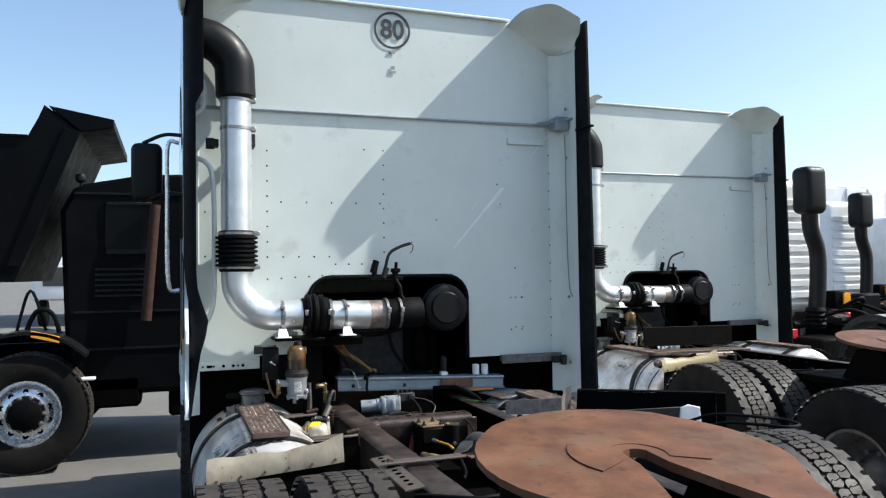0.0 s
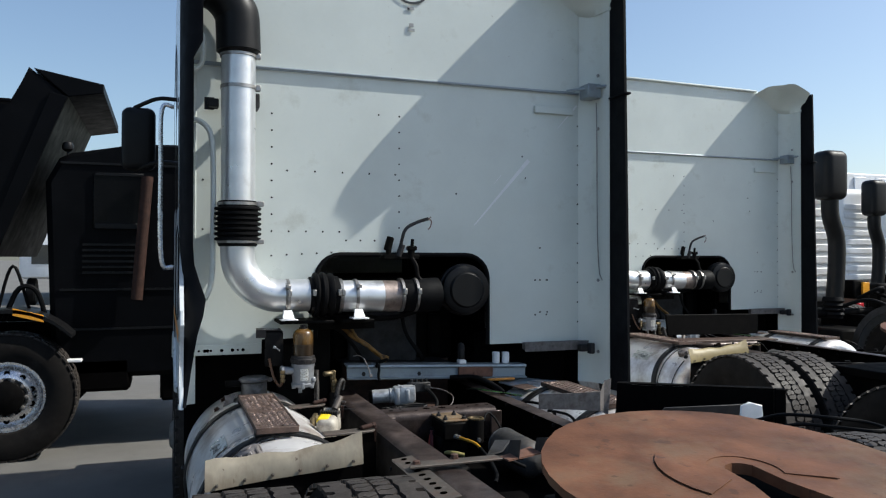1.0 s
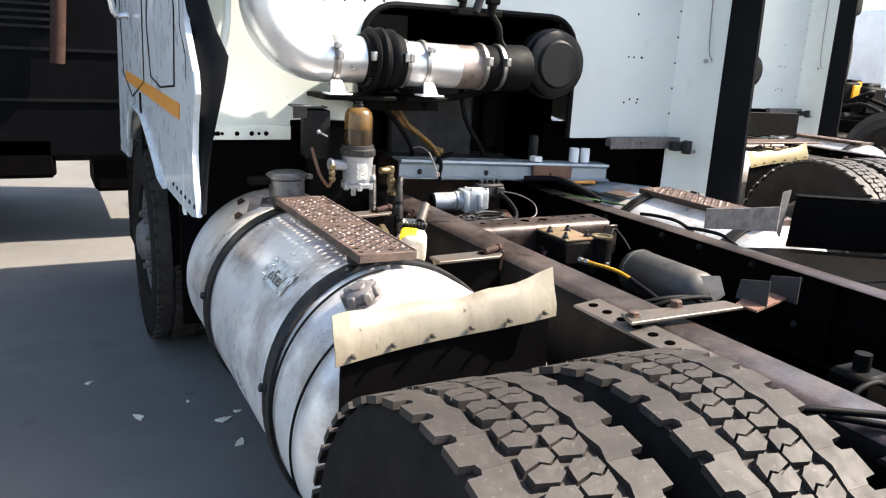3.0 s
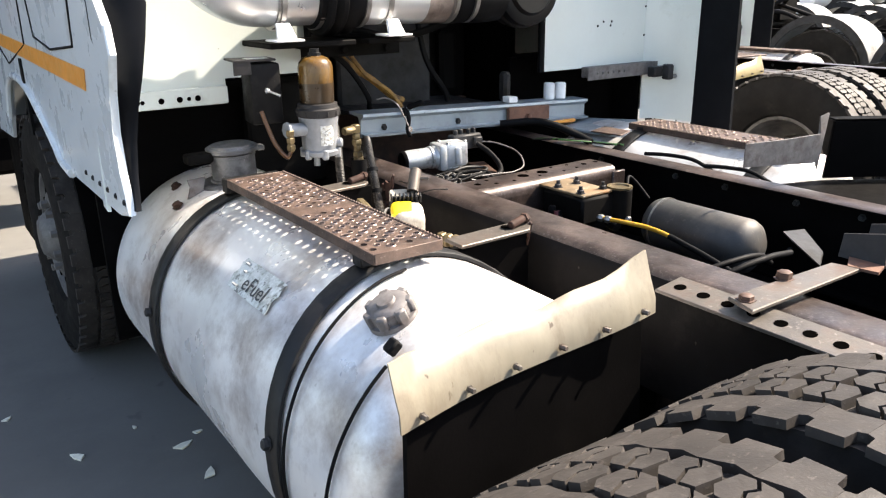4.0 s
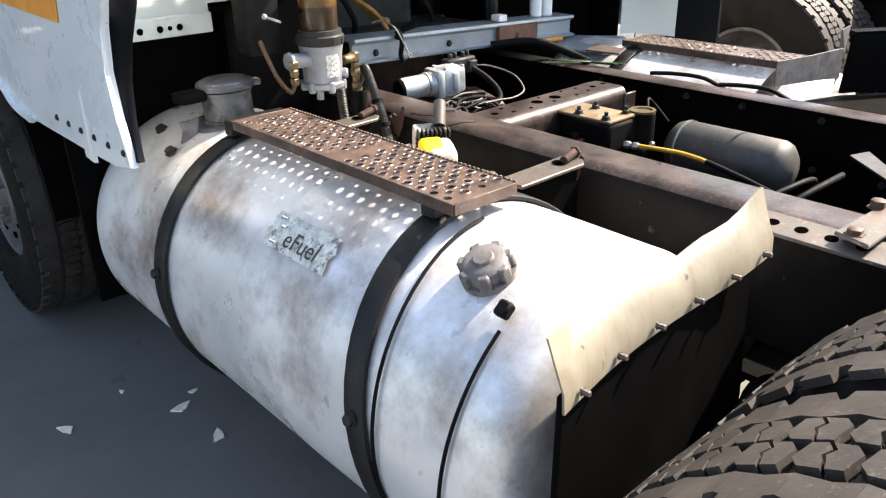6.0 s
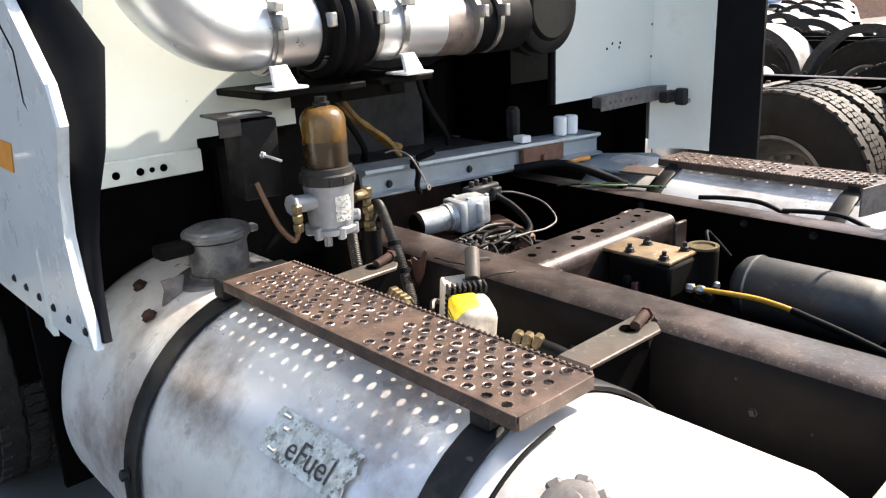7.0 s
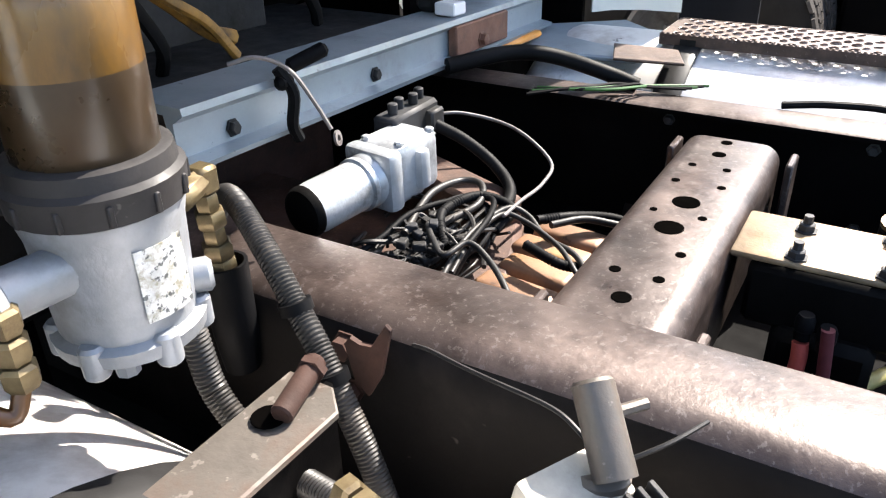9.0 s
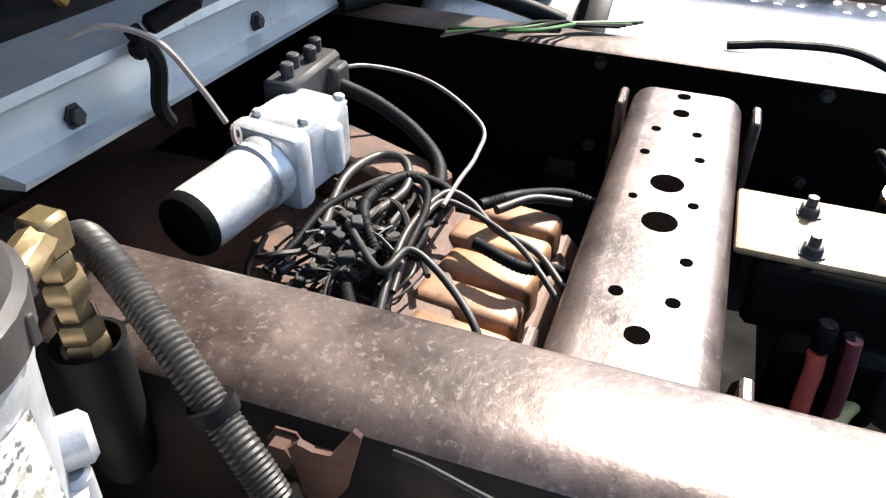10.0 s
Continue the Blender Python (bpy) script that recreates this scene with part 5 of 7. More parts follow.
    for k in range(4):
        lathe(bm, (1.075 - 0.006 * k, 5.515 - 0.022 * k, 0.93), (-0.25, -1, 0), [(0, 0.0125), (0.002, 0.0165), (0.014, 0.0165), (0.018, 0.0125)], 6)
    rod(bm, (1.048, 5.44, 0.935), (1.042, 5.42, 0.895), 0.014, 8, 0.003)
    part("brass_elbow", bm, BRASS, head, "brass elbow on the fuel hose")
    # dark box with a bolt
    FIT[-1] = lambda p: p + Vector((0.014, 0.07, 0.003))
    bm = B()
    box(bm, (0.84, 5.66, 1.155), (0.935, 5.76, 1.335), 0.008, Matrix.Rotation(-0.12, 4, "Z"), seg=2)
    bx = part("relay_box", bm, BLACKBOX, tr, "matt black metal box")
    bm = B()
    slab(bm, [(0.79, 5.662, 1.342), (0.835, 5.657, 1.342), (0.915, 5.65, 1.342), (0.925, 5.74, 1.342), (0.80, 5.77, 1.342)], (0, 0, 0.006), 0.001)
    slab(bm, [(0.789, 5.664, 1.305), (0.84, 5.658, 1.305), (0.84, 5.658, 1.343), (0.789, 5.664, 1.343)], (0, 0.005, 0), 0.001)
    part("box_arm", bm, BOXGREY, bx, "folded grey sheet arm")
    bm = B()
    slab(bm, [(0.835, 5.675, 1.3485), (0.90, 5.665, 1.3485), (0.905, 5.70, 1.3485), (0.85, 5.715, 1.3485), (0.83, 5.70, 1.3485)], (0, 0, 0.0008))
    part("box_sticker", bm, LABEL, bx, "worn pale sticker")
    bm = B()
    box(bm, (0.862, 5.664, 1.305), (0.873, 5.667, 1.325), 0.001)
    rod(bm, (0.885, 5.665, 1.255), (0.903, 5.612, 1.244), 0.0035, 8)
    bolt(bm, (0.885, 5.662, 1.255), (0.3, -1, -0.1), 0.007, 0.006)
    part("box_bolt", bm, CAST, bx, "silver bolt")
    FIT.pop()


def chassis(tr):
    """Rails, cross members, brackets, hoses and air gear between the rails."""
    near = rail(tr, 1.245, 1.39, "frame_rail", "worn brown-far chassis rail, near-black for its deep shade with scuffed top", RAILSIDE)
    # Far rail: its deep shade is put into the near-black web.
    far = rail(tr, 2.185, 2.085, "frame_rail", "far chassis rail, near-black for its deep shade", FRAMESHADE)
    # perforated cross member
    bm = B()
    y0, y1, r = 5.325, 5.478, 0.03
    zt = 0.952
    prof = [(y0, 0.80), (y0, zt - r)] + [(y0 + r - r * math.cos(a), zt - r + r * math.sin(a)) for a in (radians(k) for k in range(15, 91, 15))] + [(y1 - r + r * math.sin(a), zt - r + r * math.cos(a)) for a in (radians(k) for k in range(0, 91, 15))] + [(y1, 0.80)]
    grid = [[(x, y, z) for y, z in prof] for x in (1.35, 1.45, 1.62, 1.84, 1.985)]
    sheet(bm, grid, (0, 0, -0.008))
    xm = part("cross_member", bm, FRAMETOP, tr, "scuffed bare steel cross member with punched holes", angle=50)
    bm = B()
    for x, y, q in ((1.371, 5.40, 0.012), (1.437, 5.401, 0.0115), (1.493, 5.428, 0.007), (1.493, 5.376, 0.007), (1.562, 5.37, 0.0065), (1.627, 5.403, 0.019), (1.712, 5.404, 0.019), (1.671, 5.437, 0.005), (1.672, 5.372, 0.006), (1.782, 5.373, 0.006), (1.781, 5.438, 0.006), (1.85, 5.381, 0.006), (1.85, 5.432, 0.006), (1.908, 5.406, 0.0105), (1.965, 5.407, 0.009)):
        lathe(bm, (x, y, zt - 0.0002), (0, 0, 1), [(0, q), (0.0012, q), (0.0012, 0.0005)], 16)
    part("punched_hole", bm, HOLE, xm, kind="stuff")
    bm = B()
    for x in (1.405, 1.975):
        for y in (5.30, 5.485):
            box(bm, (x - 0.03, y, 0.82), (x + 0.03, y + 0.012, 0.938), 0.003)
    part("end_cleat", bm, FRAMETOP, xm)
    for y in (2.0, 6.4, 6.9):
        bm = B()
        box(bm, (1.31, y, 0.72), (2.09, y + 0.12, 0.9), 0.01)
        part("cross_member", bm, FRAMESHADE, tr)
    bm = B()
    for y in (4.55, 4.75, 5.0, 5.2, 5.55):
        for z in (0.912, 0.76):
            bolt(bm, (2.151, y, z), (-1, 0, 0), 0.009, 0.01)
    for y in (4.72, 5.12):
        bolt(bm, (1.244, y, 0.85), (-1, 0, 0), 0.007, 0.005)
    part("frame_bolt", bm, DULL, far, kind="stuff")
    # Dark sheets added low down to hide sunlit ground between the rails.
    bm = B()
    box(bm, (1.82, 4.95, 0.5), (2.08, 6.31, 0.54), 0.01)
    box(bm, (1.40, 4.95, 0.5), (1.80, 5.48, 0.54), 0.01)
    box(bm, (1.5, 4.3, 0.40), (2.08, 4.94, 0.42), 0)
    part("under_tray", bm, FRAMESHADE, tr)
    # Added sheet before the far web, hiding the bright tank behind it.
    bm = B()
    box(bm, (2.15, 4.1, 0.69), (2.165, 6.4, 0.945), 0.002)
    part("web_liner", bm, FRAMESHADE, tr)
    # outrigger brackets from the near rail to the tank
    for y, xe, sh in ((4.93, 1.0, 0.0), (5.585, 0.95, -0.09)):
        bm = B()
        slab(bm, [(xe, y - 0.035, 0.962), (1.20 + sh, y - 0.045, 0.968), (1.225 + sh, y - 0.02, 0.968), (1.225 + sh, y + 0.03, 0.968), (xe, y + 0.035, 0.962)], (0, 0, 0.009), 0.002)
        part("tank_bracket", bm, RUSTPALE, tr, "bare rusty steel tank bracket")
        bm = B()
        lathe(bm, (1.165 + sh, y + 0.002, 0.9775), (0, 0, 1), [(0, 0.016), (0.0008, 0.015), (0.0008, 0.0005)], 14)
        part("bracket_hole", bm, HOLE, tr)
        bm = B()
        slab(bm, [(1.226, y + 0.04, 0.945), (1.226, y + 0.031, 0.956), (1.226, y + 0.02, 0.95), (1.226, y + 0.004, 0.952), (1.226, y - 0.014, 0.985), (1.226, y - 0.02, 0.98), (1.226, y - 0.006, 0.92), (1.226, y + 0.013, 0.886), (1.226, y + 0.03, 0.90)], (0.006, 0, 0), 0.001)
        bolt(bm, (1.244, y + 0.05, 0.93), (-1, 0, 0), 0.013, 0.016)
        bolt(bm, (1.244, y + 0.05, 0.87), (-1, 0, 0), 0.013, 0.016)
        part("head_boss", bm, DARKRUST, tr)
        bm = B()
        rod(bm, (1.165 + sh, y - 0.012, 0.984), (1.232 + sh, y + 0.002, 0.993), 0.0105, 12, 0.002)
        lathe(bm, (1.217 + sh, y - 0.002, 0.991), (1, 0.2, 0.1), [(0, 0.014), (0.008, 0.014)], 6)
        part("bracket_rod", bm, DARKRUST, tr, "rusty bolt through the bracket")
        bm = B()
        slab(bm, [(1.0, y - 0.005, 0.95), (1.235 + 0.9 * sh, y - 0.005, 0.96), (1.235 + 0.9 * sh, y - 0.005, 0.72), (1.14, y - 0.005, 0.72)], (0, 0.012, 0), 0.002)
        part("bracket_web", bm, FRAMESHADE, tr)
    # heated fuel regulator with its yellow-labelled housing
    bm = B()
    turn = Matrix.Rotation(radians(-28), 4, "Z") @ Matrix.Rotation(radians(14), 4, "X")
    org = Vector((1.11, 5.34, 0.95))

    def pump_box(bm, lo, hi, bv, seg=1):
        vs = box(bm, lo, hi, bv, seg=seg)
        bmesh.ops.transform(bm, matrix=Matrix.Translation(org) @ turn, verts=vs)

    pump_box(bm, (-0.03, -0.025, -0.06), (0.05, 0.025, 0.045), 0.006, 2)
    reg = part("fuel_pump", bm, CREAM, tr, "small cream fuel pump with cooling ribs and yellow label")
    bm = B()
    pump_box(bm, (-0.03, -0.035, -0.06), (0.05, -0.026, 0.05), 0.002)
    for k in range(8):
        pump_box(bm, (-0.03 + 0.0115 * k, -0.05, 0.038), (-0.025 + 0.0115 * k, -0.026, 0.058), 0.001)
        pump_box(bm, (-0.034, -0.05, -0.055 + 0.0125 * k), (-0.024, -0.034, -0.05 + 0.0125 * k), 0.001)
    part("cooling_fin", bm, DULL, reg)
    bm = B()
    pump_box(bm, (-0.03, -0.132, -0.062), (0.06, -0.036, 0.044), 0.026, 4)
    part("pump_cover", bm, CREAM, reg)
    bm = B()
    pump_box(bm, (-0.0318, -0.115, -0.056), (0.034, -0.04, 0.0462), 0.016, 4)
    part("yellow_label", bm, YELLOW, reg, "bright yellow warning label")
    bm = B()
    for k in range(4):
        pump_box(bm, (-0.033, -0.098, 0.016 - 0.013 * k), (-0.0315, -0.05 - 0.008 * (k % 2), 0.0185 - 0.013 * k), 0)
    part("label_print", bm, INK, reg)
    bm = B()
    lathe(bm, (1.128, 5.302, 0.998), (0.5, 0.5, 0.72), [(0.014, 0.001), (0.014, 0.012), (0, 0.0125), (0, 0.0165), (0.07, 0.0165), (0.073, 0.014), (0.073, 0.001)], 20)
    lathe(bm, (1.135, 5.316, 0.975), (0.2, 0.1, 1), [(0, 0.018), (0.004, 0.024), (0.014, 0.024), (0.018, 0.019)], 14)
    rod(bm, (1.163, 5.315, 1.03), (1.182, 5.30, 1.03), 0.005, 8)
    part("pump_pipe", bm, RUSTPALE, reg, "bare rusty pipe stub")
    bm = B()
    hose(bm, [(1.15, 5.315, 0.985), (1.18, 5.28, 1.0), (1.22, 5.26, 1.0)], 0.002, 6, 5)
    hose(bm, [(1.06, 5.36, 0.9), (1.1, 5.4, 0.93), (1.15, 5.39, 0.9)], 0.006, 6, 5)
    hose(bm, [(1.236, 5.545, 0.965), (1.228, 5.52, 0.972), (1.214, 5.478, 0.978), (1.20, 5.44, 0.986), (1.172, 5.37, 1.003), (1.155, 5.335, 1.0)], 0.0022, 6, 5)
    part("pump_wire", bm, HOSE, reg)
    bm = B()
    hose(bm, [(1.165, 5.15, 0.875), (1.175, 5.09, 0.865), (1.185, 5.02, 0.84), (1.2, 4.95, 0.78)], 0.018, 12, 5)
    part("pump_hose", bm, RUBBER, reg)
    bm = B()
    for k in range(3):
        lathe(bm, (1.145 + 0.007 * k, 5.20 - 0.022 * k, 0.885), (0.3, -1, -0.1), [(0, 0.015), (0.003, 0.02), (0.015, 0.02), (0.02, 0.014)], 6)
    part("brass_fitting", bm, BRASS, reg)
    # air valve with its gold top plate
    FIT.append(lambda p: p - Vector((0, 0, 0.014)))
    bm = B()
    box(bm, (1.62, 5.12, 0.86), (1.77, 5.30, 0.945), 0.008)
    rod(bm, (1.79, 5.13, 0.84), (1.79, 5.13, 0.955), 0.04, 18, 0.004)
    rod(bm, (1.70, 5.09, 0.87), (1.70, 5.05, 0.86), 0.016, 10)
    box(bm, (1.60, 5.14, 0.76), (1.76, 5.26, 0.87), 0.012)
    av = part("air_valve", bm, GREASE, tr, "black air valve with brass-coloured top plate")
    bm = B()
    box(bm, (1.625, 5.125, 0.946), (1.755, 5.325, 0.956), 0.006, seg=2)
    part("top_plate", bm, GOLD, av, "weathered gold-coloured plate")
    bm = B()
    for x, y in ((1.639, 5.15), (1.735, 5.15), (1.64, 5.25), (1.72, 5.25)):
        rod(bm, (x, y, 0.955), (x, y, 0.978), 0.006, 8)
        bolt(bm, (x, y, 0.956), (0, 0, 1), 0.011, 0.01)
    part("plate_bolt", bm, DULL, av)
    bm = B()
    lathe(bm, (1.79, 5.13, 0.955), (0, 0, 1), [(0, 0.04), (0.006, 0.04), (0.006, 0.03), (0.001, 0.028), (0.001, 0.001)], 18)
    part("valve_cap", bm, BRASS, av)
    for pts, r, m, nm in (([(1.675, 5.10, 0.885), (1.684, 5.05, 0.886), (1.706, 4.955, 0.886), (1.705, 4.89, 0.884), (1.70, 4.845, 0.88)], 0.0068, YELHOSE, "yellow_air_hose"),
                          ([(1.592, 5.222, 0.87), (1.588, 5.22, 0.85), (1.584, 5.22, 0.81), (1.58, 5.215, 0.7), (1.58, 5.21, 0.6)], 0.01, REDHOSE, "red_air_hose"),
                          ([(1.585, 5.196, 0.9), (1.584, 5.19, 0.84), (1.584, 5.186, 0.76), (1.58, 5.18, 0.65)], 0.008, PURPLE, "purple_air_hose"),
                          ([(1.72, 5.10, 0.79), (1.674, 5.123, 0.80), (1.63, 5.15, 0.80), (1.585, 5.18, 0.795), (1.54, 5.2, 0.75), (1.5, 5.22, 0.64)], 0.01, OLIVE, "olive_air_hose"),
                          ([(1.80, 5.10, 0.9), (1.86, 5.16, 0.97), (1.90, 5.16, 0.95), (1.92, 5.12, 0.9)], 0.005, RUBBER, "thin_hose"),
                          ([(1.702, 4.856, 0.881), (1.698, 4.82, 0.876), (1.69, 4.72, 0.86), (1.66, 4.58, 0.84), (1.62, 4.5, 0.83)], 0.0085, RUBBER, "black_air_hose")):
        bm = B()
        hose(bm, pts, r, 10, 7)
        part(nm, bm, m, av)
    bm = B()
    for p, d in (((1.672, 5.105, 0.885), (0.2, -1, 0)), ((1.677, 5.08, 0.885), (0.2, -1, 0)), ((1.79, 5.10, 0.86), (0, -1, 0))):
        lathe(bm, p, d, [(0, 0.009), (0.003, 0.0115), (0.016, 0.0115), (0.02, 0.009)], 6)
    part("hose_nut", bm, CLAMP, av)
    for y, z in ((5.222, 0.932), (5.196, 0.922)):
        bm = B()
        lathe(bm, (1.592, y, z - 0.022), (-0.02, 0, -1), [(0, 0.001), (0.0, 0.009), (0.006, 0.0115), (0.02, 0.0115), (0.022, 0.0098), (0.034, 0.0095), (0.035, 0.008)], 14)
        part("hose_boot", bm, RUBBER, av)
    FIT.pop()
    # air reservoir
    bm = B()
    L = 0.39
    lathe(bm, (1.90, 4.70, 0.825), (0, 1, 0), [(0, 0.001), (0.008, 0.052), (0.026, 0.074), (0.045, 0.082), (L - 0.045, 0.082), (L - 0.026, 0.074), (L - 0.008, 0.052), (L, 0.001)], 32, cap=False)
    at = part("air_reservoir", bm, AIRTANK, tr, "grey dusty compressed-air reservoir", angle=50)
    bm = B()
    for y, w in ((5.03, 0.006),):
        lathe(bm, (1.90, y, 0.825), (0, 1, 0), [(0, 0.081), (0, 0.085), (w, 0.085), (w, 0.081)], 32, cap=False)
    part("reservoir_band", bm, CLAMP, at)
    # plate with slots on the rail, flat bar across with its bolt, angled plates
    bm = B()
    slab(bm, [(1.175, 3.93, 0.949), (1.255, 3.93, 0.958), (1.255, 4.47, 0.958), (1.175, 4.47, 0.949)], (0, 0, 0.007), 0.001)
    sp = part("slotted_plate", bm, RUSTPALE, tr, "grey steel plate with punched slots")
    bm = B()
    for k in range(9):
        y = 3.99 + 0.056 * k
        lathe(bm, (1.213, y, 0.9595), (-0.11, 0, 1), [(0, 0.0125), (0.002, 0.0125), (0.002, 0.0005)], 12)
    part("slot", bm, HOLE, sp, kind="stuff")
    bm = B()
    slab(bm, [(1.18, 4.252, 0.972), (1.545, 4.246, 0.975), (1.53, 4.303, 0.975), (1.203, 4.32, 0.972)], (0, 0, 0.009), 0.002)
    fb = part("flat_bar", bm, RUSTPALE, tr, "rusty flat steel bar across the frame")
    bm = B()
    bolt(bm, (1.215, 4.29, 0.981), (0, 0, 1), 0.014, 0.01)
    bolt(bm, (1.37, 4.31, 0.981), (0, 0, 1), 0.015, 0.016)
    part("bar_bolt", bm, GEARBOX, fb)
    bm = B()
    slab(bm, [(1.50, 4.31, 0.982), (1.58, 4.35, 0.985), (1.655, 4.44, 1.0), (1.60, 4.46, 1.0)], (0.004, 0, -0.006))
    part("bent_plate", bm, DULL, fb)
    bm = B()
    slab(bm, [(1.545, 4.21, 0.985), (1.70, 4.25, 0.99), (1.70, 4.35, 0.99), (1.535, 4.27, 0.985)], (0, 0, -0.006))
    ch = part("rusty_channel", bm, RUST, tr, "rusty bent steel bracket")
    for x in (1.588, 1.702):
        bm = B()
        slab(bm, [(x, 4.22, 0.98), (x, 4.32, 0.98), (x + 0.012, 4.32, 1.03), (x + 0.014, 4.23, 1.05)], (0.005, 0, 0), 0.001)
        part("bent_plate", bm, BOXGREY, ch)
    bm = B()
    for pts, r in (([(1.4, 4.6, 0.8), (1.5, 4.52, 0.9), (1.62, 4.5, 0.92), (1.75, 4.52, 0.9)], 0.008), ([(1.38, 4.75, 0.78), (1.5, 4.6, 0.88), (1.66, 4.56, 0.9), (1.8, 4.6, 0.84)], 0.0075),
                   ([(1.17, 3.79, 0.972), (1.20, 3.769, 0.977), (1.283, 3.72, 0.976), (1.361, 3.668, 0.977), (1.45, 3.67, 0.975), (1.56, 3.70, 0.94)], 0.0075), ([(1.22, 3.76, 0.966), (1.326, 3.655, 0.966), (1.41, 3.62, 0.97), (1.6, 3.62, 0.95)], 0.007),
                   ([(1.5, 4.15, 0.7), (1.46, 4.08, 0.86), (1.42, 4.0, 0.9), (1.42, 3.9, 0.8), (1.45, 3.85, 0.65)], 0.006), ([(1.46, 3.91, 0.86), (1.5, 3.9, 0.892), (1.536, 3.9, 0.91), (1.59, 3.9, 0.913), (1.645, 3.9, 0.885)], 0.007)):
        hose(bm, pts, r, 10, 7)
    part("air_line", bm, RUBBER, tr, "black air line")
    bm = B()
    box(bm, (1.58, 3.92, 0.82), (1.68, 4.02, 0.91), 0.012)
    rod(bm, (1.63, 3.97, 0.9), (1.63, 3.97, 0.95), 0.02, 10)
    box(bm, (1.40, 4.46, 0.84), (1.5, 4.55, 0.9), 0.01)
    part("brake_valve", bm, GREASE, tr)
    # Added plate; it keeps the frame below the coupling black.
    bm = B()
    slab(bm, [(1.12, 2.9, 0.93), (1.62, 2.9, 0.93), (1.62, 3.6, 0.93), (1.46, 3.635, 0.93), (1.12, 3.60, 0.93)], (0, 0, 0.055), 0.006)
    part("mount_plate", bm, FRAMESHADE, tr, "near-black plate added to darken the frame below the coupling")
    # starter motor, wiring nest, gearbox top
    d = Vector((0.98, -0.14, 0.03)).normalized()
    bm = B()
    p0 = Vector((1.452, 5.862, 0.945))
    lathe(bm, p0, d, [(0, 0.028), (0.004, 0.036), (0.02, 0.038), (0.10, 0.038), (0.104, 0.042), (0.112, 0.042), (0.116, 0.038), (0.124, 0.042), (0.134, 0.042)], 24)
    mo = part("shift_motor", bm, CAST, tr, "silver gear shift motor")
    # End cap blackened to stand for the motor's shaded end.
    bm = B()
    lathe(bm, p0 - d * 0.012, d, [(0.004, 0.001), (0.003, 0.026), (0.006, 0.034), (0.012, 0.0375), (0.018, 0.0382), (0.018, 0.037)], 24)
    part("motor_end", bm, GREASE, mo, "motor end cap, near-black for its shaded end")
    bm = B()
    q = axis_turn(d)
    for lo, hi, bv in (((-0.048, -0.048, 0.128), (0.048, 0.048, 0.16), 0.01), ((-0.042, -0.042, 0.15), (0.046, 0.05, 0.25), 0.014), ((-0.055, -0.03, 0.19), (0.03, 0.035, 0.215), 0.008), ((-0.02, -0.06, 0.15), (0.034, -0.036, 0.24), 0.01)):
        vs = box(bm, lo, hi, bv, seg=2)
        bmesh.ops.transform(bm, matrix=Matrix.Translation(p0) @ q, verts=vs)
    for k in range(4):
        pp = p0 + d * (0.165 + 0.07 * (k // 2)) + Vector((0, 0.03 * (-1) ** k, 0.042))
        bolt(bm, pp, (0, 0, 1), 0.0075, 0.01)
    part("motor_housing", bm, CAST, mo, "cast aluminium housing")
    bm = B()
    box(bm, (1.672, 5.852, 0.955), (1.805, 5.898, 1.012), 0.006)
    box(bm, (1.76, 5.838, 0.965), (1.80, 5.856, 1.0), 0.004)
    for k in range(4):
        rod(bm, (1.695 + 0.03 * k, 5.872 + 0.008 * (k % 2), 1.01), (1.695 + 0.03 * k, 5.872 + 0.008 * (k % 2), 1.03), 0.0085, 10, 0.002)
    part("connector_block", bm, DULL, mo, "dark grey connector block with stub terminals")
    bm = B()
    box(bm, (1.42, 5.5, 0.70), (1.83, 6.3, 0.79), 0.02)
    box(bm, (1.45, 5.62, 0.78), (1.78, 5.72, 0.835), 0.012, Matrix.Rotation(0.35, 4, "Z"))
    box(bm, (1.75, 5.68, 0.79), (1.83, 5.95, 0.88), 0.008, Matrix.Rotation(-0.4, 4, "Z"))
    # Upright sheet added to hide the ground behind the gearbox.
    box(bm, (1.39, 6.32, 0.3), (2.08, 6.35, 1.08), 0)
    gb = part("gearbox", bm, GEARBOX, tr, "rust-brown gearbox casing")
    for k in range(5):
        bm = B()
        xx = 1.505 + 0.064 * k
        box(bm, (xx - 0.026, 5.525, 0.78), (xx + 0.026, 5.645 + 0.01 * (k % 2), 0.842), 0.012, Matrix.Rotation(-0.12, 4, "Z"), seg=3)
        part("gearbox_rib", bm, OCHRE, gb, "ochre-stained casting rib")
    bm = B()
    rng = random.Random(5)
    for k in range(56):
        a0 = rng.uniform(0, 6.28)
        c0 = Vector((1.598 + rng.uniform(-0.08, 0.06), 5.745 + rng.uniform(-0.06, 0.06), 0.862 + rng.uniform(-0.015, 0.025)))
        ra, rb = rng.uniform(0.03, 0.085), rng.uniform(0.02, 0.06)
        n = rng.randint(4, 6)
        hose(bm, [c0 + Vector((ra * math.cos(a0 + 0.8 * i), rb * math.sin(a0 + 0.8 * i), 0.012 * math.sin(i * 1.7 + k))) for i in range(n)], rng.choice((0.0018, 0.0026, 0.0038)), 6, 5)
    for k in range(22):
        c0 = (1.57 + rng.uniform(-0.07, 0.06), 5.745 + rng.uniform(-0.05, 0.05), 0.872 + rng.uniform(-0.01, 0.02))
        box(bm, (c0[0] - 0.009, c0[1] - 0.006, c0[2] - 0.005), (c0[0] + 0.009, c0[1] + 0.006, c0[2] + 0.006), 0.002, Matrix.Rotation(rng.uniform(0, 3), 4, "Z"))
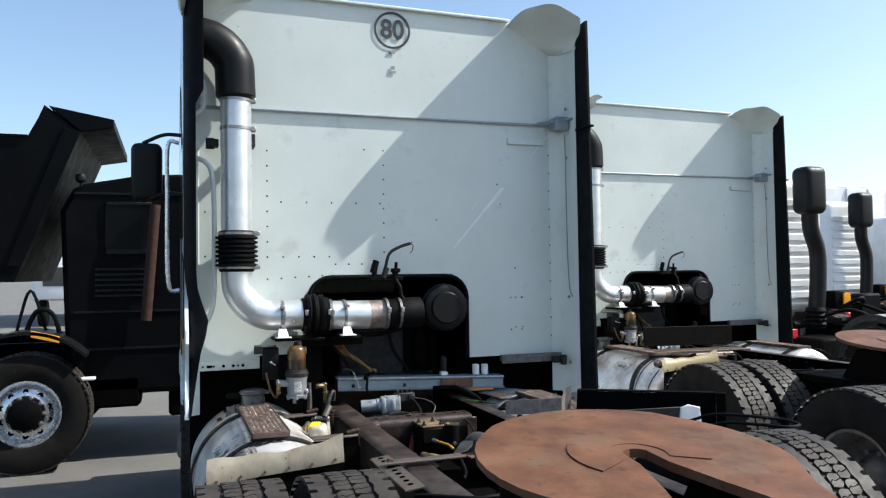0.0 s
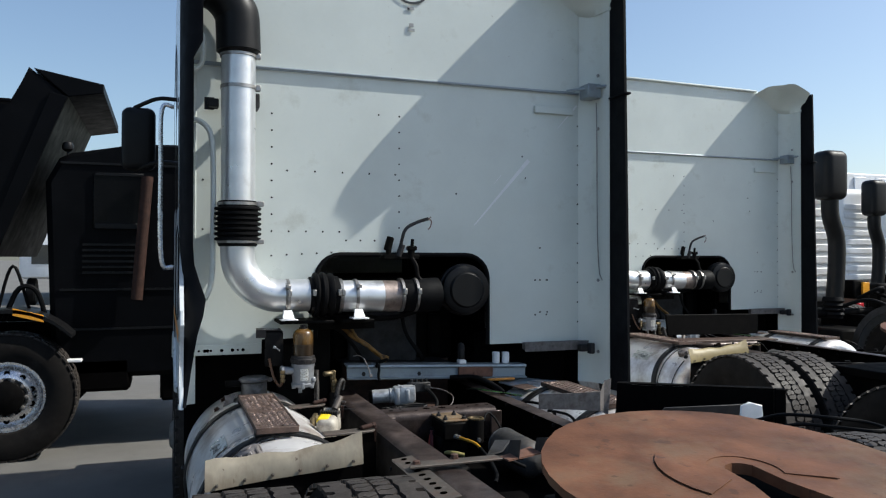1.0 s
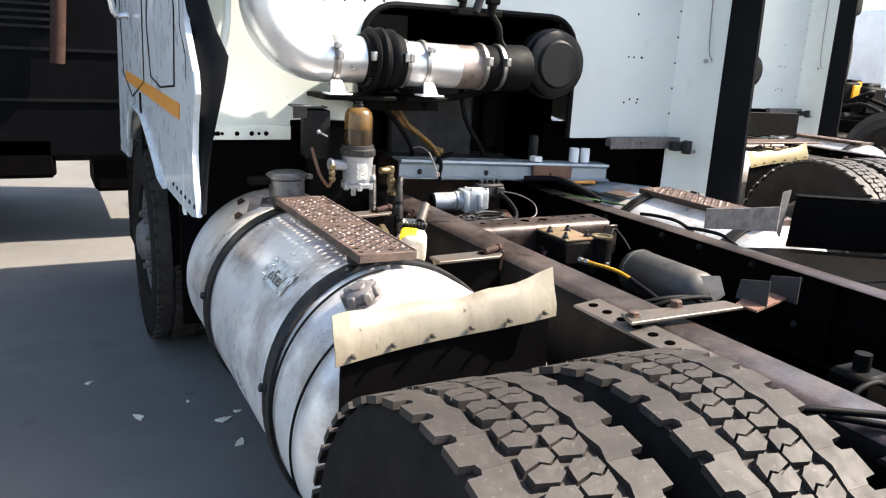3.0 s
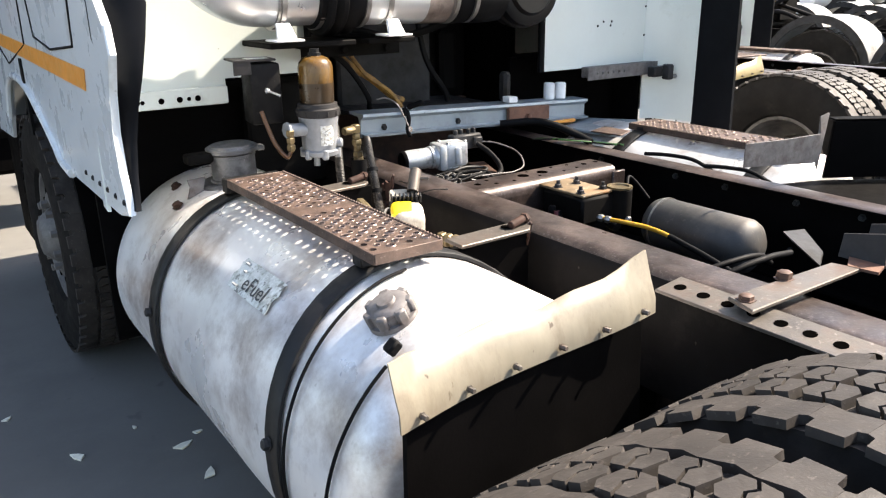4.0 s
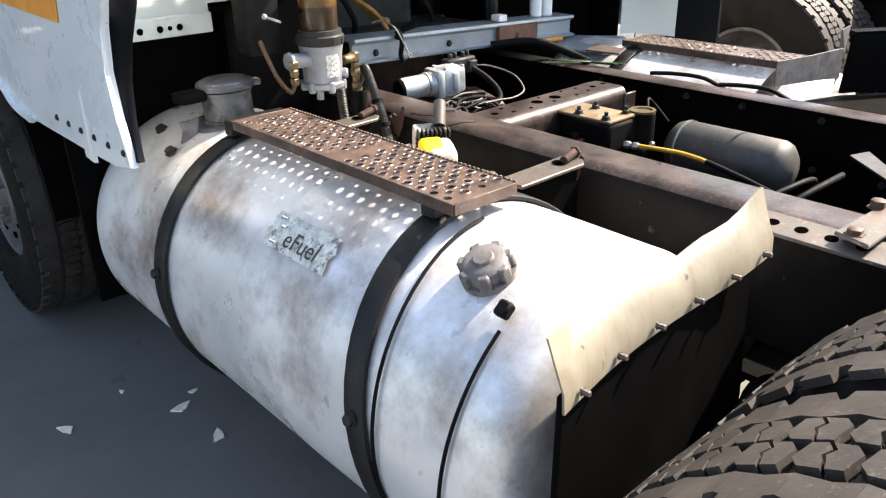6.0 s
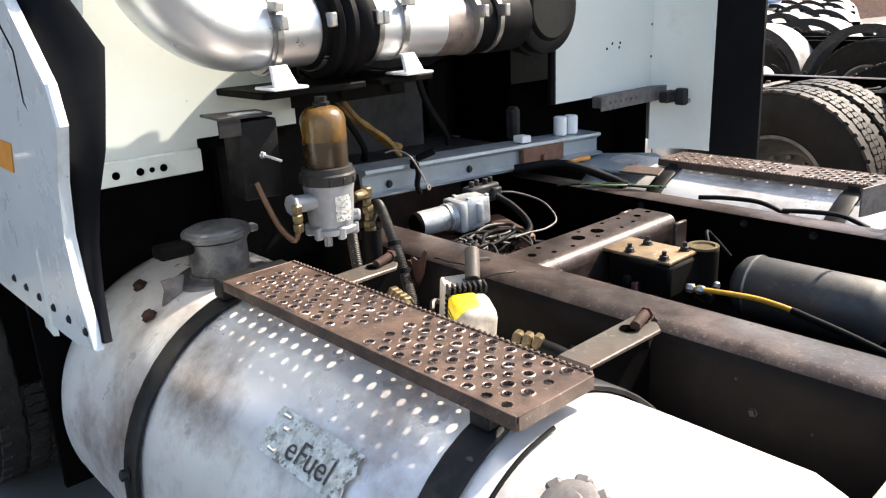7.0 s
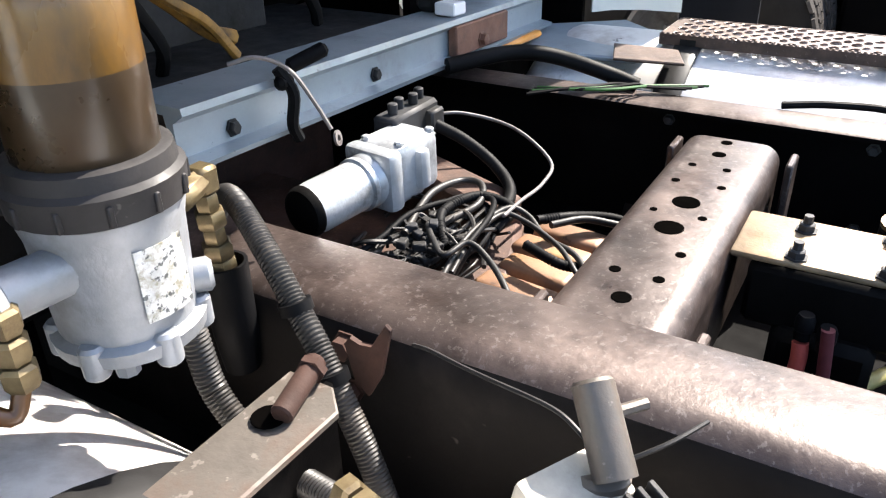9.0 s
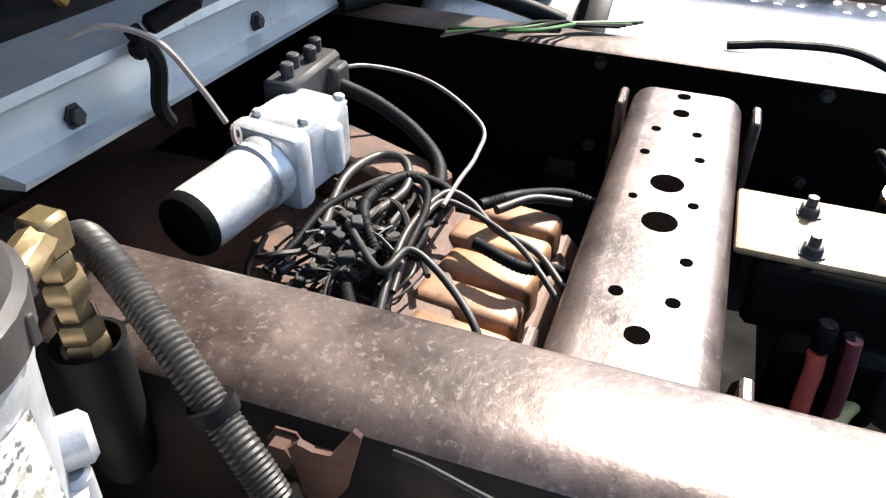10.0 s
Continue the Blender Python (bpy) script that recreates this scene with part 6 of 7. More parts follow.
    part("wiring_nest", bm, HOSE, tr, "tangled nest of black wiring and plugs", kind="stuff")
    bm = B()
    rng = random.Random(9)
    for k in range(7):
        c0 = Vector((1.57 + rng.uniform(-0.06, 0.05), 5.74 + rng.uniform(-0.05, 0.05), 0.88 + rng.uniform(0, 0.02)))
        box(bm, c0 - Vector((0.01, 0.007, 0.005)), c0 + Vector((0.01, 0.007, 0.007)), 0.002, Matrix.Rotation(rng.uniform(0, 3), 4, "Z"))
    part("wiring_plug", bm, DULL, tr)
    for pts, r, rb, nm in (([(1.44, 5.64, 0.835), (1.52, 5.675, 0.848), (1.598, 5.68, 0.873), (1.676, 5.673, 0.883), (1.768, 5.698, 0.885), (1.805, 5.745, 0.908), (1.80, 5.80, 0.945), (1.775, 5.845, 0.975)], 0.0105, 0.0008, "loom_tube"),
                           ([(1.43, 5.65, 0.86), (1.51, 5.665, 0.885), (1.60, 5.675, 0.895), (1.68, 5.66, 0.90), (1.69, 5.63, 0.89), (1.655, 5.585, 0.88), (1.63, 5.53, 0.878), (1.585, 5.487, 0.87)], 0.0045, 0.0, "thin_cable"),
                           ([(1.50, 5.655, 0.88), (1.58, 5.665, 0.895), (1.66, 5.66, 0.898), (1.67, 5.625, 0.89), (1.64, 5.56, 0.88), (1.60, 5.52, 0.875), (1.57, 5.487, 0.86)], 0.004, 0.0, "thin_cable"),
                           ([(1.592, 5.749, 0.89), (1.545, 5.71, 0.895), (1.507, 5.67, 0.90), (1.546, 5.655, 0.905), (1.533, 5.616, 0.895), (1.485, 5.564, 0.885), (1.45, 5.53, 0.85)], 0.0045, 0.0, "thin_cable"),
                           ([(1.56, 5.77, 0.885), (1.66, 5.785, 0.905), (1.738, 5.773, 0.90), (1.738, 5.735, 0.90), (1.678, 5.711, 0.895), (1.60, 5.735, 0.89)], 0.006, 0.0, "thin_cable"),
                           ([(1.486, 5.80, 0.88), (1.53, 5.787, 0.89), (1.60, 5.78, 0.90), (1.68, 5.75, 0.895), (1.70, 5.70, 0.90), (1.64, 5.668, 0.905), (1.55, 5.66, 0.895)], 0.005, 0.0006, "corrugated_loom"),
                           ([(1.80, 5.88, 0.975), (1.87, 5.845, 0.965), (1.905, 5.76, 0.94), (1.86, 5.668, 0.91), (1.80, 5.655, 0.895), (1.714, 5.653, 0.90), (1.65, 5.651, 0.902)], 0.003, 0.0, "grey_cable"),
                           ([(1.40, 5.66, 0.85), (1.45, 5.68, 0.868), (1.5, 5.71, 0.87)], 0.009, 0.0012, "corrugated_loom"),
                           ([(1.62, 5.60, 0.88), (1.60, 5.54, 0.875), (1.64, 5.50, 0.85), (1.66, 5.45, 0.80)], 0.008, 0.001, "corrugated_loom"),
                           ([(1.70, 5.62, 0.88), (1.76, 5.58, 0.87), (1.80, 5.53, 0.86), (1.82, 5.48, 0.84)], 0.008, 0.001, "corrugated_loom"),
                           ([(1.56, 5.70, 0.88), (1.62, 5.74, 0.90), (1.70, 5.72, 0.90), (1.70, 5.66, 0.89), (1.64, 5.66, 0.88)], 0.008, 0.001, "corrugated_loom"),
                           ([(1.71, 5.60, 0.872), (1.76, 5.565, 0.868), (1.79, 5.52, 0.855)], 0.006, 0.0, "thin_cable")):
        bm = B()
        hose(bm, pts, r, 12, 7, ribs=rb, pitch=0.006)
        part(nm, bm, CAPGREY if nm == "grey_cable" else HOSE if nm == "thin_cable" else RUBBER, tr)
    # along the far rail: loom, green wires, grey blue cover plate, black hose
    bm = B()
    hose(bm, [(1.95, 5.92, 1.02), (2.05, 5.84, 1.03), (2.10, 5.77, 1.02), (2.15, 5.68, 0.985), (2.16, 5.62, 0.965)], 0.015, 10, 7)
    part("black_loom", bm, RUBBER, tr)
    for k, m in enumerate((RUBBER, RUBBER, GREENW, RUBBER, GREENW)):
        bm = B()
        hose(bm, [(2.0 + 0.012 * k, 5.78, 0.972), (2.06, 5.70 - 0.01 * k, 0.98), (2.11 + 0.006 * k, 5.665 - 0.016 * k, 0.974 + 0.004 * (k % 2)), (2.15, 5.58 + 0.006 * k, 0.97), (2.17 + 0.01 * k, 5.53 - 0.008 * k, 0.968)], 0.0032, 6, 6)
        part("loose_wire", bm, m, tr)
    bm = B()
    slab(bm, [(2.28, 5.97, 0.962), (2.47, 6.0, 0.972), (2.62, 5.80, 0.972), (2.50, 5.62, 0.96), (2.33, 5.68, 0.958)], (0, 0, 0.012), 0.004)
    part("battery_cover", bm, GALV, tr, "grey-blue sheet cover beside the far tank")
    bm = B()
    slab(bm, [(2.24, 5.70, 0.985), (2.36, 5.74, 0.985), (2.36, 5.60, 0.985), (2.26, 5.56, 0.985)], (0, 0, 0.006), 0.002)
    part("rusty_tab", bm, STEP, tr)
    bm = B()
    box(bm, (2.20, 5.92, 0.985), (2.37, 5.972, 1.0), 0.005, Matrix.Rotation(-0.1, 4, "Z"))
    part("orange_strap", bm, ORANGE, tr, "orange strap")


def rear(tr):
    """Axles, wheels, fifth wheel, flaps and the far side boxes."""
    for y in (3.83, 2.47):
        for x, o in ((0.575, -1), (0.928, 1), (2 * CX - 0.928, -1), (2 * CX - 0.575, 1)):
            wheel((x, y, 0.53), tr, o, spin=0.07 * y + x, label="worn dual truck wheel")
        bm = B()
        rod(bm, (0.7, y, 0.51), (2.43, y, 0.51), 0.08, 16)
        lathe(bm, (CX, y - 0.2, 0.51), (0, 1, 0), [(0, 0.12), (0.1, 0.2), (0.3, 0.2), (0.4, 0.12)], 20)
        part("axle", bm, GREASE, tr)
    # Polished front rims take the dull grey, with their shade in the colour.
    for x in (0.565, 2 * CX - 0.565):
        wheel((x, 7.17, 0.53), tr, -1 if x < CX else 1, front=True, spin=0.3, label="front wheel, its polished rim coloured dull grey for the shade")
    bm = B()
    rod(bm, (0.6, 7.17, 0.48), (2.5, 7.17, 0.48), 0.06, 12)
    part("front_axle", bm, GREASE, tr)
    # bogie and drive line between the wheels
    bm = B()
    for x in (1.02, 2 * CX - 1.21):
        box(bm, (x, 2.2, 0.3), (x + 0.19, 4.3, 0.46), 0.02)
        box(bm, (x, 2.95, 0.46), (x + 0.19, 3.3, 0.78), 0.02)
    # Long thin sheet added to close off sunlit ground beneath the far rail.
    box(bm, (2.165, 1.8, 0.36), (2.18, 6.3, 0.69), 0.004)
    part("suspension", bm, FRAMESHADE, tr)
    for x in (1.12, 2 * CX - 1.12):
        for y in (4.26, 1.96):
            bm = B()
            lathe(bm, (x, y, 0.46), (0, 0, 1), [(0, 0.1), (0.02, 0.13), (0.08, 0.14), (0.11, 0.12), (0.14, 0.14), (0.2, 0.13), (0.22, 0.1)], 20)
            part("air_bellows", bm, FRAMESHADE, tr)
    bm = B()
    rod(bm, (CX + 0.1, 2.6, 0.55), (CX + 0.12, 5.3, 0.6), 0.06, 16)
    part("prop_shaft", bm, FRAMESHADE, tr)
    # Plain dark block, added to hide the ground under the gearbox.
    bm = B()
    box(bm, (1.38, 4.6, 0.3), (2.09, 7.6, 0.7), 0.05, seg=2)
    part("gearbox_housing", bm, FRAMESHADE, tr)
    # wheel house behind the front wheel, and dark sheets for the shade below the cab
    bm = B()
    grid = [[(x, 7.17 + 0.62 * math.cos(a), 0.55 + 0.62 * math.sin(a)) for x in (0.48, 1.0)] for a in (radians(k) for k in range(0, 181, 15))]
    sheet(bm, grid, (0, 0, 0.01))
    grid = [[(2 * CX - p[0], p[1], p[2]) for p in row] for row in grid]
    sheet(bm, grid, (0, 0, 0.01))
    # Flat sheets added where only darkness shows under the cab panels.
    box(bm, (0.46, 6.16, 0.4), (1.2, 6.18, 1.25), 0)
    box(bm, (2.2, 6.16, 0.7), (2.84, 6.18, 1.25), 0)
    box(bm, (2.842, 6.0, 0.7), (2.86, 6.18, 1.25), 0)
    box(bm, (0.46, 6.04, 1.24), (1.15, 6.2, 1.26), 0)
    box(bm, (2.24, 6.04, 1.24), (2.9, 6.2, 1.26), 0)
    part("wheel_house", bm, FRAMESHADE, tr)
    # painted sheet in front of the wheels with the rubber flap bolted below it
    bm = B()
    n = 16
    grid = []
    for i in range(n + 1):
        x = 0.485 + (1.035 - 0.485) * i / n
        u = i / n
        top = 1.03 + 0.012 * u + 0.045 * max(0, (u - 0.55) / 0.45) ** 1.3 + 0.004 * math.sin(u * 21)
        bot = 0.93 + 0.05 * u
        lean = 0.012 * math.sin(u * 5) + 0.015 * u
        grid.append([(x, 4.35 + lean, bot), (x, 4.352 + lean, bot + 0.03), (x, 4.365 + lean, bot + 0.06), (x + 0.003, 4.385 + lean, top)])
    sheet(bm, grid, (0, 0.004, 0))
    fl = part("splash_plate", bm, FLAP, tr, "stained cream sheet-metal splash plate", angle=60)
    bm = B()
    for k in range(6):
        u = 0.07 + 0.172 * k
        bolt(bm, (0.485 + 0.55 * u, 4.348 + 0.012 * math.sin(u * 5) + 0.015 * u, 0.945 + 0.052 * u), (0, -1, 0.1), 0.0048, 0.012)
    part("flap_bolt", bm, RUSTPALE, fl)
    bm = B()
    grid = [[(0.505 + 0.535 * i / 8, 4.368 + 0.015 * (i / 8) + 0.008 * math.sin(i + j) - 0.004 * j, 0.935 + 0.075 * i / 8 - 0.16 * j) for i in range(9)] for j in range(5)]
    sheet(bm, grid, (0, 0.012, 0))
    part("rubber_flap", bm, FRAMESHADE, fl, "black rubber mud flap", angle=60)
    # Far-side flap, unseen, added to darken the gap before the wheels.
    bm = B()
    sheet(bm, [[(2.12 + 0.075 * i, 4.40 + 0.008 * math.sin(i + j), 0.94 - 0.16 * j) for i in range(9)] for j in range(5)], (0, 0.012, 0))
    part("rubber_flap", bm, FRAMESHADE, tr, "black rubber mud flap", angle=60)
    # Dark floor added between the rails to hide sunlit ground.
    bm = B()
    box(bm, (1.24, 1.7, 0.34), (2.18, 4.5, 0.4), 0.01)
    part("bogie_beam", bm, FRAMESHADE, tr)
    # fifth wheel
    bm = B()
    fx, fy, fz, R = 1.6, 3.06, 1.245, 0.455
    out = [(fx + R * math.cos(a), fy + R * 0.98 * math.sin(a)) for a in (radians(k) for k in range(-20, 201, 10))]
    half = [(fx - 0.33, fy - 0.33), (fx - 0.25, fy - 0.58), (fx - 0.2, fy - 0.61), (fx - 0.155, fy - 0.58), (fx - 0.125, fy - 0.38), (fx - 0.09, fy - 0.27), (fx - 0.045, fy - 0.1)]
    throat = [(fx + 0.045 * math.cos(a), fy - 0.02 + 0.045 * math.sin(a)) for a in (radians(k) for k in range(150, 29, -30))]
    punched(bm, out + half + throat + [(2 * fx - x, y) for x, y in reversed(half)], [], fz - 0.026, fz)
    for v in bm.verts:
        v.co.z += 0.1 * (v.co.y - fy)
        if (v.co.xy - Vector((fx, fy))).length > 0.45 and v.co.z > fz - 0.013 + 0.1 * (v.co.y - fy):
            v.co.z -= 0.006
    fw = part("fifth_wheel", bm, FIFTH, tr, "rust-red greasy fifth wheel coupling plate", angle=30)
    bm = B()
    grid = [[(fx + q * math.cos(a), fy - 0.02 + q * math.sin(a), fz + 0.0022 + 0.1 * (q * math.sin(a) - 0.02)) for q in (0.085, 0.14, 0.2)] for a in (radians(k) for k in range(-30, 211, 12))]
    sheet(bm, grid, (0, 0, -0.002))
    part("wear_ring", bm, FIFTH, fw, "dark worn ring")
    bm = B()
    for x in (fx - 0.36, fx + 0.3):
        slab(bm, [(x, 2.81, 0.95), (x, 3.31, 0.95), (x, 3.16, 1.19), (x, 2.96, 1.19)], (0.06, 0, 0), 0.004)
    box(bm, (1.40, 2.7, 0.86), (2.0, 3.6, 0.90), 0.004)
    part("coupling_base", bm, FRAMESHADE, tr)
    # far side: bent guard sheets in front of the wheels
    bm = B()
    sheet(bm, [[(1.98, 4.83, 1.03), (1.98, 4.83, 1.10)], [(2.12, 4.80, 1.025), (2.12, 4.80, 1.10)], [(2.27, 4.77, 1.015), (2.27, 4.77, 1.105)], [(2.30, 4.79, 1.0), (2.31, 4.80, 1.15)], [(2.33, 4.80, 0.98), (2.34, 4.79, 1.16)]], (0.004, 0.005, 0))
    part("guard_plate", bm, CAPGREY, tr, "grey bent guard sheet", angle=30)
    bm = B()
    slab(bm, [(2.36, 4.79, 0.95), (2.95, 4.41, 0.95), (2.95, 4.41, 1.13), (2.37, 4.785, 1.13)], (0.008, 0.012, 0), 0.002)
    slab(bm, [(2.37, 4.785, 1.132), (2.95, 4.41, 1.132), (2.98, 4.45, 1.132), (2.40, 4.825, 1.132)], (0, 0, 0.006), 0.001)
    slab(bm, [(2.94, 4.39, 0.9), (2.975, 4.36, 0.9), (2.975, 4.36, 1.14), (2.94, 4.39, 1.14)], (0.02, 0.03, 0), 0.004)
    # Level sheet added to cover the bright gap by the far wheels.
    slab(bm, [(2.19, 4.86, 0.93), (2.36, 4.80, 0.93), (2.95, 4.42, 0.93), (2.95, 4.2, 0.93), (2.19, 4.3, 0.93)], (0, 0, 0.012), 0.002)
    part("wheel_guard", bm, FRAMESHADE, tr, "black wheel guard")
    bm = B()
    slab(bm, [(2.31, 4.36, 0.98), (2.75, 4.28, 0.98), (2.755, 4.279, 1.09), (2.73, 4.283, 1.105), (2.33, 4.357, 1.1), (2.31, 4.36, 1.08)], (0.003, 0.01, 0), 0.002)
    part("guard_panel", bm, BOXGREY, tr, "dusty black folded guard panel")
    bm = B()
    slab(bm, [(2.58, 4.2, 1.03), (2.69, 4.18, 1.03), (2.68, 4.18, 1.12), (2.625, 4.19, 1.135), (2.59, 4.2, 1.12)], (0.0, 0.01, 0), 0.003)
    part("white_plate", bm, STRAPWHITE, tr, "small bent white plate")
    for pts in ([(2.56, 4.1, 1.08), (2.62, 4.0, 1.12), (2.70, 3.86, 1.13), (2.80, 3.80, 1.12), (2.82, 3.72, 1.11), (2.74, 3.70, 1.11), (2.66, 3.80, 1.11), (2.60, 3.95, 1.09), (2.45, 4.1, 1.0)],
                [(2.17, 5.36, 0.962), (2.19, 5.28, 0.968), (2.205, 5.18, 0.966), (2.21, 5.1, 0.94)], [(2.17, 5.1, 0.962), (2.19, 5.03, 0.966), (2.205, 4.95, 0.964), (2.21, 4.88, 0.94)]):
        bm = B()
        hose(bm, pts, 0.007, 8, 6)
        part("far_hose", bm, RUBBER, tr)


def tractor(printed):
    tr = thing("tractor_unit", (CX, 4.5, 0), "white sleeper-cab tractor unit with bare chassis, parked on the concrete yard" if printed else "second white sleeper-cab tractor unit parked alongside", "truck", "parked tractor units")
    cab(tr, printed)
    pipe_run(tr)
    engine_bay(tr)
    water_separator(tr)
    chassis(tr)
    fuel_tank(tr, -1, True)
    fuel_tank(tr, 1, False)
    rear(tr)
    return tr


truck = tractor(True)
second = copy_thing(truck, pose(CX + TWO[0], 4.5 + TWO[1], 0, 0, 0, TWO[2]))
tagged(second, "second white sleeper-cab tractor unit parked alongside")
for o in list(second.children_recursive):
    if o.name.split(".")[0] in ("speed_sign", "print_bar", "orange_strap", "battery_cover", "scratch", "guard_plate", "wheel_guard", "white_plate", "guard_panel", "far_hose", "rusty_channel", "bent_plate"):
        bpy.data.objects.remove(o)
    elif o.name.split(".")[0] == "splash_plate":
        o.data = o.data.copy()
        o.data.materials[0] = FLAPYEL
        tagged(o, "yellowed sheet-metal splash plate")
bm = B()
slab(bm, [(4.42, 7.22, 1.07), (5.36, 7.2, 1.06), (5.36, 7.2, 1.235), (4.40, 7.22, 1.245)], (0.0, 0.022, 0), 0.003)
ORG[second] = second.location.copy()
catwalk = part("catwalk_plate", bm, GREASE, second, "dark folded catwalk plate across the frame")
bm = B()
slab(bm, [(4.44, 7.0, 1.03), (5.38, 6.98, 1.02), (5.38, 7.2, 1.02), (4.44, 7.22, 1.03)], (0, 0, 0.012), 0.002)
part("catwalk_foot", bm, STEP, catwalk)

# ---- the tipper lorry ahead ----


def tipper():
    yb, yw = 9.1, 9.0
    tp = thing("tipper_lorry", (-1.6, yb + 1.2, 0), "black tipper lorry standing across the yard in shade", "truck")
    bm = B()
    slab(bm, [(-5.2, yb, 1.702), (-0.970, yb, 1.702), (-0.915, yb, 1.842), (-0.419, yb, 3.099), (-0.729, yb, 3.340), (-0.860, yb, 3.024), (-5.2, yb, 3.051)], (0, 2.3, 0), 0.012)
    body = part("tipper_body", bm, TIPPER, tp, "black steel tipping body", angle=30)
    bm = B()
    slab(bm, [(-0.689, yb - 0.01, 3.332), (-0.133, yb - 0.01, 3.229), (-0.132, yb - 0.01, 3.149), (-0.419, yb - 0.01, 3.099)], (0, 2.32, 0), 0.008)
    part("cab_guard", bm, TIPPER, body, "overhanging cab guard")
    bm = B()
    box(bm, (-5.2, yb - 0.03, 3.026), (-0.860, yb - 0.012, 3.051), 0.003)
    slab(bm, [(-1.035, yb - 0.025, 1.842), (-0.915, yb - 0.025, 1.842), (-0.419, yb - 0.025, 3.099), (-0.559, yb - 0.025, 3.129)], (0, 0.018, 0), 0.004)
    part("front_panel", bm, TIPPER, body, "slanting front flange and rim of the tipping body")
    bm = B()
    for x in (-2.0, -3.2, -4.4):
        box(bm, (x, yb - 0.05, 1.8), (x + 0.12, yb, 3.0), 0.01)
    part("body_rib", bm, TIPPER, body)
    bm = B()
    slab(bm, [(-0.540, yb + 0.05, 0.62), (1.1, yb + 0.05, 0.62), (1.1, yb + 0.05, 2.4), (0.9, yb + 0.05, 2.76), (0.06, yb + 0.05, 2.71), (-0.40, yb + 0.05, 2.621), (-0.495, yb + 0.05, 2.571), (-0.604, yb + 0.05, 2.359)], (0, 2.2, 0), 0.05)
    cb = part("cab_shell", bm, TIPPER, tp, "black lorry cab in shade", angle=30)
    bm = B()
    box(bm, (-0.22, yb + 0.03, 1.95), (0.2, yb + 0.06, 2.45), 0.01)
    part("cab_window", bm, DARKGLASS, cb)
    bm = B()
    for z in (1.4, 1.05, 2.52):
        box(bm, (-0.48, yb + 0.035, z), (0.95, yb + 0.052, z + 0.02), 0)
    for z0, z1 in ((1.95, 2.0), (2.42, 2.45)):
        box(bm, (-0.2, yb + 0.02, z0), (0.2, yb + 0.056, z1), 0.004)
    for k in range(6):
        box(bm, (-0.3, yb + 0.03, 1.55 + 0.05 * k), (0.15, yb + 0.052, 1.57 + 0.05 * k), 0)
    part("cab_seam", bm, PLASTIC, cb)
    bm = B()
    rod(bm, (-0.43, yb + 0.1, 2.551), (-0.43, yb + 0.1, 2.671), 0.01, 8)
    lathe(bm, (-0.43, yb + 0.1, 2.631), (0, 0, 1), [(0, 0.02), (0.02, 0.045), (0.05, 0.05), (0.08, 0.04), (0.095, 0.002)], 16)
    part("beacon", bm, PLASTIC, cb, "small round lamp on a stalk")
    bm = B()
    hose(bm, [(-0.92, yb + 0.1, 1.15), (-0.80, yb + 0.05, 1.42), (-0.66, yb + 0.05, 1.4), (-0.58, yb + 0.1, 1.1)], 0.022, 8, 6)
    hose(bm, [(-0.98, yb + 0.12, 1.2), (-0.85, yb + 0.08, 1.62), (-0.72, yb + 0.08, 1.25)], 0.014, 8, 6)
    part("lorry_hose", bm, RUBBER, cb)
    bm = B()
    box(bm, (-5.0, yb + 0.3, 0.85), (0.9, yb + 0.42, 1.12), 0.01)
    box(bm, (-5.0, yb + 1.9, 0.85), (0.9, yb + 2.02, 1.12), 0.01)
    box(bm, (0.35, yb + 0.1, 0.38), (1.3, yb + 0.7, 0.8), 0.03)
    box(bm, (-0.42, yb + 0.05, 0.5), (0.1, yb + 0.55, 0.8), 0.03)
    part("lorry_frame", bm, FRAMESHADE, tp)
    for x in (-0.84, -3.4, -4.75):
        for y, o in ((yw, -1), (yw + 2.2, 1)):
            w = place("wheel", RIMF_ME, (x, y, 0.535), tp, "polished alloy lorry wheel", Matrix.Rotation(radians(-90 if o < 0 else 90), 4, "Z") @ Matrix.Scale(1.01, 4))
            dress_wheel(w, True)
            bm = B()
            lathe(bm, (x, y + o * 0.1, 0.535), (0, o, 0), [(0, 0.14), (0.08, 0.135), (0.1, 0.09), (0.101, 0.001)], 20)
            part("hub_cover", bm, GREASE, tp, "greasy black hub")
    bm = B()
    grid = [[(-0.84 + (0.66 + 0.03 * (a > 1.5)) * math.cos(a), y, 0.575 + 0.66 * math.sin(a)) for y in (yw - 0.2, yw + 0.4)] for a in (radians(k) for k in range(42, 171, 8))]
    sheet(bm, grid, (0, 0, 0.03))
    mg = part("mudguard", bm, PLASTIC, tp, "black plastic mudguard")
    bm = B()
    slab(bm, [(-0.79, yw - 0.2, 1.215), (-0.56, yw - 0.2, 1.155), (-0.56, yw - 0.2, 1.215), (-0.79, yw - 0.2, 1.275)], (0, 0.008, 0), 0.002)
    part("reflector", bm, AMBERLENS, mg, "amber side reflector")
    bm = B()
    box(bm, (-0.55, yw - 0.1, 0.80), (-0.28, yw, 0.825), 0.005)
    part("white_bracket", bm, STRAPWHITE, mg)
    bm = B()
    rod(bm, (0.15, yb - 0.05, 1.32), (0.235, yb - 0.05, 2.42), 0.05, 18)
    part("exhaust_pipe", bm, DARKRUST, cb, "rusty upright exhaust pipe")
    tp.location, tp.scale = (-1.666, 10.466, 0), (1.02, 1.02, 1.02)
    return tp


tipper()

# ---- the row of lorries to the far side ----


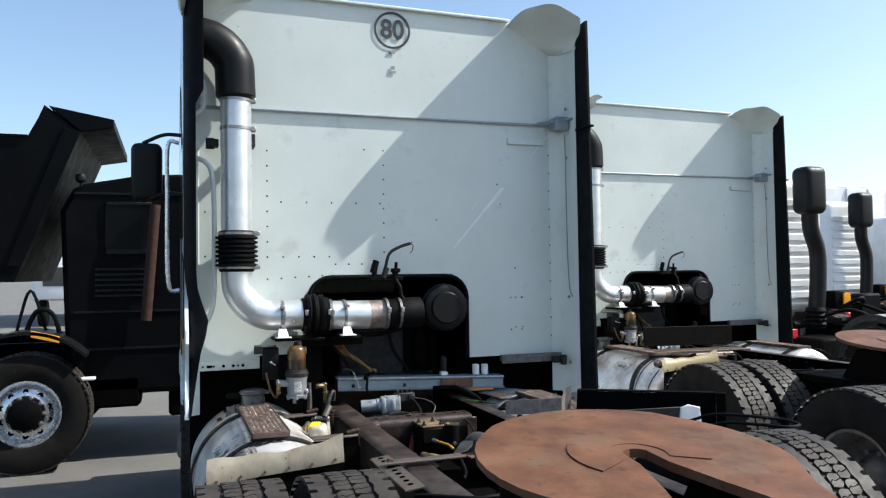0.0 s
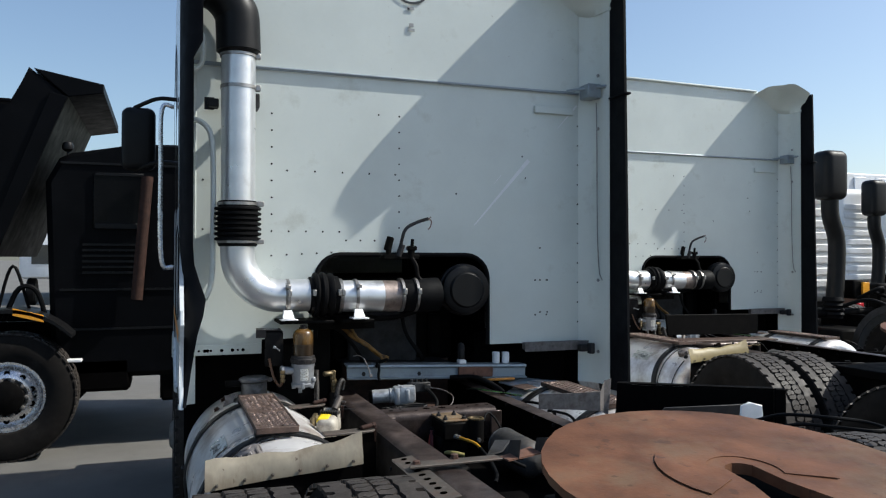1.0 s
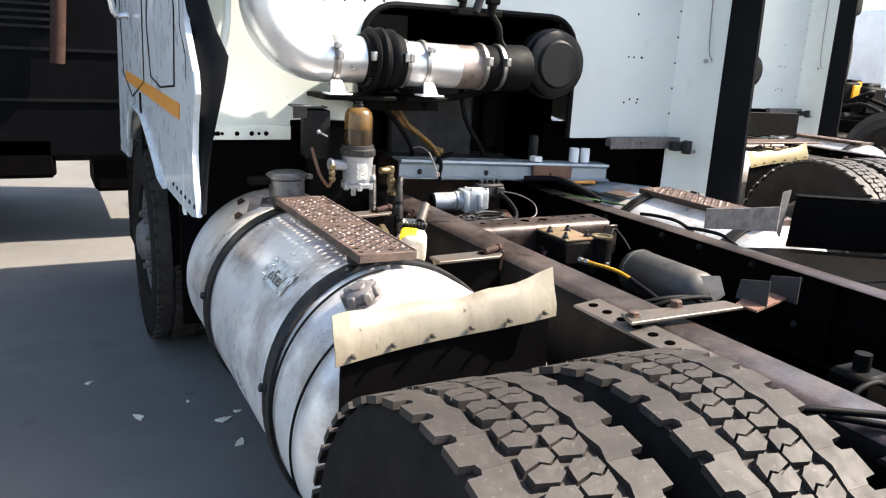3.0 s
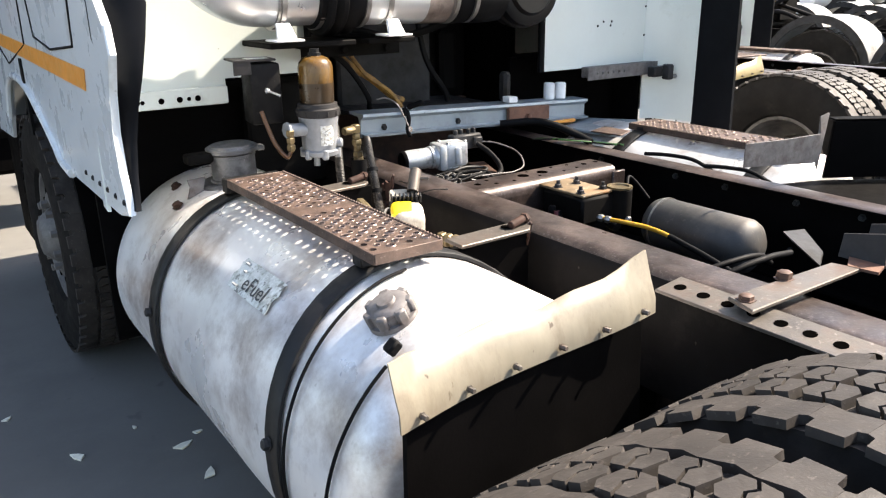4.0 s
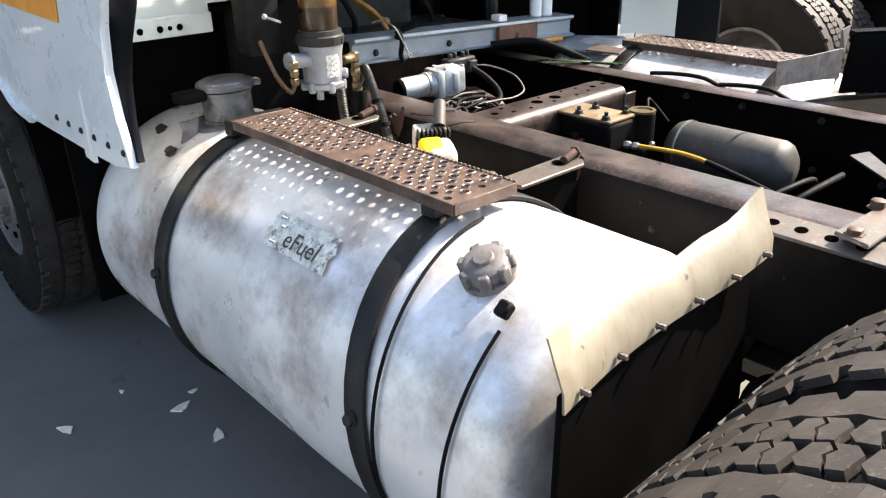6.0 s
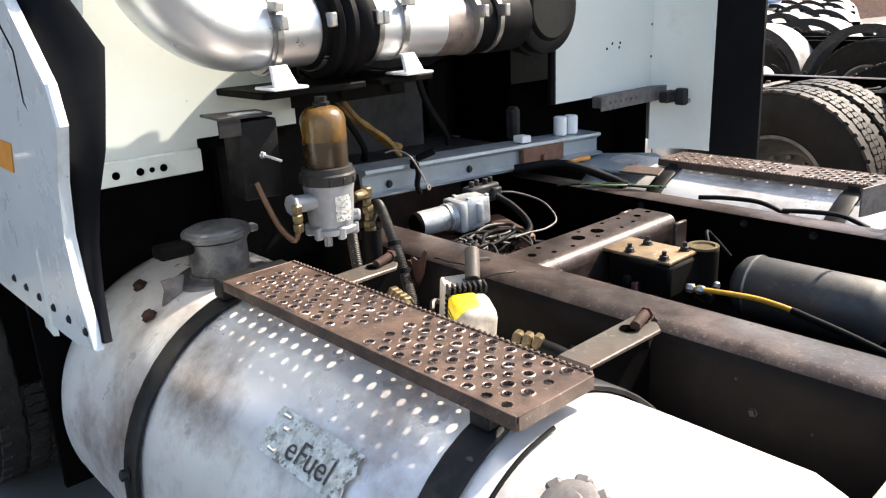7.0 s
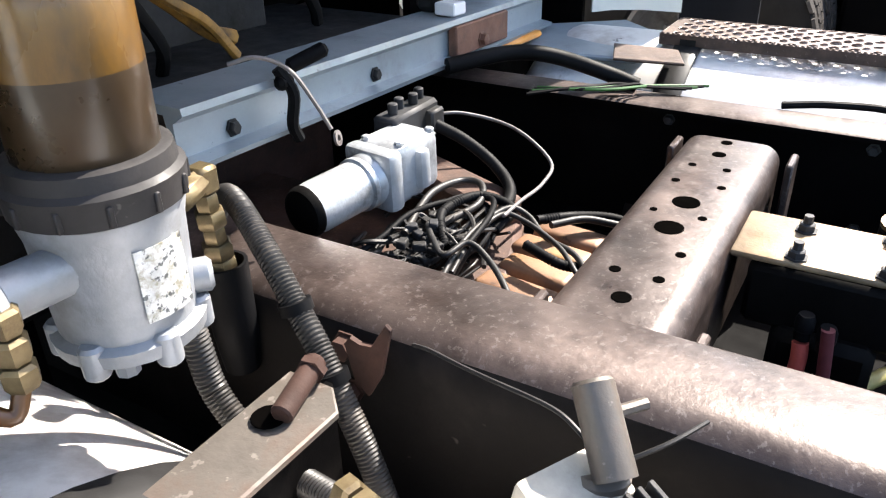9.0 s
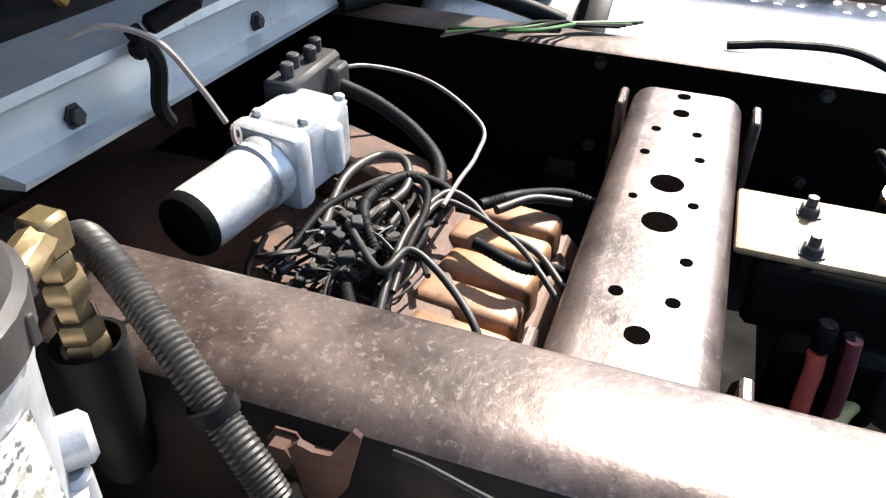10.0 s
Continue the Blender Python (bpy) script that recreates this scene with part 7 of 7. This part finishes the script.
def flat_nose(base, turn, body, label):
    """A flat-nosed lorry seen from behind: cab back, black air stack, bare chassis, wheels with arches."""
    t = thing("chassis_lorry", (0, 0, 0), label, "truck", "row of chassis lorries")
    bm = B()
    box(bm, (-1.15, 0.0, 1.15), (-0.1, 1.9, 3.02), 0.14, seg=4)
    cb = part("cab_shell", bm, WHITE, t, "white cab")
    for k in range(9):
        bm = B()
        box(bm, (-1.05, -0.025, 1.35 + 0.16 * k), (-0.2, 0.0, 1.45 + 0.16 * k), 0.01)
        part("pressed_rib", bm, WHITE, cb)
    bm = B()
    box(bm, (-0.8, -0.42, 2.5), (-0.42, -0.1, 3.15), 0.1, seg=4)
    st = part("air_intake_duct", bm, PLASTIC, t, "black plastic upright air intake")
    bm = B()
    hose(bm, [(-0.6, -0.25, 2.6), (-0.58, -0.24, 2.3), (-0.46, -0.22, 2.0), (-0.46, -0.22, 1.6), (-0.5, -0.22, 1.15)], 0.11, 14, 5)
    part("lower_duct", bm, PLASTIC, st)
    bm = B()
    lathe(bm, (-0.52, -0.22, 0.95), (0, 0, 1), [(0, 0.12)] + [(0.02 + 0.03 * k, 0.12 + 0.02 * (k % 2)) for k in range(8)] + [(0.28, 0.12)], 20)
    part("bellows", bm, RUBBER, st)
    bm = B()
    box(bm, (-0.25, -0.3, 1.2), (0.05, -0.1, 1.45), 0.02)
    box(bm, (0.2, -0.3, 1.05), (0.6, -0.1, 1.4), 0.03)
    rod(bm, (-0.9, -0.2, 1.0), (0.9, -0.2, 1.05), 0.05, 12)
    part("cab_mount", bm, GREASE, t)
    bm = B()
    box(bm, (-0.12, -0.33, 1.25), (0.0, -0.3, 1.42), 0.004)
    part("warning_plate", bm, AMBERLENS, t)
    for x in (-0.3, 0.35):
        bm = B()
        box(bm, (x, -3.4, 0.75), (x + 0.08, 0.2, 1.0), 0.008)
        part("frame_rail", bm, FRAMESHADE, t)
    bm = B()
    box(bm, (-0.22, -3.3, 0.8), (0.35, -3.1, 0.98), 0.01)
    box(bm, (-0.22, -1.0, 0.8), (0.35, -0.85, 0.98), 0.01)
    part("cross_member", bm, FRAME, t)
    for y in (-2.65, -1.4, 0.9):
        for x, o in ((-0.6, -1), (0.95, 1)):
            wheel((x, y, 0.51), t, o)
    for x, ya in ((-0.8, -1.4), (0.72, -1.4), (-0.8, -2.65), (0.72, -2.65)):
        bm = B()
        grid = [[(x + u, ya + 0.62 * math.cos(a), 0.55 + 0.62 * math.sin(a)) for u in (0, 0.25, 0.5)] for a in (radians(k) for k in range(5, 176, 10))]
        sheet(bm, grid, (0, 0, 0.02))
        ar = part("wheel_arch", bm, body, t, "curved light grey wheel arch")
        bm = B()
        grid = [[(x - 0.004, ya + q * math.cos(a), 0.55 + q * math.sin(a)) for q in (0.56, 0.645)] for a in (radians(k) for k in range(5, 176, 10))]
        sheet(bm, grid, (0.012, 0, 0))
        part("arch_lip", bm, DULL, ar)
    bm = B()
    box(bm, (-0.95, -0.75, 0.35), (-0.35, -0.1, 0.85), 0.03)
    part("battery_box", bm, GREASE, t, "black battery box")
    # Dark block added to hide the sunlit ground between the lorry's rails.
    bm = B()
    box(bm, (-0.28, -3.2, 0.4), (0.34, 0.0, 0.74), 0.04)
    part("drive_line", bm, FRAMESHADE, t)
    for pts in ([(-0.5, -0.3, 1.1), (-0.3, -0.6, 1.2), (-0.1, -0.9, 1.05)], [(0.1, -0.25, 1.3), (0.2, -0.7, 1.15), (0.1, -1.2, 1.02)], [(-0.2, -0.3, 1.2), (0.0, -0.5, 1.35), (0.25, -0.3, 1.25)]):
        bm = B()
        hose(bm, pts, 0.025, 8, 6)
        part("air_hose", bm, RUBBER, t)
    bm = B()
    box(bm, (-1.05, -0.3, 0.82), (-0.9, -0.25, 0.95), 0.01)
    part("tail_lamp", bm, REDLENS, t, "red tail lamp")
    t.matrix_basis = pose(*base, 0, 0, turn)
    return t


third = flat_nose((9.2, 9.75, 0), 0, ARCHGREY, "white flat-nosed lorry with bare chassis and upright black air intake")
copy_thing(third, pose(13.0, 12.4, 0))
copy_thing(third, pose(18.2, 14.4, 0))
stripped = copy_thing(third, pose(11.5, 7.2, 0, 0, 0, -6))
for ob in [o for o in stripped.children_recursive if o.name.split(".")[0] in ("cab_shell", "pressed_rib")]:
    bpy.data.objects.remove(ob)
tagged(stripped, "stripped lorry chassis without cab, black air intake upright", "truck", "row of chassis lorries")
copy_thing(third, pose(23.0, 16.2, 0))

# white box trailer behind the row
bx = thing("box_trailer", (13, 17.5, 0), "white ribbed box trailer behind the row of lorries", "trailer")
bm = B()
box(bm, (6.5, 16.5, 1.5), (24, 19.0, 3.9), 0.03)
bd = part("trailer_body", bm, WHITE, bx)
for k in range(24):
    bm = B()
    box(bm, (6.6 + 0.72 * k, 16.46, 1.58), (7.0 + 0.72 * k, 16.5, 3.8), 0.015)
    part("pressed_rib", bm, WHITE, bd)
bm = B()
for x in (8, 9.2, 20, 21.2):
    rod(bm, (x, 16.6, 0.5), (x, 16.95, 0.5), 0.5, 28, 0.05)
box(bm, (6.6, 16.9, 1.2), (23.8, 17.1, 1.5), 0.01)
part("running_gear", bm, RUBBER, bx)

# distant white lorry to the far left
fl = thing("distant_lorry", (-3.2, 34, 0), "distant white lorry in the sun", "truck")
bm = B()
box(bm, (-4.55, 33, 1.0), (-2.15, 36, 3.0), 0.1, seg=2)
dc = part("cab_shell", bm, WHITE, fl)
bm = B()
box(bm, (-4.15, 32.97, 1.5), (-3.35, 33.0, 2.2), 0.02)
box(bm, (-3.1, 32.97, 1.5), (-2.4, 33.0, 2.2), 0.02)
part("cab_window", bm, GLASS, dc)
bm = B()
box(bm, (-4.9, 36, 0.9), (-1.9, 44, 3.6), 0.05)
part("load_box", bm, WHITE, fl)
bm = B()
for x in (-4.35, -2.55):
    rod(bm, (x, 33.6, 0.5), (x + 0.3, 33.6, 0.5), 0.5, 24, 0.05)
part("running_gear", bm, RUBBER, fl)

# inflatable boat on a stand
bt = thing("inflatable_boat", (18.6, 14.2, 0), "white and blue inflatable boat on a trailer", "boat")
bm = B()
hose(bm, [(17.0, 13.6, 1.25), (18.2, 13.35, 1.22), (19.6, 13.4, 1.25), (20.4, 13.9, 1.4), (20.6, 14.4, 1.5), (20.3, 14.9, 1.4), (19.4, 15.3, 1.25), (18.0, 15.2, 1.22), (17.0, 15.0, 1.25)], 0.26, 16, 6)
tb = part("boat_tube", bm, GREYPVC, bt, "white inflatable tube")
bm = B()
hose(bm, [(17.0, 13.36, 1.3), (18.2, 13.1, 1.27), (19.6, 13.15, 1.3), (20.5, 13.7, 1.45)], 0.07, 10, 6)
part("rubbing_strake", bm, BLUEPVC, tb, "blue rubbing strake")
bm = B()
slab(bm, [(17.1, 13.7, 1.05), (20.2, 13.9, 1.2), (20.2, 14.8, 1.2), (17.1, 15.0, 1.05)], (0, 0, -0.25), 0.05)
part("boat_hull", bm, WHITE, bt)
bm = B()
for x in (17.6, 18.6, 19.3):
    rod(bm, (x, 14.0, 1.3), (x, 14.0, 1.95), 0.02, 8)
    rod(bm, (x, 14.7, 1.3), (x, 14.7, 1.95), 0.02, 8)
hose(bm, [(17.6, 14.0, 1.95), (19.3, 14.0, 1.95), (19.3, 14.7, 1.95), (17.6, 14.7, 1.95)], 0.02, 8, 3)
part("boat_rail", bm, ALLOY, bt)
bm = B()
box(bm, (17.2, 14.2, 0.5), (20.4, 14.5, 0.62), 0.01)
for x in (17.8, 19.6):
    box(bm, (x, 13.8, 0.6), (x + 0.1, 15.0, 0.85), 0.01)
for y in (13.6, 15.0):
    rod(bm, (18.4, y, 0.32), (18.4, y + 0.18, 0.32), 0.32, 20, 0.04)
part("boat_trailer", bm, FRAMESHADE, bt)

# brick boundary building far behind
bb = thing("brick_building", (30, 24, 0), "long low brown brick building at the edge of the yard", "building")
bm = B()
slab(bm, [(5, 21, 0), (60, 17, 0), (60, 17, 2.3), (5, 21, 2.3)], (0.5, 5, 0))
wl = part("wall", bm, BRICK, bb)
bm = B()
slab(bm, [(4.8, 20.8, 2.3), (60, 16.8, 2.3), (60.3, 22.2, 2.6), (5.3, 26.2, 2.6)], (0, 0, 0.15))
part("roof", bm, DULL, bb)

# litter on the concrete
for x, y, r, s in ((0.59, 6.02, 0.4, 0.034), (0.61, 5.80, 1.2, 0.032), (0.267, 6.17, 2.2, 0.03), (0.66, 6.08, 0.1, 0.016), (0.1, 6.6, 0.7, 0.018), (0.48, 6.25, 1.9, 0.012)):
    bm = B()
    slab(bm, [(x + s * math.cos(r + a) * q, y + s * math.sin(r + a) * q, 0.002) for a, q in ((0, 1.2), (1.3, 0.5), (2.6, 1.1), (3.9, 0.7), (5.2, 0.5))], (0, 0, 0.006))
    solo("litter", bm, DEBRIS, "scrap of pale litter on the concrete", "litter", group="litter on the ground")
